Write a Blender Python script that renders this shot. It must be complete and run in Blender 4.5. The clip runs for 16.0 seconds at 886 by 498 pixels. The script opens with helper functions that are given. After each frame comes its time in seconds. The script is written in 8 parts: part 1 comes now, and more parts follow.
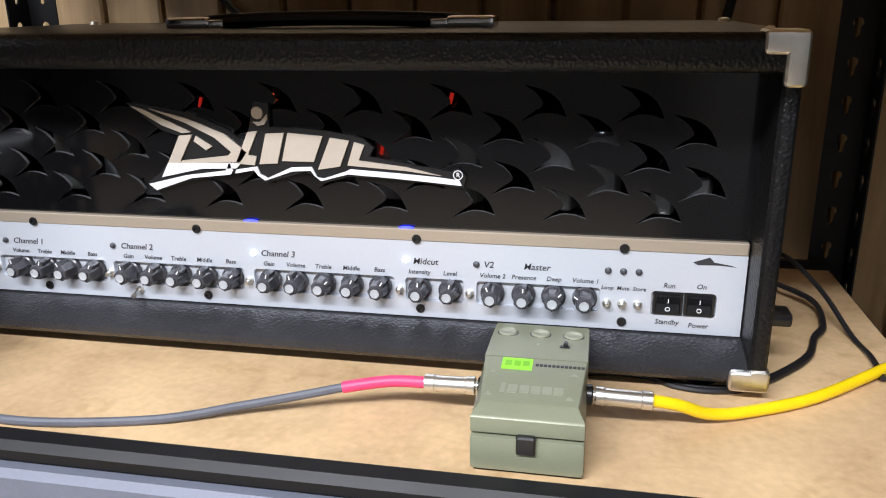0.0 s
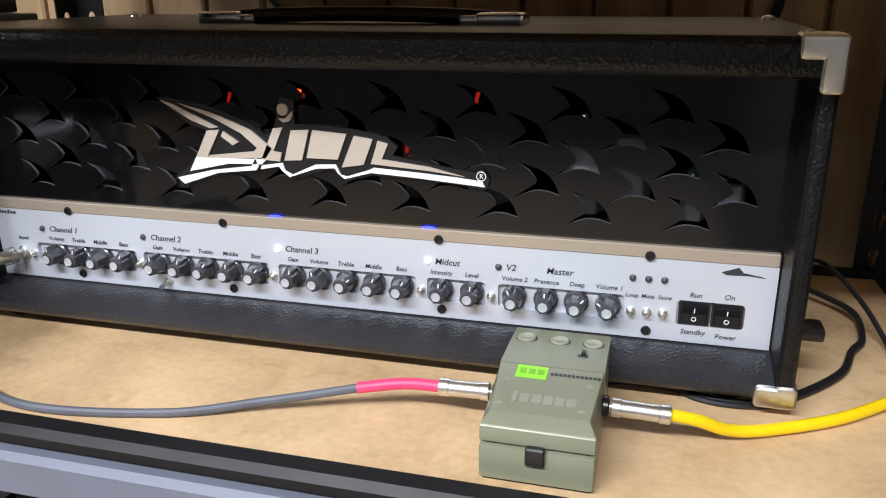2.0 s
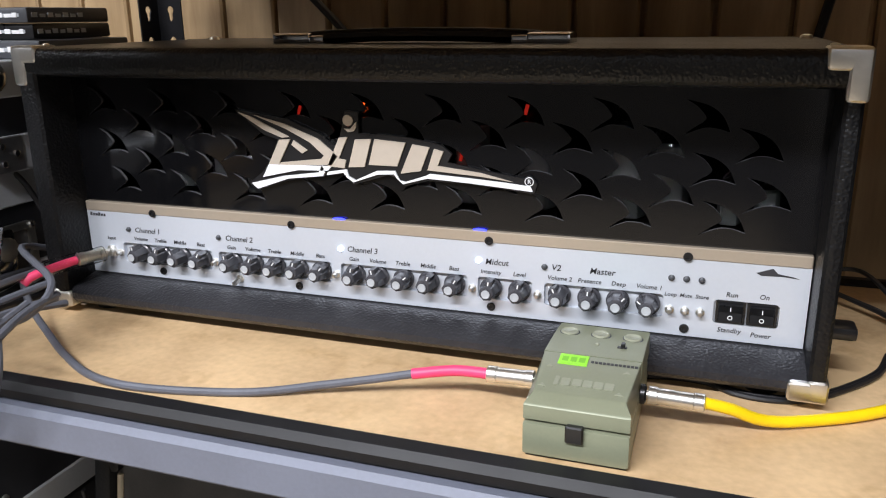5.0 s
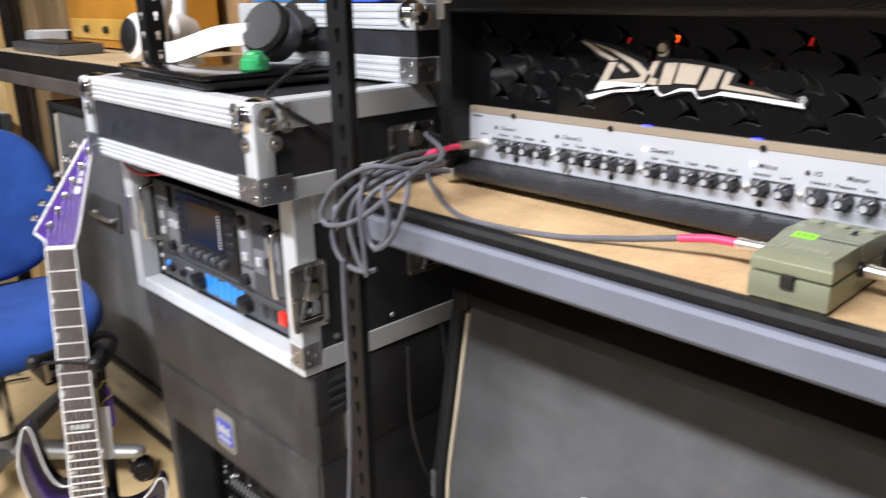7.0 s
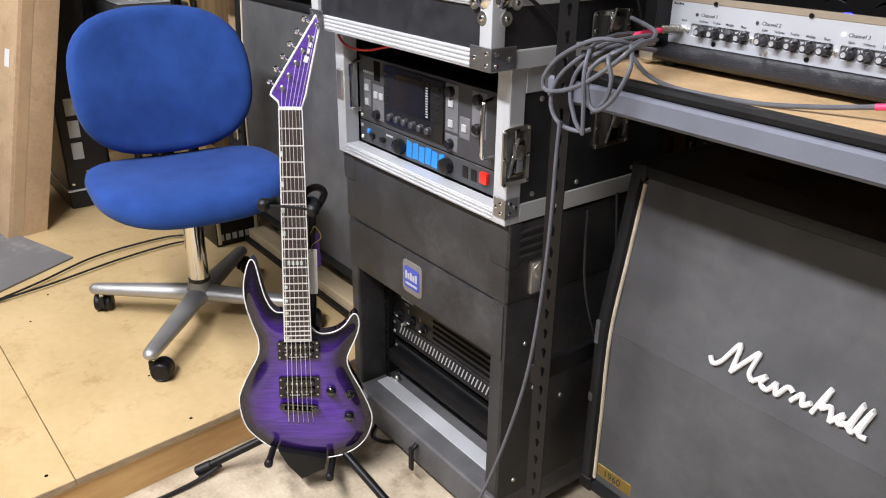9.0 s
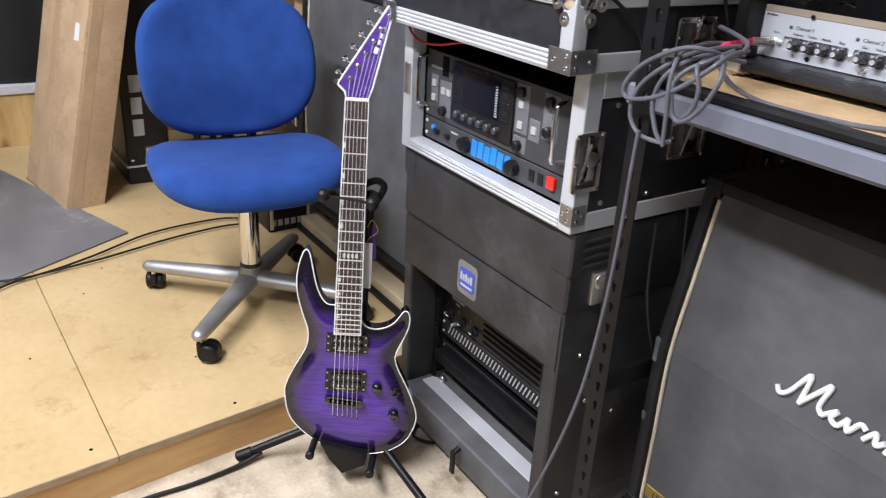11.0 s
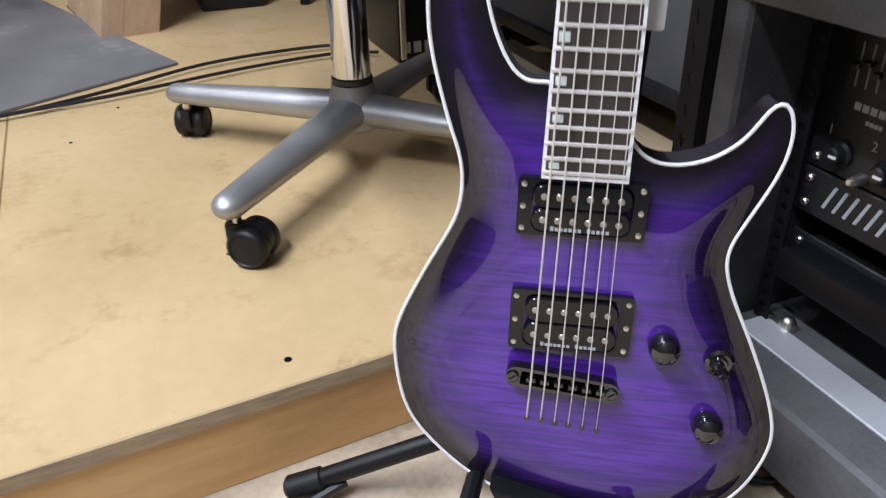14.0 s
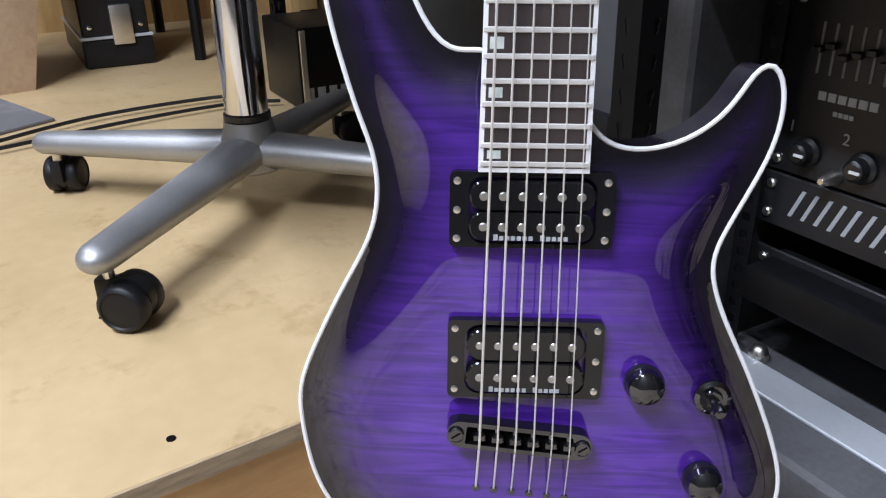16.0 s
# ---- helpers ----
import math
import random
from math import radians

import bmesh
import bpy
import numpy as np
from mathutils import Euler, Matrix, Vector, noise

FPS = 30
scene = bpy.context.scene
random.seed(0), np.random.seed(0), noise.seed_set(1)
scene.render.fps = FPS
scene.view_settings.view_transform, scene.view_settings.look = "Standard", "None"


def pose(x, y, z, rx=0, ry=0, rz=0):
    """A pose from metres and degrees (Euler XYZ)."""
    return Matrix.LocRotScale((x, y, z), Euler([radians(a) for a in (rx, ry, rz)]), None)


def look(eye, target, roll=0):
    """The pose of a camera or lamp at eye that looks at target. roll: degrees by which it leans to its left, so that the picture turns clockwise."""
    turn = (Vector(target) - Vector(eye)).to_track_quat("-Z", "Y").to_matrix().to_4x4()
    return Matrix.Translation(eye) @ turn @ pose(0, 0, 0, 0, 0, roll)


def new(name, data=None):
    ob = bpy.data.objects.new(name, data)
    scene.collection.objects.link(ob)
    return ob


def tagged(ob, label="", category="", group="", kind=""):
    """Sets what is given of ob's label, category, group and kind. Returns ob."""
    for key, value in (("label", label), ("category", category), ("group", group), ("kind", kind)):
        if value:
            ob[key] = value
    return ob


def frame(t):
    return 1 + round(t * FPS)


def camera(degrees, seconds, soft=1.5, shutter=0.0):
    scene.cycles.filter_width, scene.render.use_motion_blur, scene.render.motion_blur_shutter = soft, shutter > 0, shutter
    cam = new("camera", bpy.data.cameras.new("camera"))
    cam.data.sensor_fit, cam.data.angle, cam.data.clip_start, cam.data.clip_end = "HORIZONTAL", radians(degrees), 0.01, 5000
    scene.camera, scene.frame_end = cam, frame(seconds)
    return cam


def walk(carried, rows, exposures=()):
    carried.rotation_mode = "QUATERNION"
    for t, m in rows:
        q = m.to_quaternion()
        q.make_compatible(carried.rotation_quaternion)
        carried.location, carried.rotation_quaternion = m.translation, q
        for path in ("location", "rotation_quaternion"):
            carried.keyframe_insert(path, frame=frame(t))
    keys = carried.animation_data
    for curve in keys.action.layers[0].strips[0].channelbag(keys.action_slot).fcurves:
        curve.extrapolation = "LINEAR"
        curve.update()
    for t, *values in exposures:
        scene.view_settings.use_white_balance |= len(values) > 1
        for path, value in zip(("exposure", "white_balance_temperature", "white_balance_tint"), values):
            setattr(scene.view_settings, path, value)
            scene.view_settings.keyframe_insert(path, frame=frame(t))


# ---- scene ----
cam = camera(58.8, 16.0, 1.1, 0.4)
METRES, EYE, TILT, LEAN, TURN = 8.0, 1.5, 0.0, 0.0, 0.0
PATH = [
    (0, (0.133, -0.571, 1.268), (-0.235, 1.301, 0.665), -0.6),
    (0.5, (0.141, -0.557, 1.27), (-0.265, 1.3, 0.648), -1.1),
    (1, (0.145, -0.56, 1.276), (-0.302, 1.283, 0.642), -1.2),
    (1.5, (0.148, -0.561, 1.278), (-0.322, 1.275, 0.64), -0.8),
    (2, (0.153, -0.556, 1.277), (-0.34, 1.274, 0.641), -0.3),
    (2.5, (0.153, -0.563, 1.278), (-0.36, 1.264, 0.645), -0.1),
    (3, (0.15, -0.576, 1.281), (-0.383, 1.25, 0.661), -0.3),
    (3.5, (0.15, -0.585, 1.282), (-0.397, 1.248, 0.697), -0.5),
    (3.7, (0.148, -0.584, 1.28), (-0.406, 1.247, 0.698), -0.6),
    (6, (0.266, -0.662, 1.256), (-0.635, 1.038, 0.71), -0.6),
    (6.5, (0.338, -0.711, 1.247), (-0.816, 0.812, 0.657), -0.8),
    (7, (0.342, -0.79, 1.25), (-1.023, 0.531, 0.625), -0.9),
    (7.5, (0.342, -0.909, 1.241), (-1.109, 0.284, 0.552), -1.2),
    (8, (0.37, -1.003, 1.225), (-1.075, 0.133, 0.437), -0.8),
    (8.5, (0.389, -1.056, 1.228), (-1.055, 0.067, 0.419), 0.4),
    (11, (0.341, -1.07, 1.224), (-1.166, -0.046, 0.399), 3.4),
    (11.5, (0.257, -0.977, 1.207), (-1.383, -0.202, 0.364), 2.6),
    (12, (0.116, -0.891, 1.149), (-1.591, -0.309, 0.286), 2.5),
    (12.5, (-0.132, -0.833, 1.06), (-1.84, -0.274, 0.183), 1.6),
    (13, (-0.341, -0.792, 0.868), (-2.039, -0.239, -0.032), 0.3),
    (13.5, (-0.476, -0.736, 0.684), (-2.136, -0.162, -0.273), -0.7),
    (14, (-0.544, -0.689, 0.584), (-2.156, -0.04, -0.405), -1.0),
    (14.5, (-0.609, -0.672, 0.529), (-2.204, 0.078, -0.416), -0.8),
    (15, (-0.644, -0.663, 0.496), (-2.243, 0.166, -0.373), -0.7),
    (15.5, (-0.645, -0.654, 0.492), (-2.241, 0.201, -0.358), -1.0),
    (16, (-0.633, -0.652, 0.499), (-2.226, 0.223, -0.336), -1.1),
]
walk(cam, [(t, look(eye, target, roll)) for t, eye, target, roll in PATH],
     exposures=[(0.0, 0.14, 7000, 10), (1.0, 0.06, 7000, 10), (3.5, 0.0, 7000, 10), (6.0, 0.1, 7250, 10), (7.0, 0.27, 7400, 11), (8.0, 0.26, 7500, 12), (8.7, 0.06, 7500, 12), (11.0, 0.0, 7100, 12), (12.0, -0.13, 7000, 12), (13.0, -0.16, 6800, 12), (14.0, -0.16, 6600, 12), (15.0, -0.18, 6500, 12), (16.0, -0.11, 6300, 11)])

# ---- room light: two rows of ceiling strips, warm-white ----
world = bpy.data.worlds.new("room_air")
scene.world = world
world.use_nodes = True
world.node_tree.nodes["Background"].inputs[0].default_value = (0.75, 0.85, 1.0, 1)
world.node_tree.nodes["Background"].inputs[1].default_value = 0.002


def ceiling_lamp(x, y, z, sx, sy, watts, colour=(0.80, 0.86, 1.0)):
    data = bpy.data.lights.new("ceiling_lamp", "AREA")
    data.shape, data.size, data.size_y, data.energy, data.color = "RECTANGLE", sx, sy, watts, colour
    ob = new("ceiling_lamp", data)
    ob.location = (x, y, z)
    return ob


CEIL = 2.75
ceiling_lamp(-0.52, -1.86, CEIL - 0.03, 2.1, 0.16, 195)
ceiling_lamp(-3.1, -1.86, CEIL - 0.03, 2.0, 0.16, 52)
ceiling_lamp(-1.35, -3.9, CEIL - 0.03, 3.6, 0.16, 32)


# ---- materials ----
def mat(name, base, rough=0.5, metal=0.0, var=0.15, scale=8.0, fine=120.0, bump=0.1, bump_mm=0.5, coat=0.0, spec=0.5, alt=None, stretch=(1, 1, 1), rvar=0.1):
    """A node material: colour varied at two scales, roughness varied, fine relief."""
    m = bpy.data.materials.new(name)
    m.use_nodes = True
    nt = m.node_tree
    b = nt.nodes["Principled BSDF"]
    tc = nt.nodes.new("ShaderNodeTexCoord")
    mp = nt.nodes.new("ShaderNodeMapping")
    mp.inputs["Scale"].default_value = stretch
    nt.links.new(tc.outputs["Object"], mp.inputs[0])
    n1, n2 = nt.nodes.new("ShaderNodeTexNoise"), nt.nodes.new("ShaderNodeTexNoise")
    for n, s in ((n1, scale), (n2, fine)):
        n.inputs["Scale"].default_value = s
        n.inputs["Detail"].default_value = 5
        nt.links.new(mp.outputs[0], n.inputs["Vector"])
    add = nt.nodes.new("ShaderNodeMath")
    add.operation = "MULTIPLY_ADD"
    add.inputs[1].default_value = 0.4
    nt.links.new(n2.outputs[0], add.inputs[0])
    nt.links.new(n1.outputs[0], add.inputs[2])
    ramp = nt.nodes.new("ShaderNodeValToRGB")
    dark = alt if alt else tuple(c * (1 - var * 1.6) for c in base)
    light = tuple(min(1, c * (1 + var)) for c in base)
    ramp.color_ramp.elements[0].position, ramp.color_ramp.elements[0].color = 0.42, (*dark, 1)
    ramp.color_ramp.elements[1].position, ramp.color_ramp.elements[1].color = 0.88, (*light, 1)
    nt.links.new(add.outputs[0], ramp.inputs[0])
    nt.links.new(ramp.outputs[0], b.inputs["Base Color"])
    rr = nt.nodes.new("ShaderNodeMapRange")
    rr.inputs["To Min"].default_value, rr.inputs["To Max"].default_value = max(0.02, rough - rvar), min(1, rough + rvar)
    nt.links.new(n1.outputs[0], rr.inputs[0])
    nt.links.new(rr.outputs[0], b.inputs["Roughness"])
    b.inputs["Metallic"].default_value = metal
    b.inputs["Specular IOR Level"].default_value = spec
    b.inputs["Coat Weight"].default_value = coat
    b.inputs["Coat Roughness"].default_value = 0.04
    if bump:
        bp = nt.nodes.new("ShaderNodeBump")
        bp.inputs["Strength"].default_value, bp.inputs["Distance"].default_value = bump, bump_mm / 1000
        nt.links.new(n2.outputs[0], bp.inputs["Height"])
        nt.links.new(bp.outputs[0], b.inputs["Normal"])
    return m


def tolex(name, base, cell=420.0, rough=0.42, depth=0.9):
    """Pebbled vinyl covering."""
    m = mat(name, base, rough, 0, 0.2, 6, 60, 0, spec=0.32)
    nt = m.node_tree
    b = nt.nodes["Principled BSDF"]
    tc = next(n for n in nt.nodes if n.type == "TEX_COORD")
    v = nt.nodes.new("ShaderNodeTexVoronoi")
    v.feature = "SMOOTH_F1"
    v.inputs["Scale"].default_value = cell
    nt.links.new(tc.outputs["Object"], v.inputs["Vector"])
    bp = nt.nodes.new("ShaderNodeBump")
    bp.inputs["Strength"].default_value, bp.inputs["Distance"].default_value = depth, 0.0008
    nt.links.new(v.outputs["Distance"], bp.inputs["Height"])
    nt.links.new(bp.outputs[0], b.inputs["Normal"])
    return m


def wood(name, light, dark, rough=0.5, ring=9.0, stretch=(1, 8, 8), knots=True, coat=0.0):
    """Sawn timber with long grain and a few knots."""
    m = bpy.data.materials.new(name)
    m.use_nodes = True
    nt = m.node_tree
    b = nt.nodes["Principled BSDF"]
    tc, mp = nt.nodes.new("ShaderNodeTexCoord"), nt.nodes.new("ShaderNodeMapping")
    mp.inputs["Scale"].default_value = stretch
    nt.links.new(tc.outputs["Object"], mp.inputs[0])
    n1 = nt.nodes.new("ShaderNodeTexNoise")
    n1.inputs["Scale"].default_value, n1.inputs["Detail"].default_value, n1.inputs["Distortion"].default_value = 1.6, 4, 0.6
    nt.links.new(mp.outputs[0], n1.inputs["Vector"])
    w = nt.nodes.new("ShaderNodeTexNoise")
    w.inputs["Scale"].default_value, w.inputs["Detail"].default_value, w.inputs["Roughness"].default_value = ring, 8, 0.7
    nt.links.new(mp.outputs[0], w.inputs["Vector"])
    mixf = nt.nodes.new("ShaderNodeMath")
    mixf.operation = "MULTIPLY_ADD"
    mixf.inputs[1].default_value = 0.5
    nt.links.new(w.outputs[0], mixf.inputs[0])
    nt.links.new(n1.outputs[0], mixf.inputs[2])
    ramp = nt.nodes.new("ShaderNodeValToRGB")
    e = ramp.color_ramp.elements
    e[0].position, e[0].color = 0.48, (*dark, 1)
    e[1].position, e[1].color = 0.86, (*light, 1)
    nt.links.new(mixf.outputs[0], ramp.inputs[0])
    last = ramp.outputs[0]
    if knots:
        v = nt.nodes.new("ShaderNodeTexVoronoi")
        v.inputs["Scale"].default_value = 2.3
        mp2 = nt.nodes.new("ShaderNodeMapping")
        mp2.inputs["Scale"].default_value = tuple(max(0.7, s / 4) for s in stretch)
        nt.links.new(tc.outputs["Object"], mp2.inputs[0])
        nt.links.new(mp2.outputs[0], v.inputs["Vector"])
        r2 = nt.nodes.new("ShaderNodeValToRGB")
        r2.color_ramp.elements[0].position, r2.color_ramp.elements[0].color = 0.03, (0.32, 0.2, 0.12, 1)
        r2.color_ramp.elements[1].position, r2.color_ramp.elements[1].color = 0.09, (1, 1, 1, 1)
        nt.links.new(v.outputs["Distance"], r2.inputs[0])
        mul = nt.nodes.new("ShaderNodeMix")
        mul.data_type, mul.blend_type = "RGBA", "MULTIPLY"
        mul.inputs[0].default_value = 0.8
        nt.links.new(last, mul.inputs[6])
        nt.links.new(r2.outputs[0], mul.inputs[7])
        last = mul.outputs[2]
    nt.links.new(last, b.inputs["Base Color"])
    b.inputs["Roughness"].default_value = rough
    b.inputs["Coat Weight"].default_value = coat
    bp = nt.nodes.new("ShaderNodeBump")
    bp.inputs["Strength"].default_value, bp.inputs["Distance"].default_value = 0.25, 0.0008
    nt.links.new(w.outputs[0], bp.inputs["Height"])
    nt.links.new(bp.outputs[0], b.inputs["Normal"])
    return m


def glow(name, colour, strength):
    m = bpy.data.materials.new(name)
    m.use_nodes = True
    b = m.node_tree.nodes["Principled BSDF"]
    b.inputs["Base Color"].default_value = (*colour, 1)
    b.inputs["Emission Color"].default_value = (*colour, 1)
    b.inputs["Emission Strength"].default_value = strength
    return m


def clear(name, tint=(1, 1, 1), rough=0.03, ior=1.45):
    m = bpy.data.materials.new(name)
    m.use_nodes = True
    b = m.node_tree.nodes["Principled BSDF"]
    b.inputs["Base Color"].default_value = (*tint, 1)
    b.inputs["Roughness"].default_value = rough
    b.inputs["Transmission Weight"].default_value = 1.0
    b.inputs["IOR"].default_value = ior
    return m


M_TOLEX = tolex("black_tolex", (0.005, 0.005, 0.0055), 420, 0.36, 0.8)
M_TOLEX_CAB = tolex("worn_black_tolex", (0.014, 0.015, 0.017), 300, 0.5, 0.6)
M_ACRYL = mat("black_acrylic", (0.004, 0.004, 0.0046), 0.1, 0, 0.05, 5, 40, 0, rvar=0.04)
# grey for the opening walls: the light they catch put into the colour
M_ACRYL_LIT = mat("lit_acrylic_edge", (0.11, 0.11, 0.115), 0.25, 0, 0.1, 30, 200, 0)
M_PANEL = mat("silver_panel", (0.62, 0.66, 0.72), 0.38, 0.35, 0.03, 4, 300, 0.05, 0.1, rvar=0.04)
# panel metal again, with the room's warm reflection put into the colour
M_WARMSTRIP = mat("warm_reflection_strip", (0.50, 0.42, 0.33), 0.35, 0.5, 0.04, 4, 300, 0.05, 0.1)
M_WELL = mat("panel_recess", (0.55, 0.58, 0.63), 0.4, 0.3, 0.04, 4, 200, 0.05)
# lighter than the tolex: light and panel sheen on the lip put into colour
M_LIP = tolex("lit_black_vinyl", (0.026, 0.026, 0.029), 420, 0.3, 0.8)
M_AMPKNOB = mat("satin_black_knob", (0.06, 0.06, 0.068), 0.24, 0, 0.1, 30, 300, 0.05)
M_KNOB = mat("black_knob_plastic", (0.010, 0.010, 0.011), 0.3, 0, 0.1, 30, 300, 0.05)
M_INK = mat("print_ink", (0.03, 0.03, 0.035), 0.5, 0, 0.05, 30, 300, 0)


def stained(m, scale, lo, hi, shade, warp=0.6):
    """Adds irregular faint dirt marks to a material's colour."""
    nt = m.node_tree
    b = nt.nodes["Principled BSDF"]
    tc = next(n for n in nt.nodes if n.type == "TEX_COORD")
    src = b.inputs["Base Color"].links[0].from_socket
    big, small = nt.nodes.new("ShaderNodeTexNoise"), nt.nodes.new("ShaderNodeTexNoise")
    for n, s in ((big, scale), (small, scale * 7)):
        n.inputs["Scale"].default_value, n.inputs["Detail"].default_value, n.inputs["Distortion"].default_value = s, 4, warp
        nt.links.new(tc.outputs["Object"], n.inputs["Vector"])
    mix = nt.nodes.new("ShaderNodeMath")
    mix.operation = "MULTIPLY_ADD"
    mix.inputs[1].default_value = 0.45
    nt.links.new(small.outputs[0], mix.inputs[0])
    nt.links.new(big.outputs[0], mix.inputs[2])
    rg = nt.nodes.new("ShaderNodeMapRange")
    rg.inputs["From Min"].default_value, rg.inputs["From Max"].default_value = lo, hi
    nt.links.new(mix.outputs[0], rg.inputs[0])
    mm = nt.nodes.new("ShaderNodeMix")
    mm.data_type, mm.blend_type = "RGBA", "MULTIPLY"
    nt.links.new(rg.outputs[0], mm.inputs[0])
    nt.links.new(src, mm.inputs[6])
    mm.inputs[7].default_value = (*shade, 1)
    nt.links.new(mm.outputs[2], b.inputs["Base Color"])


M_STEEL = mat("nickel_steel", (0.78, 0.76, 0.71), 0.34, 1.0, 0.08, 20, 200, 0.06, rvar=0.08)
M_CHROME = mat("chrome", (0.72, 0.72, 0.72), 0.09, 1.0, 0.03, 10, 100, 0, rvar=0.05)
M_BRUSH = mat("dull_aluminium", (0.40, 0.40, 0.395), 0.46, 0.75, 0.08, 14, 260, 0.12, rvar=0.1)
M_ALU = mat("ribbed_aluminium", (0.54, 0.565, 0.59), 0.42, 0.2, 0.06, 12, 300, 0.1, rvar=0.1)
M_BRACE = mat("zinc_brace_steel", (0.36, 0.36, 0.37), 0.32, 0.9, 0.12, 25, 200, 0.06)
M_LAMIN = mat("charcoal_laminate", (0.022, 0.023, 0.027), 0.4, 0, 0.2, 40, 500, 0.15)
M_RUBBER = mat("black_rubber", (0.006, 0.006, 0.007), 0.5, 0, 0.15, 30, 300, 0.1, spec=0.35)
M_CABLE = mat("grey_cable", (0.10, 0.105, 0.125), 0.5, 0, 0.12, 40, 300, 0.08)
M_BLACKC = mat("black_cable", (0.012, 0.012, 0.014), 0.4, 0, 0.1, 40, 300, 0.05)
M_PINK = mat("pink_sleeve", (0.85, 0.055, 0.16), 0.45, 0, 0.06, 40, 200, 0.1)
M_YELLOW = mat("yellow_cable", (0.9, 0.62, 0.01), 0.4, 0, 0.06, 40, 200, 0.05)
M_RED = mat("red_cable", (0.55, 0.03, 0.02), 0.45, 0, 0.06, 40, 200, 0.05)
M_BOARD = mat("tan_shelf_board", (0.62, 0.43, 0.24), 0.55, 0, 0.13, 9, 160, 0.15, 0.4, alt=(0.44, 0.29, 0.155))
M_PLY = mat("varnished_plywood", (0.545, 0.40, 0.215), 0.45, 0, 0.08, 3.2, 46, 0.08, 0.4, alt=(0.47, 0.335, 0.163), rvar=0.08)
stained(M_PLY, 11.0, 0.80, 1.0, (0.80, 0.755, 0.70))
M_PLYEDGE = mat("plywood_edge", (0.36, 0.27, 0.17), 0.7, 0, 0.2, 30, 200, 0.4, 1, stretch=(1, 1, 8))
M_PINE = wood("orange_pine", (0.68, 0.43, 0.19), (0.45, 0.23, 0.08), 0.5, 7, (8, 1.2, 8))
M_SKID = wood("pale_timber", (0.62, 0.5, 0.33), (0.46, 0.34, 0.2), 0.6, 8, (1.5, 8, 8))
M_BEAD = wood("beadboard_pine", (0.50, 0.34, 0.18), (0.23, 0.135, 0.06), 0.5, 5, (9, 9, 1.0))
M_WALLPLY = wood("knotty_plywood", (0.66, 0.45, 0.2), (0.42, 0.24, 0.08), 0.5, 5, (6, 6, 1.2))
M_FLOOR = mat("beige_floor", (0.52, 0.44, 0.33), 0.75, 0, 0.2, 11, 120, 0.3, 1.0, alt=(0.34, 0.27, 0.19))
stained(M_FLOOR, 6.0, 0.76, 0.95, (0.62, 0.58, 0.54))
M_MAT = mat("grey_carpet", (0.19, 0.185, 0.185), 0.95, 0, 0.12, 4, 500, 0.6, 2.0, spec=0.1)
stained(M_MAT, 4.0, 0.74, 0.95, (1.5, 1.48, 1.45))
M_BEAM = mat("grey_blue_beam_paint", (0.15, 0.163, 0.205), 0.55, 0.1, 0.08, 12, 300, 0.1)
stained(M_BOARD, 8.0, 0.78, 0.95, (0.80, 0.76, 0.70))
M_BLKPAINT = mat("black_steel_paint", (0.006, 0.006, 0.007), 0.45, 0.0, 0.2, 20, 200, 0.1, spec=0.3)
M_CLOTH = mat("black_wall_sheet", (0.007, 0.007, 0.008), 0.5, 0, 0.2, 3, 60, 0.3, 2.0)
M_TRIM = mat("white_trim", (0.62, 0.63, 0.64), 0.5, 0, 0.1, 10, 80, 0.05)
M_GRILLE = mat("grey_black_grille_cloth", (0.09, 0.092, 0.097), 0.85, 0, 0.2, 7, 900, 0.5, 0.6, spec=0.2)
M_PIPING = mat("cream_piping", (0.62, 0.55, 0.43), 0.6, 0, 0.1, 20, 300, 0.1)
M_WHITE = mat("white_plastic", (0.8, 0.8, 0.8), 0.4, 0, 0.04, 10, 100, 0.03)
M_BLUEF = mat("blue_chair_fabric", (0.018, 0.060, 0.240), 0.95, 0, 0.16, 14, 900, 0.5, 0.8, spec=0.1, alt=(0.012, 0.046, 0.188))
M_BLUEF.node_tree.nodes["Principled BSDF"].inputs["Sheen Weight"].default_value = 0.06
stained(M_GRILLE, 5.0, 0.72, 0.95, (1.16, 1.14, 1.12))
M_OLIVE = mat("olive_green_enamel", (0.235, 0.25, 0.17), 0.35, 0.15, 0.05, 20, 500, 0.08, 0.2)
M_OLIVE2 = mat("olive_green_button", (0.30, 0.31, 0.23), 0.4, 0.1, 0.05, 20, 400, 0.05)
M_LIME = mat("lime_label", (0.28, 0.72, 0.05), 0.4, 0, 0.04, 20, 300, 0)
M_CARDB = mat("cardboard", (0.50, 0.35, 0.215), 0.8, 0, 0.12, 6, 90, 0.2, 0.6, alt=(0.40, 0.27, 0.16))
stained(M_CARDB, 6.0, 0.76, 0.94, (0.8, 0.78, 0.75))
M_TAPE = mat("brown_tape", (0.47, 0.325, 0.195), 0.45, 0, 0.1, 8, 60, 0.05)
M_WALL = mat("dark_room_wall", (0.085, 0.08, 0.075), 0.8, 0, 0.1, 2, 50, 0.1)
M_CEIL = mat("ceiling_paint", (0.07, 0.068, 0.066), 0.9, 0, 0.05, 2, 40, 0.1)
M_BLUELIT = glow("blue_lamp_glow", (0.02, 0.03, 1.0), 6)
M_WHITELIT = glow("white_led_glow", (0.55, 0.7, 1.0), 5)
M_ORANGE = glow("tube_filament", (1.0, 0.09, 0.015), 3)
M_EMBER = glow("dim_tube_filament", (0.7, 0.03, 0.02), 0.35)
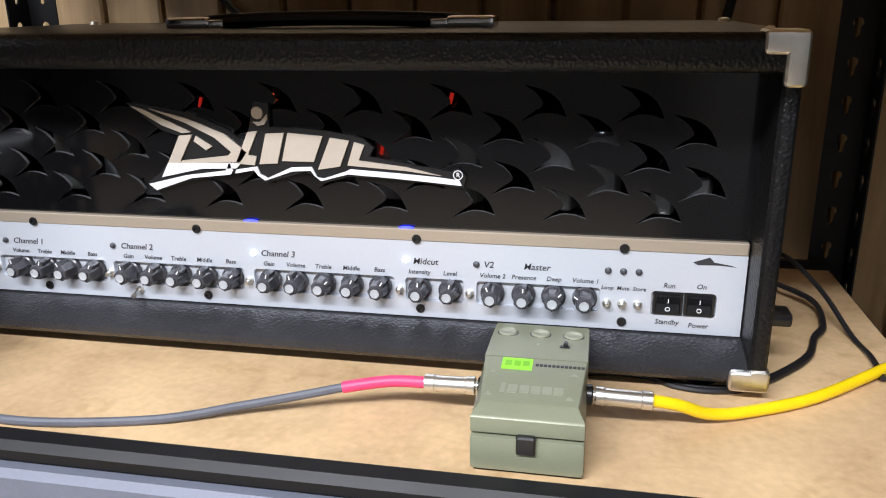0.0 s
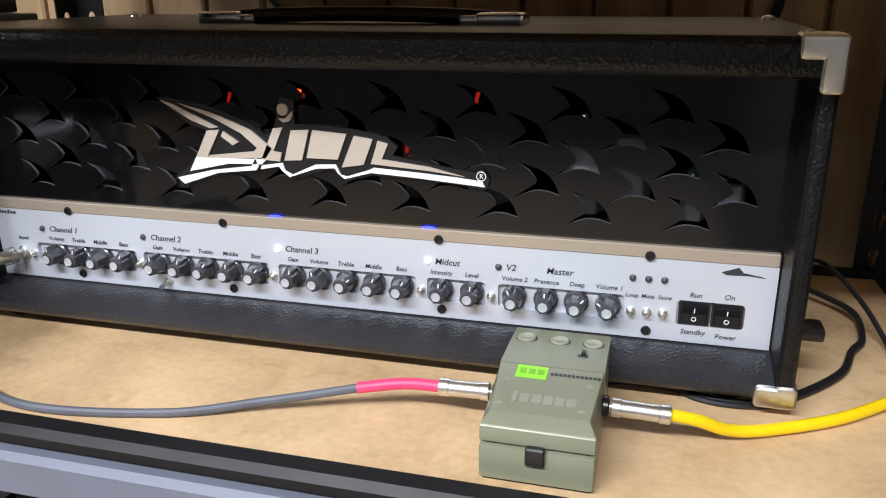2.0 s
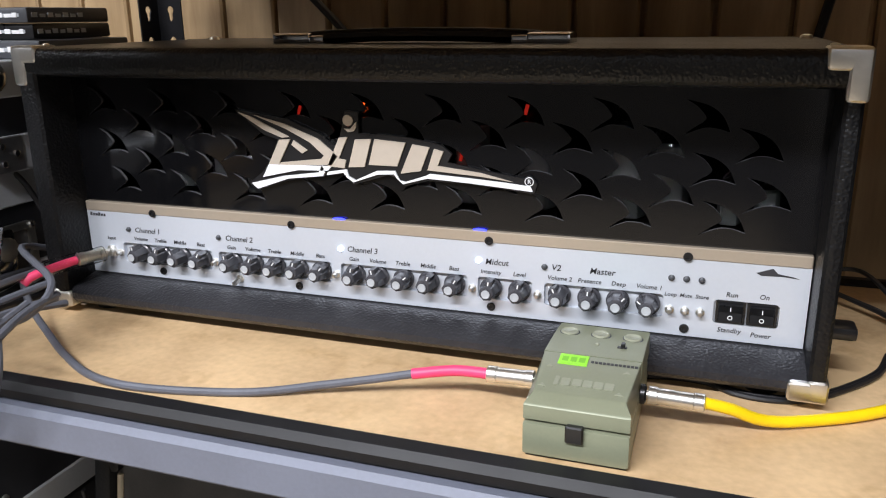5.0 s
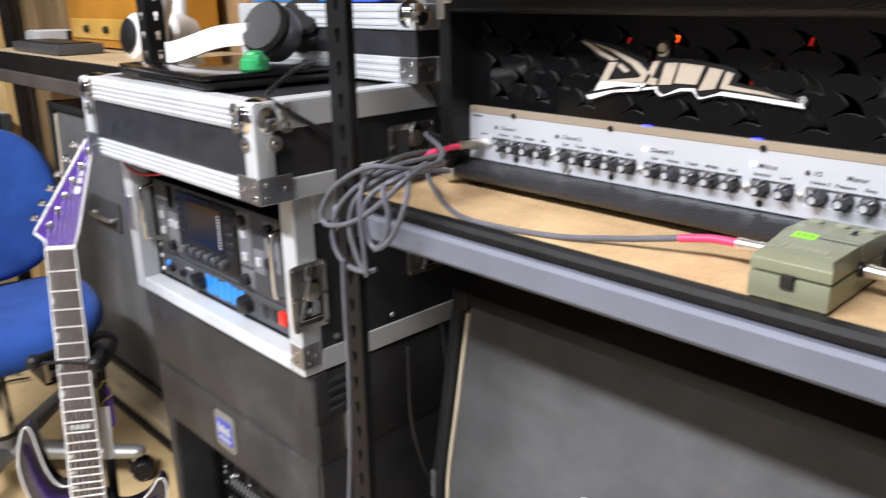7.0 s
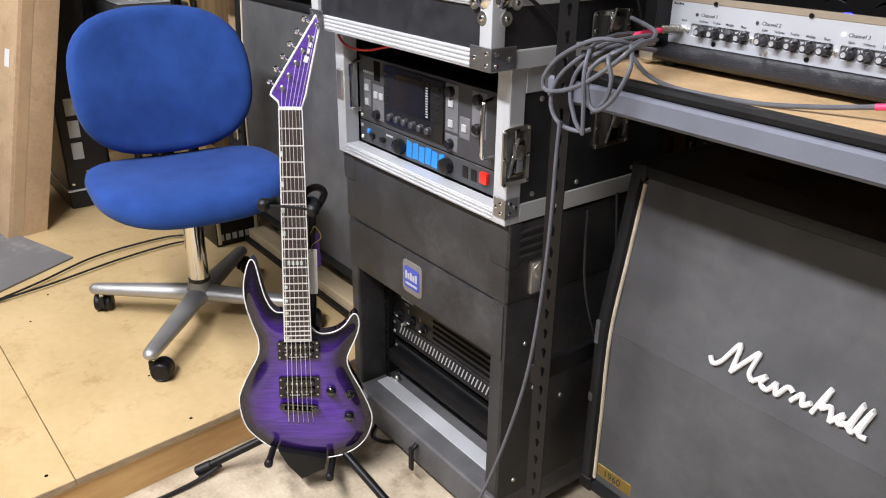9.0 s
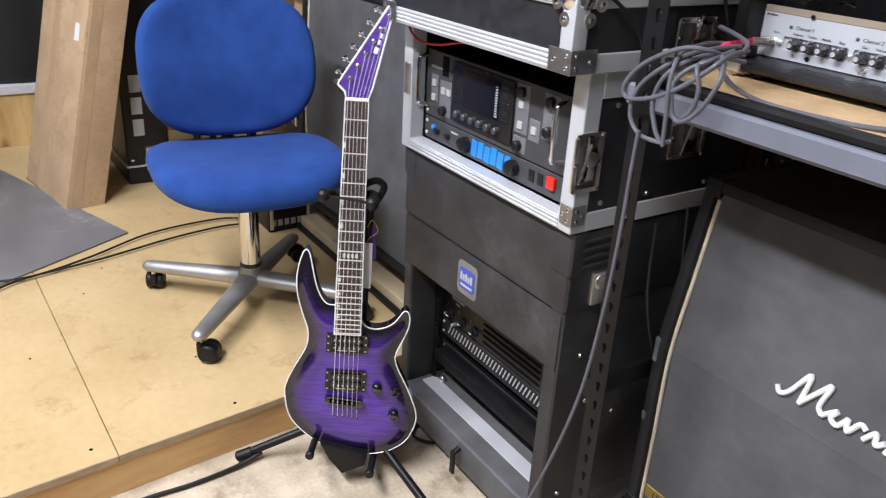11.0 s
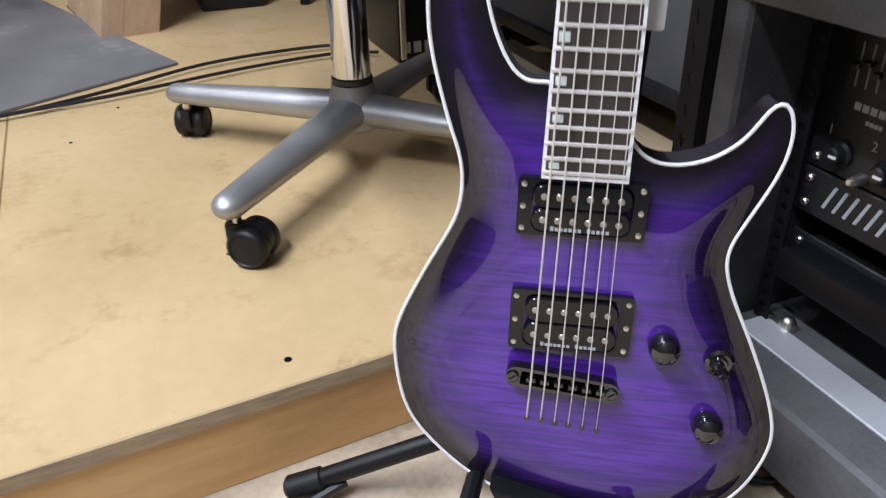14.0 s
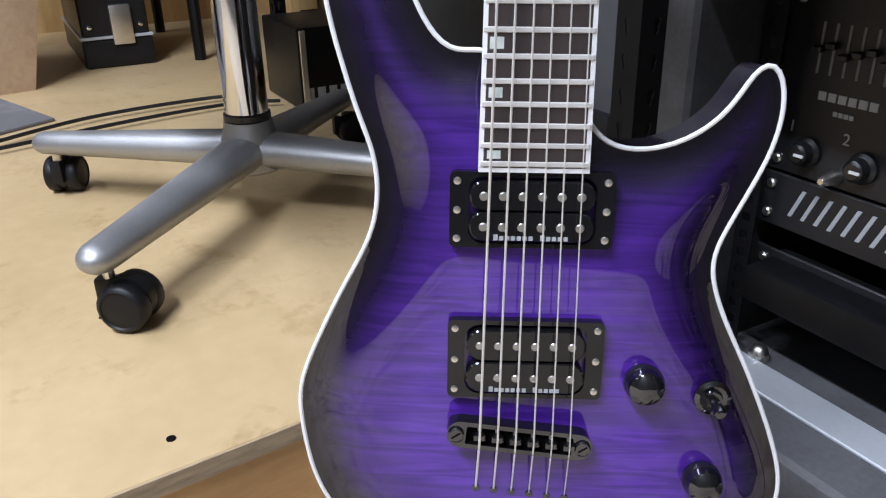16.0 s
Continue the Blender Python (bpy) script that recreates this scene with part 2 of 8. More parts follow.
# near-black for dark fittings, and for shade painted inside cases and slots
M_DARK = mat("dark_fill_and_inner_shade", (0.003, 0.003, 0.003), 0.8, 0, 0.2, 10, 100, 0, spec=0.1)
M_GREYPL = mat("dark_grey_faceplate", (0.065, 0.068, 0.075), 0.42, 0.2, 0.1, 15, 300, 0.08)
M_MIXPL = mat("slate_grey_panel", (0.055, 0.056, 0.06), 0.42, 0.1, 0.1, 15, 300, 0.08)
M_LGREY = mat("light_grey_button", (0.42, 0.44, 0.46), 0.45, 0, 0.06, 20, 300, 0.05)
M_BLUEPR = mat("bright_blue_print", (0.01, 0.24, 0.72), 0.4, 0, 0.05, 20, 300, 0)
M_REDSW = mat("red_switch", (0.75, 0.03, 0.02), 0.3, 0, 0.05, 20, 300, 0)
M_SCREEN = mat("dark_screen_glass", (0.006, 0.008, 0.016), 0.12, 0, 0.02, 5, 50, 0, spec=0.3)
M_GREEN = mat("green_plastic", (0.01, 0.30, 0.10), 0.4, 0, 0.08, 20, 200, 0.05)
M_TUBE = clear("tube_glass")
M_CLEAR = clear("clear_jack_sleeve", (1, 1, 0.99), 0.08, 1.12)


# ---- mesh helpers ----
def finish(bm, name, material, sharp=35):
    me = bpy.data.meshes.new(name)
    bmesh.ops.recalc_face_normals(bm, faces=bm.faces)
    for f in bm.faces:
        f.smooth = True
    bm.to_mesh(me)
    bm.free()
    me.set_sharp_from_angle(angle=radians(sharp))
    me.materials.append(material)
    return me


def part(name, bm, material, parent, label="", sharp=35):
    ob = new(name, finish(bm, name, material, sharp))
    ob.parent = parent
    if label:
        ob["label"] = label
    return ob


def thing(name, label, category, m=None, group="", kind=""):
    ob = new(name)
    ob.empty_display_size = 0.05
    if m is not None:
        ob.matrix_basis = m
    return tagged(ob, label, category, group, kind)


def solo(name, bm, material, label, category="", m=None, group="", kind="", sharp=35):
    ob = new(name, finish(bm, name, material, sharp))
    if m is not None:
        ob.matrix_basis = m
    return tagged(ob, label, category, group, kind)


def B():
    return bmesh.new()


def merge(bm, other, m=None):
    if m is not None:
        bmesh.ops.transform(other, matrix=m, verts=other.verts)
    me = bpy.data.meshes.new("tmp")
    other.to_mesh(me)
    other.free()
    bm.from_mesh(me)
    bpy.data.meshes.remove(me)
    return bm


def box(x0, x1, y0, y1, z0, z1, bev=0.0, seg=2, bm=None, m=None):
    b = B()
    bmesh.ops.create_cube(b, size=1)
    bmesh.ops.transform(b, matrix=Matrix.Translation(((x0 + x1) / 2, (y0 + y1) / 2, (z0 + z1) / 2)) @ Matrix.Diagonal((x1 - x0, y1 - y0, z1 - z0, 1)), verts=b.verts)
    if bev:
        bmesh.ops.bevel(b, geom=b.edges[:], offset=bev, segments=seg, profile=0.6, affect="EDGES", clamp_overlap=True)
    if bm is None:
        if m is not None:
            bmesh.ops.transform(b, matrix=m, verts=b.verts)
        return b
    return merge(bm, b, m)


def lathe(profile, n=20, bm=None, m=None):
    """Turned shape round z; profile of (radius, height), closed to the axis at both ends."""
    b = B()
    rings = []
    for r, z in profile:
        rings.append([b.verts.new((r * math.cos(2 * math.pi * i / n), r * math.sin(2 * math.pi * i / n), z)) for i in range(n)])
    for a, c in zip(rings, rings[1:]):
        for i in range(n):
            b.faces.new((a[i], a[(i + 1) % n], c[(i + 1) % n], c[i]))
    b.faces.new(rings[0][::-1])
    b.faces.new(rings[-1])
    if bm is None:
        if m is not None:
            bmesh.ops.transform(b, matrix=m, verts=b.verts)
        return b
    return merge(bm, b, m)


def rod(p, q, r, n=12, bm=None, r2=None, bev=0.0):
    p, q = Vector(p), Vector(q)
    d = q - p
    h = d.length
    m = Matrix.Translation(p) @ d.to_track_quat("Z", "Y").to_matrix().to_4x4()
    r2 = r if r2 is None else r2
    prof = [(r - bev, 0), (r, bev), (r2, h - bev), (r2 - bev, h)] if bev else [(r, 0), (r2, h)]
    return lathe(prof, n, bm, m)


def spline(pts, steps=8, closed=False):
    """Catmull-Rom through control points."""
    pts = [Vector(p) for p in pts]
    n = len(pts)
    out = []
    for i in range(n if closed else n - 1):
        if closed:
            a, b_, c, d = pts[(i - 1) % n], pts[i], pts[(i + 1) % n], pts[(i + 2) % n]
        else:
            a, b_, c, d = pts[max(i - 1, 0)], pts[i], pts[i + 1], pts[min(i + 2, n - 1)]
        for k in range(steps):
            t = k / steps
            out.append(0.5 * ((2 * b_) + (c - a) * t + (2 * a - 5 * b_ + 4 * c - d) * t * t + (3 * b_ - a - 3 * c + d) * t ** 3))
    if not closed:
        out.append(pts[-1])
    return out


def tube(pts, r, n=8, steps=8, bm=None, closed=False):
    """Round cord along a smooth path."""
    path = spline(pts, steps, closed) if steps else [Vector(p) for p in pts]
    b = B()
    rings = []
    nrm = None
    for i, p in enumerate(path):
        if closed:
            t = (path[(i + 1) % len(path)] - path[i - 1]).normalized()
        else:
            t = (path[min(i + 1, len(path) - 1)] - path[max(i - 1, 0)]).normalized()
        if nrm is None:
            nrm = t.orthogonal().normalized()
        nrm = (nrm - t * nrm.dot(t))
        nrm = nrm.normalized() if nrm.length > 1e-6 else t.orthogonal().normalized()
        bi = t.cross(nrm)
        rings.append([b.verts.new(p + r * (math.cos(2 * math.pi * k / n) * nrm + math.sin(2 * math.pi * k / n) * bi)) for k in range(n)])
    pairs = list(zip(rings, rings[1:])) + ([(rings[-1], rings[0])] if closed else [])
    for a, c in pairs:
        for k in range(n):
            b.faces.new((a[k], a[(k + 1) % n], c[(k + 1) % n], c[k]))
    if not closed:
        b.faces.new(rings[0][::-1])
        b.faces.new(rings[-1])
    return b if bm is None else merge(bm, b)


def prism(pts, d0, d1, m=None, bm=None, bev=0.0, seg=2):
    """A plate: outline of (a, b) in the local xy plane, from d0 to d1 along z."""
    b = B()
    lo = [b.verts.new((p[0], p[1], d0)) for p in pts]
    hi = [b.verts.new((p[0], p[1], d1)) for p in pts]
    n = len(pts)
    f0, f1 = b.faces.new(lo[::-1]), b.faces.new(hi)
    for i in range(n):
        b.faces.new((lo[i], lo[(i + 1) % n], hi[(i + 1) % n], hi[i]))
    if bev:
        bmesh.ops.recalc_face_normals(b, faces=b.faces)
        bmesh.ops.bevel(b, geom=list(f1.edges) + list(f0.edges), offset=bev, segments=seg, profile=0.6, affect="EDGES", clamp_overlap=True)
    if bm is None:
        if m is not None:
            bmesh.ops.transform(b, matrix=m, verts=b.verts)
        return b
    return merge(bm, b, m)


FRONT = Matrix(((1, 0, 0, 0), (0, 0, -1, 0), (0, 1, 0, 0), (0, 0, 0, 1)))  # local xy -> world xz, local z -> -y


def holed(outer, holes, d0, d1, m=None):
    """A plate with holes through it."""
    b = B()
    edges = []
    for loop in [outer] + holes:
        vs = [b.verts.new((p[0], p[1], d0)) for p in loop]
        edges += [b.edges.new((vs[i], vs[(i + 1) % len(vs)])) for i in range(len(vs))]
    bmesh.ops.triangle_fill(b, use_beauty=True, use_dissolve=False, edges=edges)
    ext = bmesh.ops.extrude_face_region(b, geom=b.faces[:])
    bmesh.ops.translate(b, vec=(0, 0, d1 - d0), verts=[v for v in ext["geom"] if isinstance(v, bmesh.types.BMVert)])
    if m is not None:
        bmesh.ops.transform(b, matrix=m, verts=b.verts)
    return b


def rrect(x0, x1, y0, y1, r, n=4):
    out = []
    for cx, cy, a0 in ((x1 - r, y1 - r, 0), (x0 + r, y1 - r, 90), (x0 + r, y0 + r, 180), (x1 - r, y0 + r, 270)):
        for k in range(n + 1):
            a = radians(a0 + 90 * k / n)
            out.append((cx + r * math.cos(a), cy + r * math.sin(a)))
    return out


def words(text, size, m, bm=None, align="CENTER", shear=0.0):
    """Printed characters as a thin mesh, baseline centred at m's origin, facing m's z."""
    cu = bpy.data.curves.new("letters", "FONT")
    cu.body, cu.size, cu.align_x, cu.extrude, cu.shear, cu.resolution_u, cu.offset = text, size * 1.06, align, 0.00015, shear, 2, size * 0.008
    ob = bpy.data.objects.new("letters", cu)
    scene.collection.objects.link(ob)
    bpy.context.view_layer.update()
    me = bpy.data.meshes.new_from_object(ob.evaluated_get(bpy.context.evaluated_depsgraph_get()))
    bpy.data.objects.remove(ob)
    bpy.data.curves.remove(cu)
    b = B()
    b.from_mesh(me)
    bpy.data.meshes.remove(me)
    bmesh.ops.transform(b, matrix=m, verts=b.verts)
    return b if bm is None else merge(bm, b)


def at_front(x, y, z):
    return Matrix.Translation((x, y, z)) @ FRONT

# ---- the room ----
EDGE_A, EDGE_B = Vector((-1.015, -2.1)), Vector((-1.258, 0.62))   # line of the stage's front edge
STAGE = 0.105


def edge_x(y):
    return EDGE_A.x + (EDGE_B.x - EDGE_A.x) * (y - EDGE_A.y) / (EDGE_B.y - EDGE_A.y)


solo("floor", box(-5, 3, -5, 1.0, -0.1, 0), M_FLOOR, "worn beige floor, scuffed and stained", "floor", kind="structure")
solo("ceiling", box(-5, 3, -5, 1.0, CEIL, CEIL + 0.1), M_CEIL, "plain dark grey ceiling", "ceiling", kind="structure")
solo("wall_south", box(-5, 3, -5.1, -5, 0, CEIL), M_WALL, "plain dark unseen wall that blocks light from the right behind the equipment", "wall", kind="structure")
# unseen wall, placed close to keep lamp light off the shelving's right end
solo("light_block_wall_east", box(0.56, 0.66, -5, 1.0, 0, CEIL), M_WALL, "plain dark unseen wall that blocks light from the right", "wall", kind="structure")

# back wall: boards with beads between them
wall_n = thing("wall_north", "wall of varnished knotty pine beadboard", "wall", kind="structure")
part("wall_core", box(-5, 3, 0.416, 0.50, 0, CEIL), M_BEAD, wall_n)
for i in range(34):
    x0 = -1.75 + i * 0.083
    b = box(x0 + 0.003, x0 + 0.080, 0.398, 0.4165, 0.0, CEIL, 0.003, 1)
    part("board", b, M_BEAD, wall_n)

# far wall behind the drum mat: plywood skirting, white trim, black sheet above
FAR = -3.46
wall_w = thing("wall_west", "plywood wall base with white trim and black sheeting", "wall", kind="structure")
part("wall_core", box(FAR - 0.3, FAR - 0.1, -5, 0.4, 0, CEIL), M_WALL, wall_w)
part("plywood_base", box(FAR - 0.1, FAR, -5, 0.397, STAGE, 0.335), M_WALLPLY, wall_w, "varnished knotty plywood strip")
part("trim", box(FAR - 0.1, FAR + 0.012, -5, 0.397, 0.335, 0.372, 0.003), M_TRIM, wall_w, "white painted trim strip")
b = B()
bmesh.ops.create_grid(b, x_segments=90, y_segments=12, size=0.5)
bmesh.ops.transform(b, matrix=Matrix.Translation((FAR - 0.03, -2.33, 0.37 + 1.19)) @ Euler((radians(90), 0, radians(90))).to_matrix().to_4x4() @ Matrix.Diagonal((5.34, 2.37, 1, 1)), verts=b.verts)
for v in b.verts:
    v.co.x += 0.012 * math.sin(v.co.y * 9 + 0.6 * math.sin(v.co.z * 3)) + 0.006 * math.sin(v.co.y * 23)
part("black_sheet", b, M_CLOTH, wall_w, "black plastic sheeting hung in folds")

# white streaks down the black sheeting: top, foot and width of each streak
STREAKS = [(-1.558, 0.566, -1.566, 0.326, 0.021), (-1.525, 0.556, -1.513, 0.473, 0.016), (-1.493, 0.577, -1.467, 0.395, 0.039), (-1.455, 0.592, -1.447, 0.562, 0.011), (-1.294, 0.586, -1.286, 0.459, 0.029), (-1.205, 0.514, -1.205, 0.367, 0.011), (-1.157, 0.523, -1.153, 0.419, 0.009)]
for ya, za, yb, zb, w in STREAKS:
    part("white_streak", prism([(ya - w / 2, za), (ya + w / 2, za), (yb + 0.004, zb), (yb - 0.002, zb)], -3.452, -3.444, Matrix(((0, 0, 1, 0), (1, 0, 0, 0), (0, 1, 0, 0), (0, 0, 0, 1)))), M_TRIM, wall_w, "white streak")

# stage: plywood sheets on a pine fascia
stage = thing("stage_platform", "low plywood stage with a pine board front", "stage", kind="structure")
SKEW = 0.0323                                  # the sheets lie slightly askew to the room


def sheet_y(y, x):
    return y + SKEW * (x + 1.14)


for y0, y1 in ((-3.33, -2.097), (-2.094, -0.8752), (-0.8733, 0.385)):
    ends = [(FAR, sheet_y(y0, FAR)), (edge_x(y0) + 0.006, sheet_y(y0, edge_x(y0))), (edge_x(y1) + 0.006, sheet_y(y1, edge_x(y1))), (FAR, sheet_y(y1, FAR))]
    part("plywood_sheet", prism(ends, STAGE - 0.018, STAGE, bev=0.0012, seg=1), M_PLY, stage)
    pts = [(edge_x(y0) + 0.0055, y0), (edge_x(y0) + 0.0075, y0), (edge_x(y1) + 0.0075, y1), (edge_x(y1) + 0.0055, y1)]
    part("sheet_edge", prism(pts, STAGE - 0.0175, STAGE - 0.001), M_PLYEDGE, stage, "rough sawn plywood edge")
pts = [(edge_x(-3.33) - 0.042, -3.33), (edge_x(-3.33), -3.33), (edge_x(0.392), 0.392), (edge_x(0.392) - 0.042, 0.392)]
part("fascia_board", prism(pts, 0.001, STAGE - 0.0185), M_PINE, stage, "orange pine board with knots")
for x, y, r in ((-1.165, -0.92, 0.004), (-1.182, -0.60, 0.004), (-1.6, -0.98, 0.003), (-1.42, -0.62, 0.003), (-1.9, -0.8, 0.003), (-2.05, -0.72, 0.003)):
    part("screw_head", lathe([(r, 0), (r, 0.0008), (r * 0.6, 0.001)], 10, m=Matrix.Translation((x, y, STAGE))), M_DARK, stage)
c = Vector((-2.285, -0.588))
d1, d2 = Vector((-1.15, -0.405)).normalized(), Vector((0.40, -0.72)).normalized()
pts = [c, c + d2 * 2.6, c + d2 * 2.6 + d1 * 1.6, c + d1 * 1.23]
solo("carpet_mat", prism([(p.x, p.y) for p in pts][::-1], STAGE + 0.0005, STAGE + 0.007, bev=0.002), M_MAT, "flat grey carpet mat lying on the stage", "mat")

# ---- steel shelving unit ----
SHELF = 0.992
PX0, PX1 = -0.488, 0.392
rack = thing("shelving_unit", "black steel shelving with slotted posts and board shelf", "shelf", Matrix.Translation((0, 0, 0)))


def keyhole(cx, cy, s=1.0):
    """Teardrop slot, round above and narrow below."""
    out = [(cx + 0.0052 * s * math.cos(a), cy + 0.0052 * s * math.sin(a)) for a in [radians(-50 + 280 * k / 9) for k in range(10)]]
    return out + [(cx - 0.0026 * s, cy - 0.012 * s), (cx, cy - 0.0145 * s), (cx + 0.0026 * s, cy - 0.012 * s)]


def post(x, y, sx, sy, name="post"):
    """Angle-iron upright: two slotted flanges meeting at (x, y)."""
    H, W = 1.95, 0.038
    holes = [keyhole(W * 0.55, 0.05 + 0.0385 * k) for k in range(49)]
    b = holed([(0, 0), (W, 0), (W, H), (0, H)], holes, 0, 0.002)
    m1 = Matrix.Translation((x, y, 0)) @ Matrix.Diagonal((sx, 1, 1, 1)) @ FRONT
    bmesh.ops.transform(b, matrix=m1, verts=b.verts)
    b2 = holed([(0, 0), (W, 0), (W, H), (0, H)], holes, 0, 0.002)
    m2 = Matrix.Translation((x, y, 0)) @ Matrix(((0, 0, sx, 0), (sy, 0, 0, 0), (0, 1, 0, 0), (0, 0, 0, 1)))
    merge(b, b2, m2)
    return part(name, b, M_BLKPAINT, rack)


post(PX0 + 0.026, -0.200, 1, 1)
post(PX0 - 0.052, 0.300, 1, -1)
post(PX1, -0.200, -1, 1)
post(PX1 + 0.011, 0.300, -1, -1)
part("shelf_board", box(PX0 + 0.012, PX1 - 0.01, -0.166, 0.29, SHELF - 0.016, SHELF, 0.001, 1), M_BOARD, rack, "tan particle board shelf")


def beam(y, s):
    """Front beam: dark rolled top edge over a pale grey-blue face."""
    pts = [(-0.166, SHELF - 0.03), (-0.166, SHELF + 0.003), (-0.170, SHELF + 0.007), (-0.182, SHELF + 0.006), (-0.187, SHELF + 0.001), (-0.187, SHELF - 0.006), (-0.183, SHELF - 0.008), (-0.183, SHELF - 0.03)]
    m = Matrix.Translation((PX0 + 0.008, y, 0)) @ Matrix(((0, 0, 1, 0), (s, 0, 0, 0), (0, 1, 0, 0), (0, 0, 0, 1)))
    part("beam_top", prism(pts, 0, PX1 - PX0 - 0.016, m), M_BLKPAINT, rack, "black rolled beam edge")
    pts = [(-0.1835, SHELF - 0.0085), (-0.192, SHELF - 0.0085), (-0.1965, SHELF - 0.013), (-0.1965, SHELF - 0.038), (-0.190, SHELF - 0.044), (-0.178, SHELF - 0.044), (-0.178, SHELF - 0.030), (-0.1835, SHELF - 0.030)]
    part("beam_face", prism(pts, 0, PX1 - PX0 - 0.016, m, bev=0.0), M_BEAM, rack, "smooth grey-blue beam face")


beam(0, 1)
beam(0.11, -1)
for x in (PX0 + 0.003, PX1 - 0.018):
    part("side_beam", box(x, x + 0.015, -0.19, 0.29, SHELF - 0.05, SHELF - 0.006, 0.002, 1), M_BLKPAINT, rack)
    part("lower_side_beam", box(x, x + 0.015, -0.19, 0.29, 0.42, 0.46, 0.002, 1), M_BLKPAINT, rack)

# ---- amplifier head ----
AX0, AX1, AZ0, AZ1, AYF, AYB = -0.4385, 0.2595, 0.999, 1.2475, -0.038, 0.262
amp = thing("guitar_amplifier", "black guitar amplifier head with scaled grille and silver control panel", "amplifier")
CX0, CX1, CZ0, CZ1 = -0.4165, 0.2465, 1.026, 1.2215
# shell: four boards with rounded outer edges
part("top_board", box(AX0, AX1, AYF, AYB, CZ1, AZ1, 0.009, 4), M_TOLEX, amp)
part("side_board", box(AX0, CX0, AYF, AYB, AZ0 + 0.004, CZ1 + 0.006, 0.006, 3), M_TOLEX, amp)
part("side_board", box(CX1, AX1, AYF, AYB, AZ0 + 0.004, CZ1 + 0.006, 0.006, 3), M_TOLEX, amp)
pts = [(-0.033, 1.0045), (-0.022, 1.0), (0.21, 0.999), (0.21, 1.019), (0.004, 1.019), (0.002, 1.0255), (-0.029, 1.0195), (-0.0365, 1.0145), (-0.0365, 1.009)]
mx = Matrix(((0, 0, 1, AX0 + 0.004), (1, 0, 0, 0), (0, 1, 0, 0), (0, 0, 0, 1)))
part("bottom_lip", prism(pts, 0, AX1 - AX0 - 0.008, mx, bev=0.002), M_LIP, amp, "sloping padded lower front lip")
part("back_panel", box(CX0, CX1, AYB - 0.02, AYB - 0.006, 1.02, CZ1), M_DARK, amp)
part("chassis", box(CX0, CX1, 0.01, AYB - 0.022, 1.02, 1.099), M_DARK, amp)

# control panel and the strip above it
wells = [(-0.376, -0.273), (-0.266, -0.147), (-0.138, -0.019), (-0.010, 0.037), (0.047, 0.142), (0.1795, 0.2265)]
holes = [rrect(a, c, 1.040, 1.0592, 0.003) for a, c in wells]
part("control_panel", holed([(CX0 + 0.001, 1.0265), (CX1 - 0.001, 1.0265), (CX1 - 0.001, 1.0895), (CX0 + 0.001, 1.0895)], holes, 0, 0.004, at_front(0, 0.004, 0)), M_PANEL, amp, "white-silver control panel")
part("upper_strip", box(CX0 + 0.001, CX1 - 0.001, -0.001, 0.012, 1.0897, 1.0993, 0.0008, 1), M_WARMSTRIP, amp, "metal strip with a warm reflection in its colour")
for a, c in wells[:-1]:
    b = box(a - 0.002, c + 0.002, 0.0042, 0.0065, 1.038, 1.0612)
    part("knob_recess", b, M_WELL, amp)
part("switch_recess", box(0.177, 0.229, 0.0042, 0.0065, 1.038, 1.0612), M_WELL, amp)
XK = [-0.354, -0.331, -0.3085, -0.285, -0.251, -0.228, -0.205, -0.1815, -0.158, -0.1245, -0.1015, -0.078, -0.0545, -0.031, 0.0015, 0.026, 0.0595, 0.0838, 0.1068, 0.1305]
TURN_K = [20, -25, 35, -40, 10, -30, -50, -15, -60, -20, 15, -70, -35, -45, -10, -15, 30, -5, -60, 75]


def knob_mesh():
    """Pointed black knob: round skirt, faceted tapering grip, collet cap."""
    b = lathe([(0.0088, 0), (0.0094, 0.001), (0.0094, 0.004), (0.0082, 0.005)], 20)
    lathe([(0.0082, 0.005), (0.0066, 0.0185), (0.0056, 0.0196)], 7, b)
    prism([(-0.0034, 0.003), (0.0034, 0.003), (0.0024, 0.0098), (-0.0024, 0.0098)], 0.004, 0.0165, None, b, 0.0008, 1)
    lathe([(0.0042, 0.0196), (0.0042, 0.0205), (0.0018, 0.0206)], 14, b)
    return finish(b, "knob", M_AMPKNOB, 25)


KNOB = knob_mesh()
LINE = finish(box(-0.0005, 0.0005, 0.004, 0.0096, 0.0166, 0.0169), "knob_line", M_WHITE)
CAP = finish(lathe([(0.0022, 0.0206), (0.0030, 0.0208), (0.0037, 0.0208), (0.0037, 0.0212), (0.0030, 0.0213), (0.0026, 0.0209), (0.0010, 0.0208)], 14), "knob_cap", M_LGREY)
for i, (x, a) in enumerate(zip(XK, TURN_K)):
    k = new("knob", KNOB)
    k.parent = amp
    k.matrix_basis = at_front(x, 0.0042, 1.0497) @ Matrix.Rotation(radians(a * 0.7), 4, "Z")
    for nm, me in (("pointer_line", LINE), ("collet_cap", CAP)):
        o = new(nm, me)
        o.parent = k
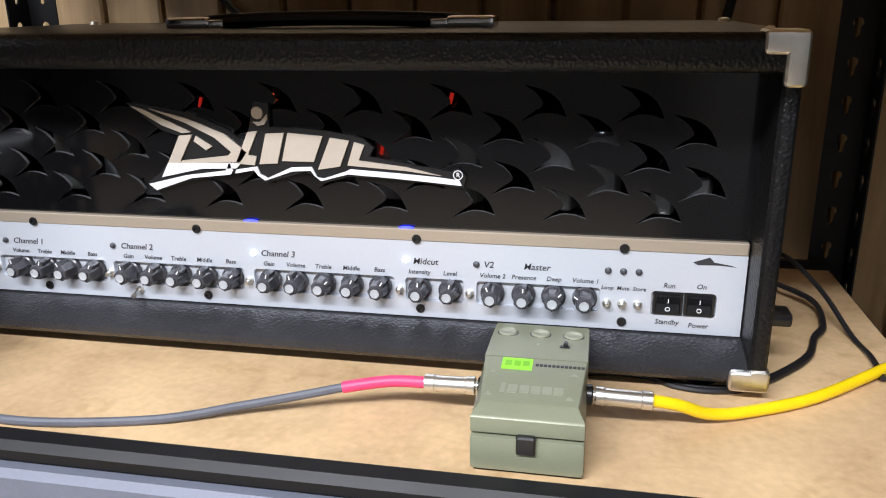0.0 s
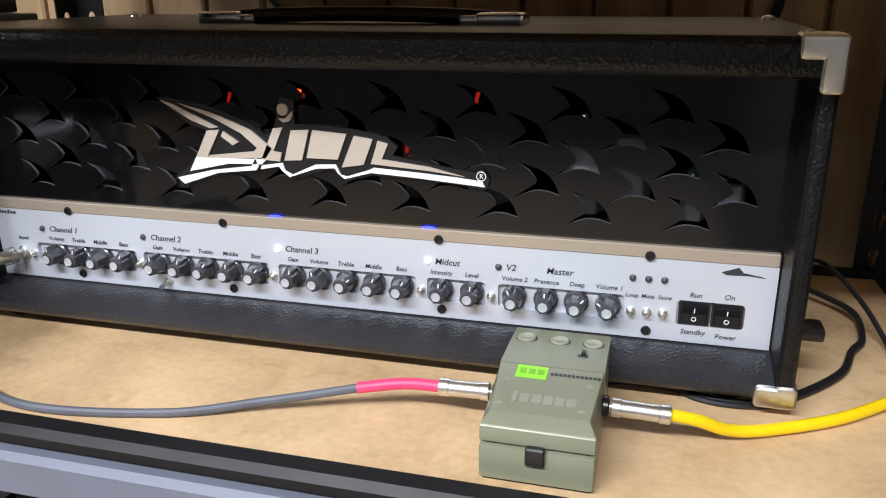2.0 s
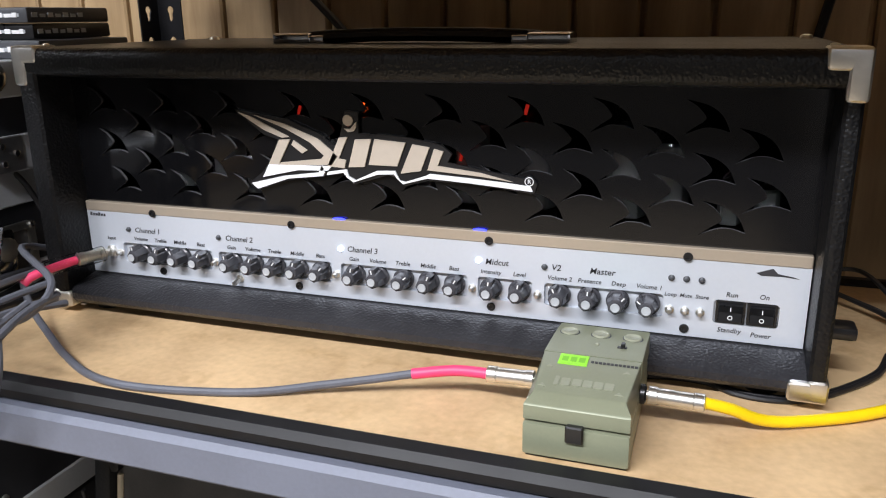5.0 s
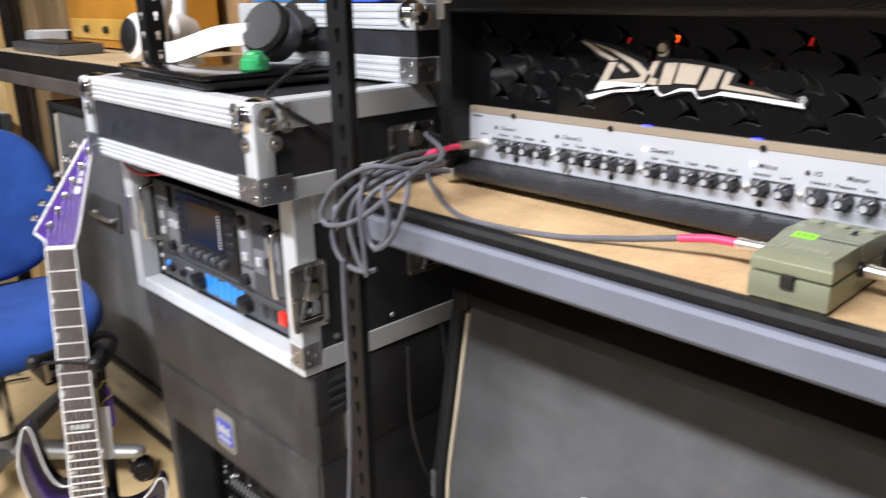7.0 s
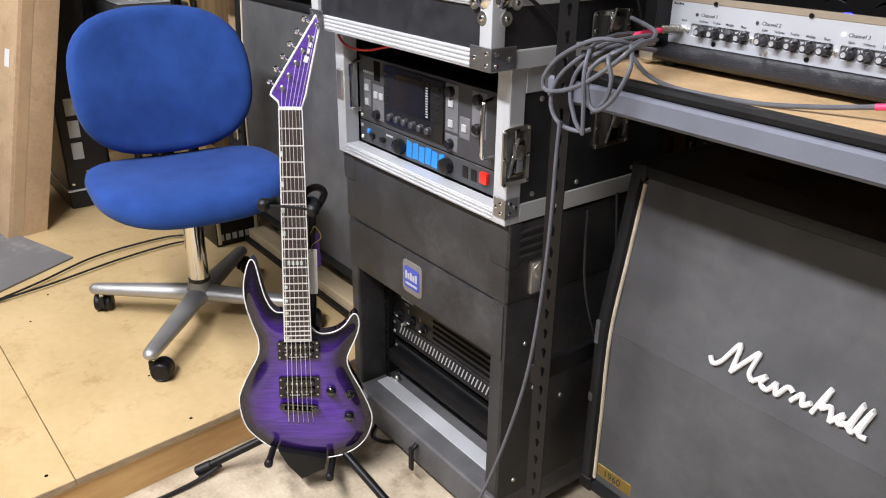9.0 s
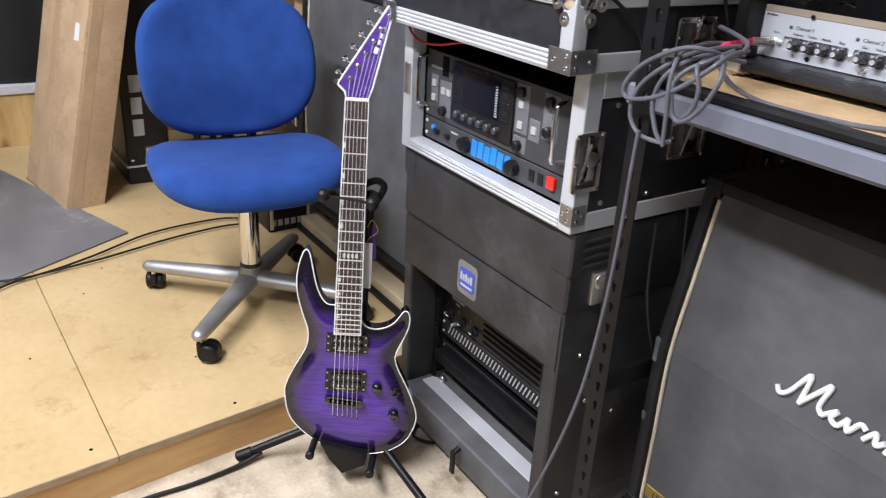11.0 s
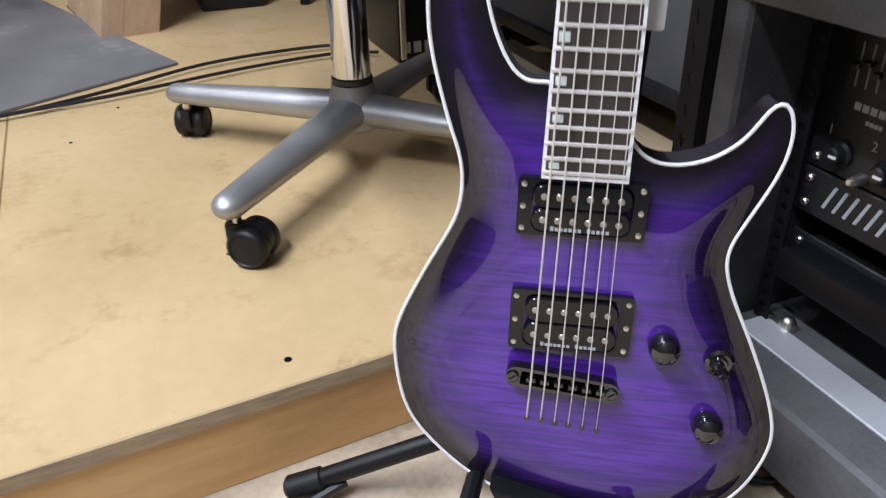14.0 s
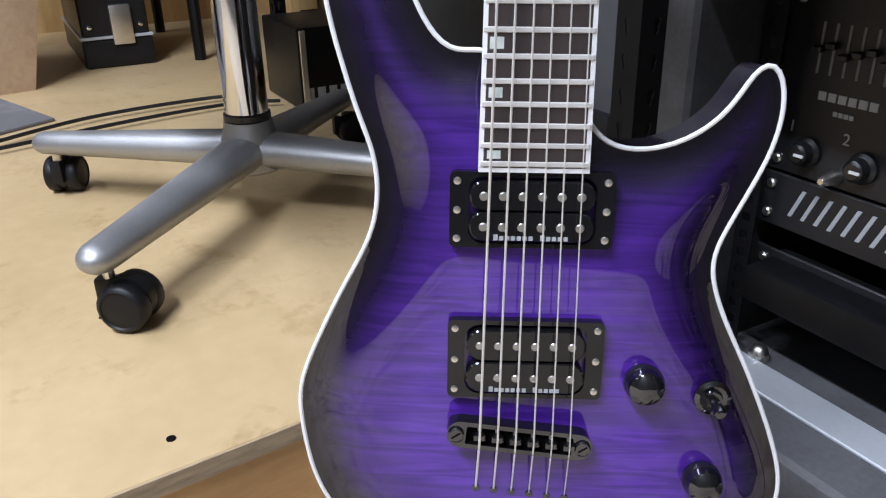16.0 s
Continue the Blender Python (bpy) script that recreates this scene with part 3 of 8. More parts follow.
# screws, push switches, small lamps
SCREW = finish(lathe([(0.0037, 0), (0.0037, 0.0010), (0.0031, 0.0018), (0.0017, 0.0018), (0.0015, 0.0005)], 14), "screw", M_KNOB)
for x, z in [(-0.336, 1.0915), (-0.185, 1.0915), (0.0, 1.0915), (0.158, 1.0915), (-0.331, 1.0335), (-0.181, 1.0335), (0.002, 1.0335), (0.159, 1.0328)]:
    s = new("screw", SCREW)
    s.parent = amp
    s.matrix_basis = at_front(x, -0.0008 if z > 1.05 else 0.0, z)
BUTTON = finish(lathe([(0.0034, 0), (0.0034, 0.0015), (0.0022, 0.002), (0.0019, 0.0062), (0.0014, 0.0068)], 14), "push_button", M_STEEL)
for x, z in [(-0.3795, 1.0485), (-0.2695, 1.0485), (-0.1425, 1.0485), (-0.0145, 1.0485), (0.0418, 1.0485), (0.147, 1.0475), (0.1585, 1.0475), (0.170, 1.0475)]:
    s = new("push_button", BUTTON)
    s.parent = amp
    s.matrix_basis = at_front(x, 0.0, z)
LED = lathe([(0.0026, 0), (0.0026, 0.0008), (0.0018, 0.0012), (0.0016, 0.0026), (0.0008, 0.003)], 12)
LED_DARK = finish(LED, "indicator", M_GREYPL)
LED_ON = finish(lathe([(0.0026, 0), (0.0026, 0.001), (0.0019, 0.0026), (0.0009, 0.0032)], 12), "indicator", M_WHITELIT)
for x, z, on in [(-0.367, 1.073, 0), (-0.264, 1.073, 0), (-0.137, 1.073, 1), (-0.009, 1.0738, 1), (0.047, 1.073, 0), (0.147, 1.0735, 0), (0.1582, 1.0735, 0), (0.1695, 1.0735, 0)]:
    s = new("lit_indicator" if on else "indicator", LED_ON if on else LED_DARK)
    s.parent = amp
    s.matrix_basis = at_front(x, 0.0, z)
# blue lamps shining up out of the strip
for x in (-0.138, -0.0085):
    part("blue_lamp", lathe([(0.006, 0), (0.006, 0.0006), (0.004, 0.0012)], 16, m=Matrix.Translation((x, 0.0015, 1.0994)) @ Matrix.Diagonal((1, 0.3, 1, 1))), M_BLUELIT, amp, "lit blue lamp")
part("mini_switch", rod((-0.2435, 0.0, 1.0345), (-0.2445, -0.011, 1.032), 0.0018, 8, r2=0.0023), M_STEEL, amp, "tiny steel toggle switch")
part("mini_switch_nut", lathe([(0.004, 0), (0.004, 0.0015), (0.0025, 0.002)], 6, m=at_front(-0.2435, 0.0, 1.0345)), M_STEEL, amp)
# printed words
for text, x, z, s in [("Channel 1", -0.360, 1.0708, 0.0068), ("Channel 2", -0.257, 1.0708, 0.0068), ("Channel 3", -0.131, 1.0708, 0.0068), ("Midcut", -0.0035, 1.0708, 0.0068), ("V2", 0.0525, 1.0708, 0.0068), ("Master", 0.0835, 1.0708, 0.0068)]:
    part("printed_word", words(text, s, at_front(x, -0.0002, z), None, "LEFT", 0.18), M_INK, amp)
NAMES = ["Volume", "Treble", "Middle", "Bass", "Gain", "Volume", "Treble", "Middle", "Bass", "Gain", "Volume", "Treble", "Middle", "Bass", "Intensity", "Level", "Volume 2", "Presence", "Deep", "Volume 1"]
for text, x in zip(NAMES, XK):
    part("printed_word", words(text, 0.0049, at_front(x, -0.0002, 1.0626), None, "CENTER", 0.18), M_INK, amp)
for text, x, z, s in [("Input", -0.3895, 1.0612, 0.0046), ("Loop", 0.147, 1.0585, 0.0042), ("Mute", 0.1585, 1.0585, 0.0042), ("Store", 0.1705, 1.0585, 0.0042), ("Run", 0.192, 1.0622, 0.0052), ("On", 0.215, 1.0626, 0.0052), ("Standby", 0.192, 1.0332, 0.0052), ("Power", 0.2148, 1.0316, 0.0052)]:
    part("printed_word", words(text, s, at_front(x, -0.0002, z), None, "CENTER", 0.18), M_INK, amp)
# small marks without readable words
for k in range(6):
    part("name_bar", box(-0.4115 + k * 0.0032, -0.4092 + k * 0.0032, -0.0003, 0.0002, 1.0845, 1.088 - 0.001 * (k % 3 > 0)), M_INK, amp)
b = prism([(0.2075, 1.0862), (0.219, 1.0905), (0.2225, 1.0868), (0.234, 1.085), (0.238, 1.0838), (0.226, 1.0848), (0.211, 1.0843)], 0, 0.0003, at_front(0, 0.0, -0.003))
part("badge_print", b, M_INK, amp)
# rocker switches
for x in (0.192, 0.2147):
    sw = part("rocker_switch", holed(rrect(x - 0.0108, x + 0.0108, 1.0408, 1.0585, 0.001), [rrect(x - 0.009, x + 0.009, 1.0425, 1.0568, 0.0006)], 0, 0.004, at_front(0, 0.004, 0)), M_KNOB, amp)
    pts = [(0.003, 1.0425), (-0.0005, 1.0425), (0.0005, 1.0492), (-0.004, 1.0565), (0.003, 1.0565)]
    part("rocker", prism(pts, x - 0.0088, x + 0.0088, Matrix(((0, 0, 1, 0), (1, 0, 0, 0), (0, 1, 0, 0), (0, 0, 0, 1))), bev=0.0004, seg=1), M_KNOB, sw)
    b = words("I", 0.0048, at_front(x, -0.0027, 1.0512))
    merge(b, words("O", 0.0048, at_front(x, -0.0004, 1.0436)))
    part("switch_marks", b, M_WHITE, sw)
# input jack
part("input_jack", lathe([(0.0062, 0), (0.0062, 0.003), (0.0045, 0.004), (0.0045, 0.006)], 6, m=at_front(-0.3895, 0.0, 1.0495)), M_STEEL, amp)
# grille: black acrylic with fin-shaped openings
fins = []
FIN = spline([(-0.0325, 0.0235, 0), (-0.0165, 0.0195, 0), (-0.006, 0.012, 0), (0, 0, 0)], 4) + spline([(-0.008, 0.0025, 0), (-0.019, 0.0028, 0), (-0.034, -0.0035, 0)], 3) + spline([(-0.025, 0.0035, 0), (-0.018, 0.0085, 0), (-0.0185, 0.0125, 0), (-0.024, 0.0185, 0)], 3)
for row, (z, x_ref) in enumerate([(1.1865, 0.112), (1.1668, 0.150), (1.148, 0.119), (1.1305, 0.159), (1.1115, 0.129)]):
    for k in range(-9, 4):
        x = x_ref + 0.0683 * k
        if x - 0.034 > CX0 + 0.004 and x < CX1 - 0.006:
            fins.append([(x + p.x, z + p.y) for p in FIN])
def edged(bm, name, face, side, owner, label=""):
    """A plate whose cut walls carry their own material."""
    ob = part(name, bm, face, owner, label)
    ob.data.materials.append(side)
    for p in ob.data.polygons:
        if abs(p.normal.y) < 0.5:
            p.material_index = 1
    return ob


grille = holed([(CX0, 1.0995), (CX1, 1.0995), (CX1, CZ1), (CX0, CZ1)], fins, 0, 0.003, at_front(0, 0.007, 0))
edged(grille, "grille_plate", M_ACRYL, M_ACRYL_LIT, amp, "glossy black plate with fin-shaped openings")
# tubes behind the grille, four of them glowing: x, z, thickness, length
GLOWS = [(-0.127, 1.195, 0.0024, 0.006), (-0.189, 1.190, 0.0014, 0.008), (-0.036, 1.155, 0.0015, 0.010), (0.021, 1.196, 0.0016, 0.008)]
for x, h, y in [(-0.32, 0.085, 0.045), (-0.268, 0.1, 0.036), (-0.236, 0.06, 0.03), (-0.182, 0.1, 0.045), (-0.12, 0.1, 0.045), (-0.066, 0.055, 0.03), (-0.03, 0.1, 0.05), (0.03, 0.1, 0.045), (0.105, 0.105, 0.034), (0.138, 0.09, 0.04), (0.185, 0.055, 0.03), (0.212, 0.05, 0.034)]:
    r = 0.017 if h > 0.07 else 0.010
    v = part("vacuum_tube", lathe([(r * 0.9, 0), (r, 0.01), (r, h - 0.015), (r * 0.6, h - 0.004), (0.002, h)], 14, m=Matrix.Translation((x, y, 1.0995))), M_TUBE, amp, "clear glass vacuum tube")
    part("tube_plate", box(x - r * 0.55, x + r * 0.55, y - r * 0.4, y + r * 0.4, 1.112, 1.0995 + h * 0.78, 0.001, 1), M_LGREY, v)
    part("tube_base", lathe([(r * 1.02, 0), (r * 1.02, 0.009), (r * 0.7, 0.01)], 14, m=Matrix.Translation((x, y, 1.0993))), M_KNOB, v)
    for gx, gz, gr, h2 in GLOWS:
        if abs(gx - x) < r:
            part("filament", rod((gx, y - r * 0.75, gz - h2 / 2), (gx + 0.002, y - r * 0.75, gz + h2 / 2), gr, 8), M_ORANGE if gr > 0.002 else M_EMBER, v, "glowing orange filament")
# the maker's mark: plain blades and a long underline, two-tone
def mark(pts, mt, d=0.004, lift=0.0, nm="mark_blade"):
    part(nm, prism(pts, 0, d, at_front(0, 0.0035 - lift, 0)), mt, amp)


# dim warm and bright white reflections on one metal, put into two colours
M_MARKDIM = mat("mark_dim_reflection", (0.55, 0.48, 0.40), 0.4, 0.3, 0.04, 10, 200, 0.03)
M_MARKLIT = mat("mark_bright_reflection", (0.85, 0.86, 0.88), 0.35, 0.1, 0.03, 10, 200, 0.03)
mark([(-0.2350, 1.1930), (-0.1830, 1.1860), (-0.1510, 1.1740), (-0.1370, 1.1640), (-0.1320, 1.1750), (-0.1270, 1.1950), (-0.1150, 1.1940), (-0.1150, 1.1760), (-0.0950, 1.1760), (-0.0680, 1.1740), (-0.0410, 1.1690), (-0.0320, 1.1620), (-0.0360, 1.1550), (-0.0060, 1.1500), (0.0280, 1.1450), (0.0330, 1.1480), (0.0390, 1.1410), (0.0370, 1.1330), (-0.0160, 1.1380), (-0.0530, 1.1390), (-0.0740, 1.1330), (-0.0810, 1.1390), (-0.0880, 1.1420), (-0.1210, 1.1320), (-0.1300, 1.1410), (-0.1450, 1.1390), (-0.1520, 1.1380), (-0.1850, 1.1320), (-0.2180, 1.1210), (-0.2250, 1.1280), (-0.2110, 1.1380), (-0.2000, 1.1520), (-0.1930, 1.1680), (-0.2070, 1.1720)], M_KNOB, 0.0035, 0.0, "mark_backing")
mark([(-0.2310, 1.1910), (-0.2190, 1.1880), (-0.1810, 1.1710), (-0.1880, 1.1700), (-0.2050, 1.1760)], M_MARKDIM, 0.0015, 0.0036)
mark([(-0.2150, 1.1890), (-0.1840, 1.1820), (-0.1530, 1.1700), (-0.1350, 1.1560), (-0.1410, 1.1480), (-0.1920, 1.1460), (-0.1910, 1.1480), (-0.1510, 1.1530), (-0.1480, 1.1560), (-0.1610, 1.1670), (-0.1840, 1.1780)], M_MARKDIM, 0.0015, 0.0036)
mark([(-0.1910, 1.1680), (-0.1800, 1.1690), (-0.1920, 1.1480), (-0.1920, 1.1460), (-0.2030, 1.1460)], M_MARKDIM, 0.0015, 0.0036)
mark([(-0.1770, 1.1680), (-0.1640, 1.1600), (-0.1690, 1.1570), (-0.1790, 1.1640)], M_MARKDIM, 0.0015, 0.0036)
mark([(-0.1330, 1.1720), (-0.1250, 1.1730), (-0.1340, 1.1540), (-0.1270, 1.1530), (-0.1290, 1.1460), (-0.1450, 1.1470), (-0.1420, 1.1530)], M_MARKDIM, 0.0015, 0.0036)
mark([(-0.1180, 1.1710), (-0.1030, 1.1720), (-0.1100, 1.1480), (-0.1250, 1.1470)], M_MARKDIM, 0.0015, 0.0036)
mark([(-0.1000, 1.1720), (-0.0720, 1.1700), (-0.0800, 1.1500), (-0.1060, 1.1500)], M_MARKDIM, 0.0015, 0.0036)
mark([(-0.0660, 1.1690), (-0.0510, 1.1670), (-0.0590, 1.1470), (-0.0770, 1.1440)], M_MARKDIM, 0.0015, 0.0036)
mark([(-0.0470, 1.1660), (-0.0390, 1.1640), (-0.0440, 1.1520), (-0.0070, 1.1480), (0.0200, 1.1420), (-0.0070, 1.1450), (-0.0530, 1.1480)], M_MARKDIM, 0.0015, 0.0036)
mark([(-0.1280, 1.1800), (-0.1220, 1.1800), (-0.1190, 1.1830), (-0.1160, 1.1860), (-0.1160, 1.1820), (-0.1190, 1.1780), (-0.1240, 1.1770)], M_MARKDIM, 0.0015, 0.0036)
mark([(-0.2030, 1.1460), (-0.1410, 1.1470), (-0.1450, 1.1430), (-0.1740, 1.1420), (-0.2100, 1.1340)], M_MARKLIT, 0.0015, 0.0036)
mark([(-0.2220, 1.1280), (-0.1890, 1.1360), (-0.1540, 1.1410), (-0.1500, 1.1480), (-0.1480, 1.1410), (-0.1500, 1.1380), (-0.1840, 1.1340), (-0.2160, 1.1230)], M_MARKLIT, 0.0015, 0.0036)
mark([(-0.1450, 1.1420), (-0.1270, 1.1450), (-0.1250, 1.1390), (-0.1190, 1.1360), (-0.0990, 1.1450), (-0.0820, 1.1460), (-0.0780, 1.1380), (-0.0730, 1.1370), (-0.0550, 1.1430), (-0.0510, 1.1450), (-0.0150, 1.1430), (0.0150, 1.1410), (0.0340, 1.1390), (0.0360, 1.1350), (-0.0160, 1.1390), (-0.0530, 1.1410), (-0.0750, 1.1350), (-0.0800, 1.1390), (-0.0830, 1.1430), (-0.0980, 1.1420), (-0.1210, 1.1340), (-0.1270, 1.1380), (-0.1300, 1.1420), (-0.1460, 1.1390)], M_MARKLIT, 0.0015, 0.0036)
part("mark_dot", lathe([(0.0048, 0), (0.0048, 0.0012), (0.0044, 0.0015)], 20, m=at_front(-0.1240, -0.0001, 1.1870)), M_MARKDIM, amp)
b = tube([(0.0330 + 0.0034 * math.cos(a), -0.0012, 1.1430 + 0.0034 * math.sin(a)) for a in [k * math.pi / 6 for k in range(12)]], 0.0004, 6, 2, closed=True)
words("R", 0.0046, at_front(0.0330, -0.0008, 1.1414), b)
part("mark_ring", b, M_MARKLIT, amp)


# handle on top
b = tube([(-0.20, 0.085, AZ1 + 0.004), (-0.17, 0.085, AZ1 + 0.006), (-0.09, 0.085, AZ1 + 0.0075), (-0.01, 0.085, AZ1 + 0.006), (0.02, 0.085, AZ1 + 0.004)], 0.0062, 10, 6)
bmesh.ops.scale(b, vec=(1, 1.5, 1), space=Matrix.Translation((0, -0.085, 0)), verts=b.verts)
part("handle", b, M_RUBBER, amp, "black strap handle")
for x0, s in ((-0.232, 1), (0.050, -1)):
    b = box(min(x0, x0 + s * 0.038), max(x0, x0 + s * 0.038), 0.068, 0.102, AZ1 - 0.001, AZ1 + 0.009, 0.003, 2)
    box(min(x0 + s * 0.037, x0 + s * 0.052), max(x0 + s * 0.037, x0 + s * 0.052), 0.07, 0.1, AZ1 - 0.001, AZ1 + 0.007, 0.002, 2, b)
    part("handle_cap", b, M_CHROME, amp, "chrome handle end cap")


# pressed metal corners
def corner(sx, z, top):
    """Corner cap round the front outer corner, with two short arms."""
    x = AX1 if sx > 0 else AX0
    s = -1 if top else 1
    za = z
    b = B()
    def bx(a0, a1, y0, y1, z0, z1):
        box(min(a0, a1), max(a0, a1), y0, y1, min(z0, z1), max(z0, z1), 0.004, 3, b)
    bx(x + sx * 0.0016, x - sx * 0.026, AYF - 0.0016, AYF + 0.028, za - s * 0.0016, za + s * 0.014)
    bx(x + sx * 0.0018, x - sx * 0.0125, AYF - 0.0018, AYF + 0.028, za - s * 0.0014, za + s * (0.034 if top else 0.016))
    part("metal_corner", b, M_STEEL, amp, "nickel-plated corner protector")
    part("rivet", lathe([(0.0035, 0), (0.003, 0.0014), (0.001, 0.002)], 10, m=Matrix.Translation((x - sx * 0.020, AYF + 0.020, AZ1 + 0.0012 if top else AZ0 - 0.003))), M_STEEL, amp)


corner(1, AZ1, True)
corner(-1, AZ1, True)
corner(1, AZ0 + 0.003, False)
corner(-1, AZ0 + 0.003, False)
for x, y in ((AX0 + 0.04, 0.0), (AX1 - 0.04, 0.0), (AX0 + 0.04, 0.17), (AX1 - 0.04, 0.17)):
    part("rubber_foot", lathe([(0.014, SHELF), (0.016, SHELF + 0.003), (0.016, AZ0 + 0.002)], 16, m=Matrix.Translation((x, y, 0))), M_RUBBER, amp)
for x in (-0.44 + 0.06, 0.255 - 0.015):
    part("stud", lathe([(0.006, 0), (0.005, 0.003), (0.002, 0.004)], 10, m=Matrix.Translation((x, 0.19, AZ1))), M_STEEL, amp)
# jack plate lever at the side
part("side_connector", box(AX1, AX1 + 0.022, 0.0, 0.022, 1.036, 1.046, 0.003), M_KNOB, amp)

# ---- effect pedal ----
pedal = thing("effect_pedal", "olive green metal guitar effect pedal with worn label", "pedal", Matrix.Translation((0.101, -0.09, SHELF)))
W = 0.0345
part("lower_case", box(-W, W, -0.067, 0.066, 0.0025, 0.0255, 0.0025, 2), M_OLIVE, pedal)
b = prism([(-0.066, 0.0275), (-0.066, 0.0375), (-0.0645, 0.0388), (-0.0555, 0.0437), (-0.002, 0.0482), (-0.002, 0.0275)], -W + 0.0003, W - 0.0003, Matrix(((0, 0, 1, 0), (1, 0, 0, 0), (0, 1, 0, 0), (0, 0, 0, 1))))
for v in b.verts:
    if v.co.z > 0.042:
        v.co.x *= 0.86 if v.co.y < -0.03 else 0.985
bmesh.ops.recalc_face_normals(b, faces=b.faces)
bmesh.ops.bevel(b, geom=b.edges[:], offset=0.0009, segments=2, profile=0.6, affect="EDGES", clamp_overlap=True)
part("treadle", b, M_OLIVE, pedal, "sloping olive foot plate with bevelled rim", 18)
pts = [(-0.0008, 0.0265), (-0.0008, 0.0482), (0.034, 0.0468), (0.065, 0.044), (0.065, 0.0265)]
part("knob_deck", prism(pts, -W, W, Matrix(((0, 0, 1, 0), (1, 0, 0, 0), (0, 1, 0, 0), (0, 0, 0, 1))), bev=0.0015), M_OLIVE, pedal)
for x in (-0.0235, 0.0, 0.0235):
    part("knob_gap", lathe([(0.0076, 0), (0.0076, 0.0011), (0.0070, 0.0013)], 20, m=Matrix.Translation((x, 0.043, 0.0453))), M_KNOB, pedal)
    part("pop_knob", lathe([(0.0068, 0), (0.0067, 0.0019), (0.0058, 0.0026), (0.0050, 0.0022)], 20, m=Matrix.Translation((x, 0.043, 0.0453))), M_OLIVE2, pedal, "flush pale olive knob")
part("slide_switch", box(0.0145, 0.0215, 0.0195, 0.0235, 0.0466, 0.0481, 0.0006, 1), M_KNOB, pedal)
part("switch_nub", box(0.017, 0.020, 0.0205, 0.0255, 0.0479, 0.0505, 0.0006, 1), M_KNOB, pedal)
part("indicator", lathe([(0.0016, 0), (0.0016, 0.0008), (0.0008, 0.0014)], 8, m=Matrix.Translation((0.0, 0.022, 0.0471))), M_OLIVE2, pedal)
TILT_P = Matrix.Translation((0, -0.002, 0.0482)) @ Matrix.Rotation(radians(4.8), 4, "X")   # plane of the foot plate
part("lime_label", box(-0.0215, -0.0015, -0.0155, -0.0015, 0, 0.0006, m=TILT_P), M_LIME, pedal, "lime green label block")
b = B()
for k in range(3):
    box(-0.0193 + k * 0.0058, -0.0150 + k * 0.0058, -0.0115, -0.005, 0.0006, 0.0007, bm=b, m=TILT_P)
part("label_bars", b, mat("green_label_print", (0.17, 0.5, 0.04), 0.5), pedal)
b = B()
for k in range(12):
    box(0.0005 + k * 0.0027, 0.0026 + k * 0.0027, -0.0095, -0.0068, 0, 0.0003, bm=b, m=TILT_P)
part("name_bars", b, M_INK, pedal)
for k, (x, w, y0) in enumerate([(-0.019, 0.003, -0.044), (-0.0145, 0.006, -0.0435), (-0.007, 0.006, -0.0425), (0.0, 0.006, -0.0425), (0.007, 0.006, -0.0425), (0.014, 0.006, -0.0425)]):
    part("raised_mark", prism(rrect(x, x + w, y0, -0.034 + 0.0015 * (k == 0), 0.001), 0, 0.0005, TILT_P), M_OLIVE2, pedal, "worn raised lettering")
for x, y in ((-0.026, -0.020), (0.026, -0.018), (-0.026, -0.046), (0.024, -0.046)):
    part("worn_arrow", prism([(x - 0.0025, y - 0.001), (x + 0.0025, y - 0.001), (x, y + 0.0025)], 0, 0.0004, TILT_P), M_OLIVE2, pedal)
part("battery_latch", box(-0.006, 0.0055, -0.0705, -0.062, 0.0165, 0.0285, 0.001, 1), M_KNOB, pedal, "black latch block")
part("rubber_base", box(-W + 0.002, W - 0.002, -0.063, 0.063, 0, 0.003), M_RUBBER, pedal)
for sx in (-1, 1):
    part("jack_socket", lathe([(0.007, 0), (0.007, 0.003), (0.005, 0.004)], 14, m=Matrix.Translation((sx * W, -0.004, 0.026)) @ Matrix.Rotation(sx * math.pi / 2, 4, "Y")), M_KNOB, pedal)


# ---- cables on the shelf ----
def plug(name, p, d, mt_sleeve, length=0.036):
    """Metal jack barrel with knurled rings, from p along d."""
    d = Vector(d).normalized()
    m = Matrix.Translation(p) @ d.to_track_quat("Z", "Y").to_matrix().to_4x4()
    prof = [(0.003, 0), (0.003, 0.004), (0.0062, 0.0045), (0.0062, 0.010), (0.0056, 0.0105), (0.0056, length - 0.008), (0.0062, length - 0.0075), (0.0062, length - 0.001), (0.0045, length)]
    return lathe(prof, 16, m=m)


JACK_Z = SHELF + 0.026
gc = thing("guitar_cable", "grey instrument cable with pink sleeves and steel plugs", "cable")
part("plug", plug("plug", (0.065, -0.094, JACK_Z), (-1, 0.02, -0.03), None, 0.04), M_STEEL, gc, "steel jack plug")
part("pink_sleeve", tube([(0.026, -0.0935, JACK_Z - 0.001), (0.0, -0.094, JACK_Z - 0.002), (-0.032, -0.099, JACK_Z - 0.007)], 0.0042, 12, 6), M_PINK, gc, "pink heat-shrink sleeve")
zc = SHELF + 0.0035
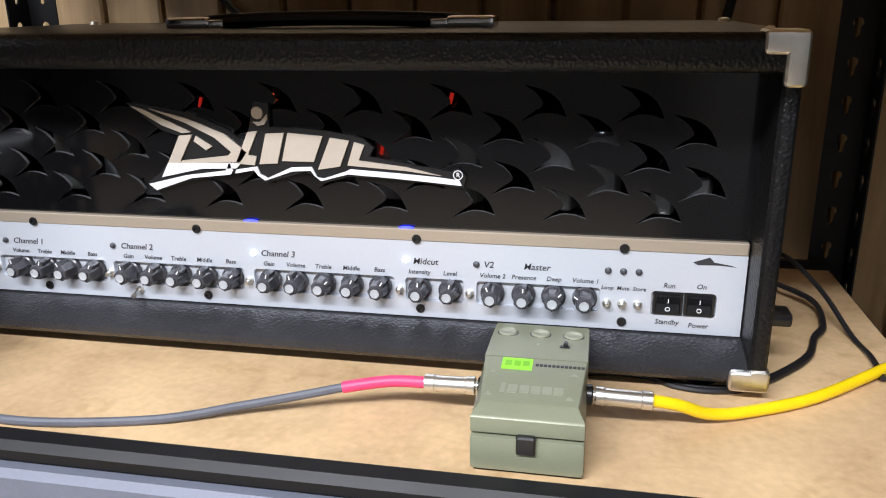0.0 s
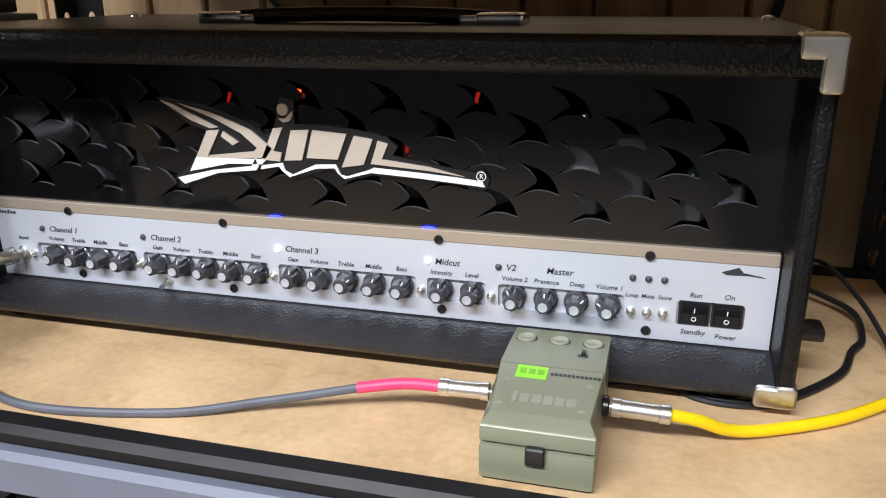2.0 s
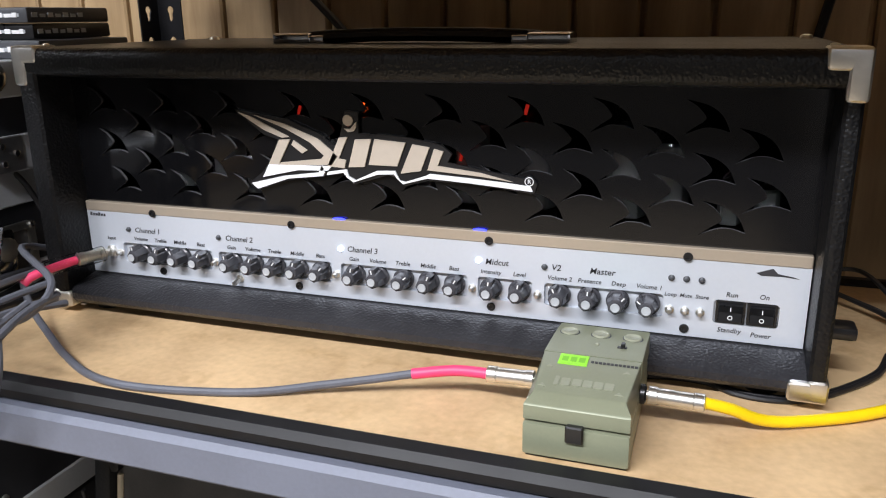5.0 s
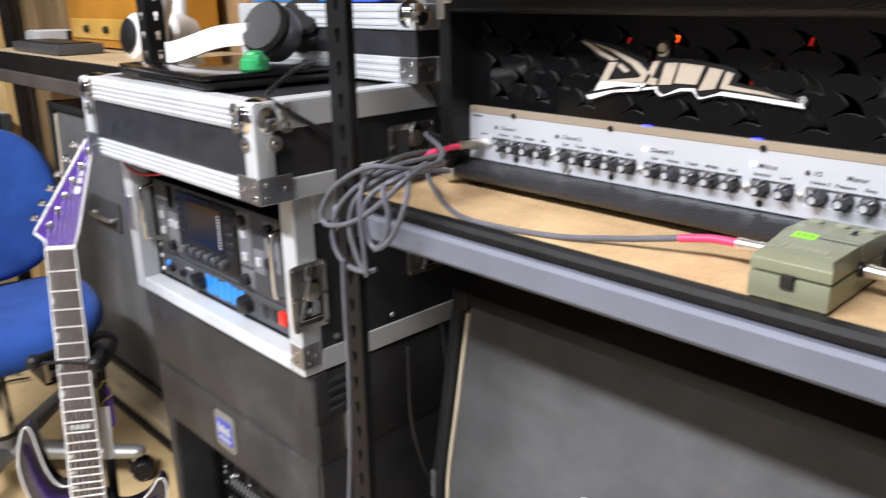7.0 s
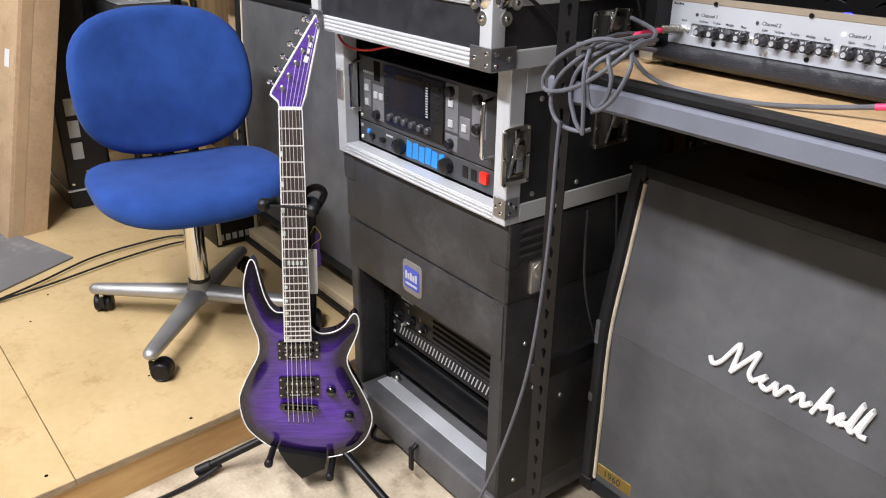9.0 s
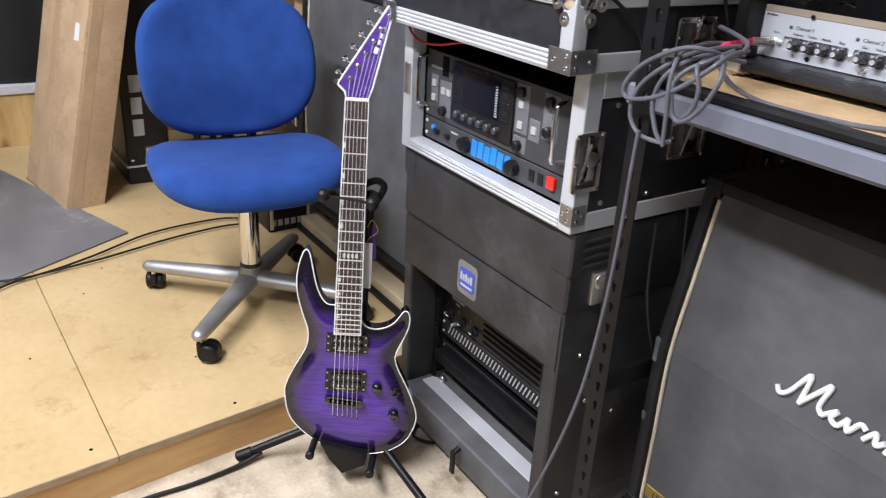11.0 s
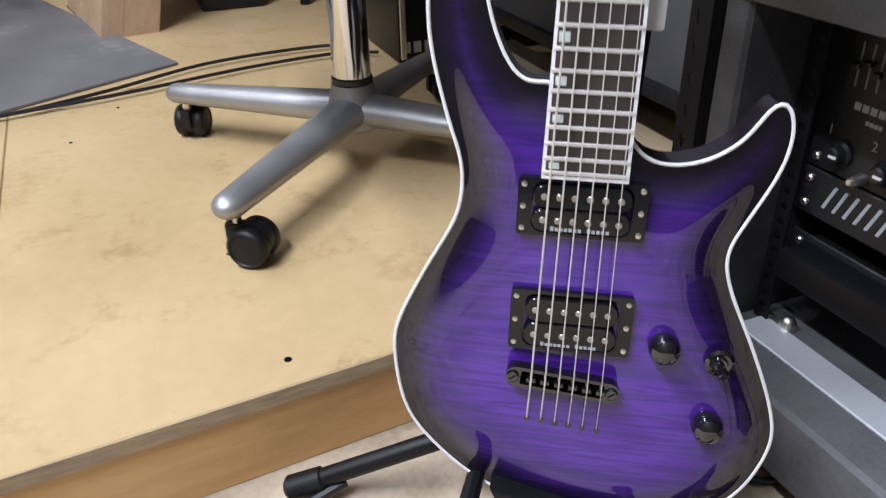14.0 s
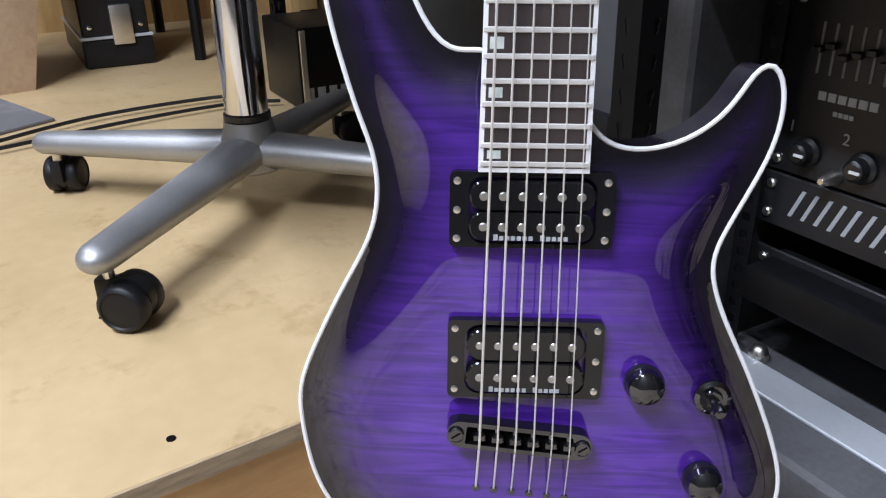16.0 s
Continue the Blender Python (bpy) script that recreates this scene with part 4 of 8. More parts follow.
part("cord", tube([(-0.03, -0.099, JACK_Z - 0.0065), (-0.065, -0.107, SHELF + 0.013), (-0.10, -0.117, SHELF + 0.008), (-0.155, -0.138, zc), (-0.235, -0.155, zc), (-0.29, -0.150, zc), (-0.345, -0.122, zc), (-0.385, -0.098, SHELF + 0.008), (-0.412, -0.085, SHELF + 0.02), (-0.425, -0.079, SHELF + 0.035), (-0.428, -0.0765, SHELF + 0.045)], 0.0033, 10, 8), M_CABLE, gc)
part("pink_sleeve", tube([(-0.428, -0.077, SHELF + 0.043), (-0.424, -0.070, SHELF + 0.049), (-0.412, -0.050, SHELF + 0.054), (-0.403, -0.034, SHELF + 0.0565)], 0.0042, 12, 6), M_PINK, gc, "pink heat-shrink sleeve")
part("plug", plug("plug", (-0.3893, -0.006, 1.0498), (-0.42, -0.9, -0.03), None, 0.032), M_STEEL, gc, "steel jack plug")
m = Matrix.Translation((-0.3893, -0.006, 1.0498)) @ Vector((-0.42, -0.9, -0.05)).to_track_quat("Z", "Y").to_matrix().to_4x4()
part("clear_sleeve", lathe([(0.0078, 0.006), (0.0078, 0.062), (0.0068, 0.063), (0.0068, 0.0065)], 16, m=m), M_CLEAR, gc, "clear plastic plug sleeve")

yc = thing("yellow_cable", "bright yellow instrument cable with steel plug", "cable")
part("plug", plug("plug", (0.1365, -0.094, JACK_Z), (1, 0.02, -0.03), None, 0.042), M_STEEL, yc, "steel jack plug")
part("cord", tube([(0.177, -0.093, JACK_Z - 0.001), (0.195, -0.087, JACK_Z - 0.006), (0.217, -0.075, SHELF + 0.009), (0.246, -0.060, SHELF + 0.0055), (0.294, -0.032, SHELF + 0.0055), (0.352, 0.019, SHELF + 0.0065), (0.42, 0.075, SHELF + 0.012), (0.5, 0.14, SHELF + 0.02)], 0.0042, 12, 8), M_YELLOW, yc)

bc = thing("mains_cable", "thin black twin power cable on the shelf", "cable")
for k, o in enumerate((0, 0.0045)):
    part("cord", tube([(0.11, -0.022 + o, zc - 0.001), (0.15, -0.011 + o, zc - 0.001), (0.18, -0.013 + o, zc - 0.001), (0.20, -0.025 + o, zc - 0.001), (0.225, -0.028 + o, zc - 0.001), (0.25, -0.020 + o, zc - 0.001), (0.279, 0.006 + o, zc - 0.001), (0.307, 0.041 + o, zc), (0.321, 0.08 + o, zc), (0.335, 0.11 + o, zc), (0.335, 0.155 + o, zc + 0.006), (0.30, 0.2, zc + 0.01), (0.25, 0.232, zc + 0.02)], 0.0024, 8, 8), M_BLACKC, bc)
bc = thing("mains_cable", "black power cable curling behind the amplifier", "cable")
part("cord", tube([(0.27, 0.19, 1.03), (0.31, 0.19, 1.035), (0.335, 0.14, 1.02), (0.352, 0.09, SHELF + 0.004), (0.355, 0.05, SHELF + 0.004), (0.352, 0.01, SHELF + 0.004)], 0.0022, 8, 8), M_BLACKC, bc)

# ---- slanted speaker cabinet under the shelf ----
SIDE = Matrix(((0, 0, 1, 0), (1, 0, 0, 0), (0, 1, 0, 0), (0, 0, 0, 1)))   # local (y, z) profile swept along x


def speaker_cabinet(x0, x1, yf, yb, z0, z1, zk, back, label, lift=0.0):
    """Slant-front guitar cabinet: side cheeks proud of a two-plane cloth baffle with piping."""
    cab = thing("speaker_cabinet", label, "speaker cabinet")
    ys = yf + back
    prof = [(yf, z0), (yf, zk), (ys, z1), (yb, z1), (yb, z0)]
    for a, c in ((x0, x0 + 0.022), (x1 - 0.022, x1)):
        part("side_panel", prism(prof, a, c, SIDE, bev=0.005), M_TOLEX_CAB, cab)
    part("top_panel", box(x0 + 0.02, x1 - 0.02, ys + 0.003, yb - 0.002, z1 - 0.022, z1 - 0.001, 0.004), M_TOLEX_CAB, cab)
    part("bottom_panel", box(x0 + 0.02, x1 - 0.02, yf + 0.002, yb - 0.002, z0 + 0.001, z0 + 0.024, 0.004), M_TOLEX_CAB, cab)
    part("back_panel", box(x0 + 0.02, x1 - 0.02, yb - 0.02, yb - 0.004, z0 + 0.02, z1 - 0.02), M_TOLEX_CAB, cab)
    r = 0.014
    sl = back / (z1 - zk)
    part("lower_grille", prism([(yf + r, z0 + 0.024), (yf + r, zk), (yf + r + 0.015, zk), (yf + r + 0.015, z0 + 0.024)], x0 + 0.022, x1 - 0.022, SIDE), M_GRILLE, cab, "dark grey grille cloth")
    zt = z1 - 0.024
    part("upper_grille", prism([(yf + r, zk + 0.0005), (yf + r + sl * (zt - zk), zt), (yf + r + 0.015 + sl * (zt - zk), zt), (yf + r + 0.015, zk + 0.0005)], x0 + 0.022, x1 - 0.022, SIDE), M_GRILLE, cab, "dark grey grille cloth, slanted")
    for x in (x0 + 0.027, x1 - 0.027):
        part("piping", tube([(x, yf + r - 0.002, z0 + 0.028), (x, yf + r - 0.002, (z0 + zk) / 2), (x, yf + r - 0.002, zk - 0.005), (x, yf + r - 0.002 + sl * (zt - zk) * 0.5, (zt + zk) / 2), (x, yf + r - 0.002 + sl * (zt - zk - 0.01), zt - 0.01)], 0.0035, 8, 6), M_PIPING, cab, "cream piping")
    for x, s in ((x0, 1), (x1, -1)):
        for z, yy in ((z0, yf), (z1, ys)):
            part("corner", box(min(x - s * 0.002, x + s * 0.03), max(x - s * 0.002, x + s * 0.03), yy - 0.002, yy + 0.035, z - (0.002 if z == z0 else 0.03), z + (0.03 if z == z0 else 0.002), 0.006, 3), M_RUBBER, cab, "black plastic corner")
    for x in (x0 + 0.07, x1 - 0.07):
        for y in (yf + 0.08, yb - 0.07):
            part("caster", lathe([(0.022, -0.012), (0.026, -0.009), (0.026, 0.009), (0.022, 0.012)], 16, m=Matrix.Translation((x, y, 0.0265 + lift)) @ Matrix.Rotation(math.pi / 2, 4, "Y")), M_RUBBER, cab)
            part("caster_fork", box(x - 0.018, x + 0.018, y - 0.012, y + 0.012, 0.035 + lift, z0 + 0.002, 0.003), M_STEEL, cab)
    return cab


cab = speaker_cabinet(-0.462, 0.312, -0.047, 0.29, 0.128, 0.812, 0.497, 0.055, "black slant-front guitar speaker cabinet with worn edges")
# script mark: plain white flowing strokes
SL = 0.055 / (0.812 - 0.497)


def on_slant(x, z, d):
    return (x, -0.033 + SL * (z - 0.497) - d, z)


strokes = [[(-0.229, 0.566), (-0.222, 0.556), (-0.208, 0.566), (-0.184, 0.606), (-0.188, 0.556)], [(-0.188, 0.556), (-0.168, 0.584), (-0.15, 0.606), (-0.158, 0.57), (-0.15, 0.558)],
           [(-0.15, 0.558), (-0.13, 0.576), (-0.136, 0.562), (-0.124, 0.556), (-0.112, 0.574)], [(-0.112, 0.574), (-0.108, 0.556), (-0.094, 0.576), (-0.084, 0.572)],
           [(-0.084, 0.558), (-0.07, 0.576), (-0.066, 0.56), (-0.054, 0.57)], [(-0.05, 0.556), (-0.032, 0.604), (-0.04, 0.57), (-0.026, 0.578), (-0.022, 0.556)],
           [(-0.022, 0.556), (-0.006, 0.576), (-0.01, 0.56), (0.002, 0.566)], [(0.002, 0.56), (0.016, 0.604), (0.006, 0.562), (0.014, 0.558)], [(0.014, 0.56), (0.03, 0.602), (0.02, 0.562), (0.032, 0.558)]]
for s in strokes:
    b = tube([on_slant(x, z - 0.020, 0.004) for x, z in s], 0.0042, 8, 6)
    part("script_stroke", b, M_WHITE, cab, "white raised plastic script stroke")
part("model_plate", box(-0.43, -0.345, -0.0345, -0.032, 0.168, 0.196, 0.001, 1), mat("aged_brass", (0.4, 0.28, 0.08), 0.35, 0.7), cab, "small brass plate")
part("plate_number", words("1960", 0.021, at_front(-0.392, -0.0347, 0.1745)), M_INK, cab)
# worn tolex patches
for z, h in ((0.49, 0.05), (0.345, 0.02)):
    part("worn_patch", box(-0.4628, -0.452, -0.0478, -0.02, z - h / 2, z + h / 2, 0.003, 2), mat("scuffed_tolex", (0.09, 0.095, 0.1), 0.6, 0, 0.3, 30, 200, 0.4), cab, "scuffed grey patch on the edge")

# ---- moulded rack case ----
RX0, RX1, RY, RYB, RZ0, RZ1 = -1.092, -0.542, -0.205, 0.22, 0.035, 0.717
M_MOULD = mat("moulded_black_case", (0.034, 0.034, 0.035), 0.5, 0, 0.3, 9, 240, 0.35, 0.8, spec=0.35)
stained(M_MOULD, 7.0, 0.74, 0.95, (1.5, 1.5, 1.5))
# case plastic made lighter: the light on the base ledge put into colour
M_LEDGELIT = mat("lit_black_plastic", (0.10, 0.10, 0.105), 0.6, 0, 0.25, 12, 200, 0.3, 0.8)
M_BAYPL = mat("black_rack_plate", (0.02, 0.02, 0.022), 0.4, 0.1, 0.15, 15, 300, 0.08)
M_SLOT = mat("pale_slot_edge", (0.2, 0.2, 0.2), 0.5)
rk = thing("moulded_rack_case", "tall black moulded rack case with open lower bay", "rack case")
part("side_wall", box(RX0, RX0 + 0.035, RY, RYB, RZ0 + 0.02, RZ1 - 0.02, 0.010, 3), M_MOULD, rk)
part("side_wall", box(RX1 - 0.04, RX1, RY, RYB, RZ0 + 0.02, RZ1 - 0.02, 0.010, 3), M_MOULD, rk)
part("top_cover", box(RX0 - 0.003, RX1 + 0.003, RY - 0.003, RYB, 0.556, RZ1, 0.012, 3), M_MOULD, rk, "black moulded lid section")
part("front_cover", box(RX0 + 0.004, RX1 - 0.004, RY - 0.0025, RY + 0.05, 0.438, 0.5545, 0.004, 2), M_MOULD, rk)
part("base", box(RX0, RX1, RY - 0.012, RYB, RZ0, 0.115, 0.012, 3), M_LEDGELIT, rk, "black base ledge, coloured grey as if lit")
# far darker than the case: the open bay's shade put into the colour
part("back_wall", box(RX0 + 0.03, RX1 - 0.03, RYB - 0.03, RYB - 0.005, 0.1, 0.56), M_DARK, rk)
for k in range(4):
    part("corner_rib", box(RX1 - 0.01, RX1 + 0.007, RY + 0.02, RY + 0.09, 0.645 + 0.016 * k, 0.652 + 0.016 * k, 0.003, 2), M_MOULD, rk)
part("corner_block", box(RX1 - 0.05, RX1 + 0.006, RY - 0.006, RY + 0.03, 0.63, RZ1 + 0.001, 0.01, 3), M_MOULD, rk)
part("corner_block", box(RX0 - 0.006, RX0 + 0.045, RY - 0.006, RY + 0.03, 0.65, RZ1 + 0.001, 0.01, 3), M_MOULD, rk)
bd = part("badge", prism(rrect(-0.866, -0.797, 0.461, 0.536, 0.012), 0, 0.003, at_front(0, RY - 0.001, 0), bev=0.001), M_BRUSH, rk, "silver badge with a blue field")
part("badge_field", prism(rrect(-0.858, -0.805, 0.474, 0.522, 0.006), 0, 0.001, at_front(0, RY - 0.0042, 0)), mat("blue_enamel", (0.06, 0.09, 0.45), 0.35), bd)
for k in range(5):
    part("badge_bar", box(-0.853 + k * 0.0088, -0.8465 + k * 0.0088, RY - 0.0062, RY - 0.0054, 0.494, 0.512 - 0.004 * (k % 2)), M_ALU, bd)
part("badge_bar", box(-0.852, -0.811, RY - 0.0062, RY - 0.0054, 0.481, 0.486), M_ALU, bd)
for y, z in ((-0.136, 0.605),):
    b = box(RX1, RX1 + 0.012, y - 0.02, y + 0.02, z - 0.035, z + 0.03, 0.004, 2)
    lathe([(0.016, 0), (0.016, 0.006), (0.012, 0.009)], 16, b, Matrix.Translation((RX1 + 0.008, y, z + 0.01)) @ Matrix.Rotation(math.pi / 2, 4, "Y"))
    part("latch", b, M_STEEL, rk, "steel butterfly latch")
for y, z in ((-0.15, 0.46), (-0.12, 0.35), (-0.16, 0.14), (-0.04, 0.3)):
    part("rivet", lathe([(0.005, 0), (0.004, 0.0025), (0.002, 0.003)], 10, m=Matrix.Translation((RX1, y, z)) @ Matrix.Rotation(math.pi / 2, 4, "Y")), M_STEEL, rk)
part("floor_strip", box(RX0 + 0.05, RX1 - 0.045, RY + 0.036, RY + 0.074, 0.115, 0.1185, 0.001, 1), M_ALU, rk, "pale aluminium strip")
for x in (RX0 + 0.075, RX1 - 0.07):
    part("fixing_screw", lathe([(0.009, 0), (0.009, 0.006), (0.006, 0.012), (0.003, 0.014)], 12, m=Matrix.Translation((x, RY + 0.080, 0.1155))), M_STEEL, rk)
for x in (RX0 + 0.04, RX1 - 0.058):
    holes = [rrect(0.005, 0.013, 0.012 + 0.016 * k, 0.02 + 0.016 * k, 0.002, 2) for k in range(19)]
    part("rack_rail", holed([(0, 0), (0.018, 0), (0.018, 0.32), (0, 0.32)], holes, 0, 0.002, at_front(x, RY + 0.07, 0.116)), M_BLKPAINT, rk)
b = rod((-0.80, RY - 0.014, 0.095), (-0.80, RY - 0.03, 0.085), 0.006, 10)
box(-0.808, -0.792, RY - 0.034, RY - 0.026, 0.03, 0.092, 0.003, 1, b)
part("hanging_latch", b, M_BLKPAINT, rk)
for x in (RX0 + 0.05, RX1 - 0.05):
    for y in (RY + 0.05, RYB - 0.05):
        part("foot", lathe([(0.02, 0), (0.024, 0.004), (0.024, RZ0 + 0.002)], 14, m=Matrix.Translation((x, y, 0))), M_RUBBER, rk)
UX0, UX1 = RX0 + 0.042, RX1 - 0.045


def rack_unit(name, label, z0, z1, y, depth, material, x0=UX0, x1=UX1):
    u = thing(name, label, name.replace("_", " "))
    part("chassis", box(x0 + 0.02, x1 - 0.02, y + 0.004, y + depth, z0 + 0.002, z1 - 0.002), M_DARK, u)
    part("faceplate", box(x0, x1, y, y + 0.0035, z0, z1, 0.001, 1), material, u)
    for x in (x0 + 0.01, x1 - 0.01):
        for z in (z0 + 0.01, z1 - 0.01):
            part("rack_screw", lathe([(0.0042, 0), (0.0042, 0.0015), (0.003, 0.003)], 10, m=at_front(x, y, z)), M_STEEL, u)
    return u


# mixing power amplifier with sliders
u = rack_unit("power_amplifier", "black rack power amplifier with knobs and equaliser sliders", 0.283, 0.43, RY + 0.092, 0.26, M_BAYPL)
YU = RY + 0.092
for k in range(9):
    x = -1.018 + k * 0.011
    part("slider_slot", box(x - 0.001, x + 0.001, YU - 0.0008, YU + 0.001, 0.366, 0.404), M_SLOT, u)
    part("slider_cap", box(x - 0.0035, x + 0.0035, YU - 0.007, YU - 0.001, 0.382 + 0.004 * math.sin(k * 2.1), 0.387 + 0.004 * math.sin(k * 2.1), 0.0008, 1), M_KNOB, u)
for k in range(4):
    part("vent_slot", prism(rrect(-0.885, -0.68, 0.294 + 0.015 * k, 0.301 + 0.015 * k, 0.0033), 0, 0.001, at_front(0, YU, 0)), M_DARK, u)
for k, x in enumerate((-1.013, -0.965, -0.917)):
    kb = part("knob", lathe([(0.012, 0), (0.012, 0.004), (0.009, 0.006), (0.008, 0.014), (0.006, 0.0155)], 18, m=at_front(x, YU, 0.305)), M_KNOB, u)
    part("knob_line", box(x - 0.001, x + 0.007, YU - 0.017, YU - 0.0152, 0.304, 0.306), M_WHITE, kb)
for k in range(6):
    part("maker_bar", box(-1.013 + k * 0.0085, -1.0065 + k * 0.0085, YU - 0.0008, YU + 0.0004, 0.347, 0.3535), M_LGREY, u)
for k in range(4):
    part("maker_bar", box(-0.998 + k * 0.0045, -0.9945 + k * 0.0045, YU - 0.0008, YU + 0.0004, 0.337, 0.3405), M_LGREY, u)
for k, x in ((1, -1.013), (2, -0.965), (3, -0.917)):
    part("channel_digit", words(str(k), 0.012, at_front(x - 0.018, YU - 0.0006, 0.318)), M_LGREY, u)
# small steel piece added as the highlight on the first knob
part("knob_glint", lathe([(0.008, 0), (0.010, 0.005), (0.006, 0.03), (0.004, 0.033)], 12, m=at_front(-0.985, YU, 0.292) @ Matrix.Scale(0.6, 4)), M_STEEL, u)
# striped vent strip
u = rack_unit("vent_panel", "black rack strip printed with slanted pale stripes", 0.236, 0.2815, RY + 0.090, 0.02, M_BAYPL)
YU = RY + 0.090
for k in range(32):
    x = UX0 + 0.03 + k * 0.0122
    part("stripe", prism([(x, 0.249), (x + 0.0036, 0.249), (x + 0.0136, 0.273), (x + 0.010, 0.273)], 0, 0.0008, at_front(0, YU, 0)), M_LGREY, u)
u = rack_unit("blank_rack_shelf", "plain dark rack shelf in the lower bay", 0.172, 0.213, RY + 0.095, 0.25, M_BAYPL)
part("shelf_rail", box(UX0 + 0.02, UX1 - 0.02, RY + 0.06, RY + 0.095, 0.176, 0.208, 0.004, 2), M_BLKPAINT, u)

# ---- flight case with mixer, on the rack case ----
FX0, FX1, FY, FYB, FZ0, FZ1 = -1.090, -0.540, -0.218, 0.19, 0.7195, 0.985
fc = thing("flight_case", "black flight case with aluminium edges, open front", "flight case")
E_ = 0.03
part("side_panel", box(FX0, FX0 + 0.010, FY, FYB, FZ0, FZ1), M_LAMIN, fc)
part("side_panel", box(FX1 - 0.010, FX1, FY, FYB, FZ0, FZ1), M_LAMIN, fc)
part("bottom_panel", box(FX0 + 0.01, FX1 - 0.01, FY, FYB, FZ0, FZ0 + 0.01), M_LAMIN, fc)
part("top_panel", box(FX0 + 0.01, FX1 - 0.01, FY + 0.002, FYB, FZ1 - 0.01, FZ1), M_LAMIN, fc)
part("back_panel", box(FX0 + 0.01, FX1 - 0.01, FYB - 0.012, FYB - 0.002, FZ0 + 0.01, FZ1 - 0.01), M_DARK, fc)


def extrusion(name, x0, x1, y0, y1, z0, z1, owner, ribs="z", label=""):
    """Aluminium edge strip with shallow ribs along its length."""
    b = box(x0, x1, y0, y1, z0, z1, 0.0016, 1)
    return part(name, b, M_ALU, owner, label)


# front frame
extrusion("edge_strip", FX0 - 0.003, FX0 + E_, FY - 0.004, FY + 0.03, FZ0 - 0.002, FZ1, fc)
extrusion("edge_strip", FX1 - E_, FX1 + 0.003, FY - 0.004, FY + 0.03, FZ0 - 0.002, FZ1, fc)
extrusion("edge_strip", FX0 + E_, FX1 - E_, FY - 0.004, FY + 0.03, FZ0 - 0.002, FZ0 + 0.022, fc)
for k in range(3):
    part("rib", box(FX0 + E_, FX1 - E_, FY - 0.0055, FY - 0.003, FZ0 + 0.001 + 0.007 * k, FZ0 + 0.0042 + 0.007 * k, 0.0006, 1), M_ALU, fc)
# side strips
extrusion("edge_strip", FX1 - 0.002, FX1 + 0.003, FY + 0.03, FYB, FZ0 - 0.002, FZ0 + 0.032, fc)
extrusion("edge_strip", FX1 - 0.002, FX1 + 0.003, FY + 0.03, FYB, FZ1 - 0.042, FZ1, fc)
extrusion("edge_strip", FX0 - 0.003, FX0 + 0.002, FY + 0.03, FYB, FZ0 - 0.002, FZ0 + 0.032, fc)


def corner_brace(owner, x, y, z, sx, w=0.05):
    """Three-lobed steel corner with rivets, on the front right or left edge."""
    b = box(min(x, x - sx * w), max(x, x - sx * w), y - 0.0025, y, z - 0.018, z + 0.018, 0.001, 1)
    box(min(x - sx * 0.001, x + sx * 0.0025), max(x - sx * 0.001, x + sx * 0.0025), y - 0.0025, y + w, z - 0.018, z + 0.018, 0.001, 1, b)
    o = part("corner_brace", b, M_BRACE, owner, "riveted steel corner brace")
    for dx, dz in ((0.008, 0.009), (0.008, -0.009), (w * 0.72, 0.0)):
        part("rivet", lathe([(0.0038, 0), (0.0034, 0.002), (0.0016, 0.003)], 10, m=at_front(x - sx * dx, y - 0.0025, z + dz)), M_CHROME, o)
        part("rivet", lathe([(0.0038, 0), (0.0034, 0.002), (0.0016, 0.003)], 10, m=Matrix.Translation((x + sx * 0.0025, y + dx, z + dz)) @ Matrix.Rotation(sx * math.pi / 2, 4, "Y")), M_CHROME, o)


corner_brace(fc, FX1 + 0.003, FY - 0.004, FZ0 + 0.03, 1, 0.028)


M_LATCHBK = mat("dark_latch_dish", (0.14, 0.14, 0.145), 0.4, 0.6, 0.15, 30, 200, 0.1)


def butterfly(owner, x, y, z, h=0.052, w=0.036):
    """Recessed butterfly latch on a side wall."""
    outer = rrect(-w, w, -h, h, 0.008)
    o = part("latch_dish", holed(outer, [rrect(-w + 0.008, w - 0.008, -h + 0.008, h - 0.008, 0.004)], 0, 0.004, Matrix.Translation((x, y, z)) @ Matrix(((0, 0, 1, 0), (1, 0, 0, 0), (0, 1, 0, 0), (0, 0, 0, 1)))), M_STEEL, owner, "recessed steel butterfly latch")
    part("dish_back", box(x - 0.0005, x + 0.001, y - w + 0.006, y + w - 0.006, z - h + 0.006, z + h - 0.006), M_LATCHBK, o)
    bb = box(x + 0.001, x + 0.010, y - 0.012, y + 0.012, z - 0.028, z + 0.028, 0.003, 2)
    rod((x + 0.008, y - 0.02, z - 0.03), (x + 0.012, y - 0.004, z + 0.034), 0.003, 8, bb)
    rod((x + 0.008, y - 0.02, z - 0.03), (x + 0.008, y + 0.014, z - 0.03), 0.003, 8, bb)
    box(x + 0.001, x + 0.006, y - 0.006, y + 0.006, z + 0.026, z + h - 0.004, 0.002, 1, bb)
    part("latch_body", bb, M_CHROME, o)
    part("latch_tab", lathe([(0.013, 0), (0.013, 0.003), (0.010, 0.005)], 14, m=Matrix.Translation((x + 0.009, y, z + 0.008)) @ Matrix.Rotation(math.pi / 2, 4, "Y")), M_STEEL, o)
    for dy in (-w + 0.004, w - 0.004):
        for dz in (-h + 0.004, 0, h - 0.004):
            part("rivet", lathe([(0.004, 0), (0.0035, 0.002), (0.0016, 0.003)], 8, m=Matrix.Translation((x + 0.004, y + dy, z + dz)) @ Matrix.Rotation(math.pi / 2, 4, "Y")), M_CHROME, o)


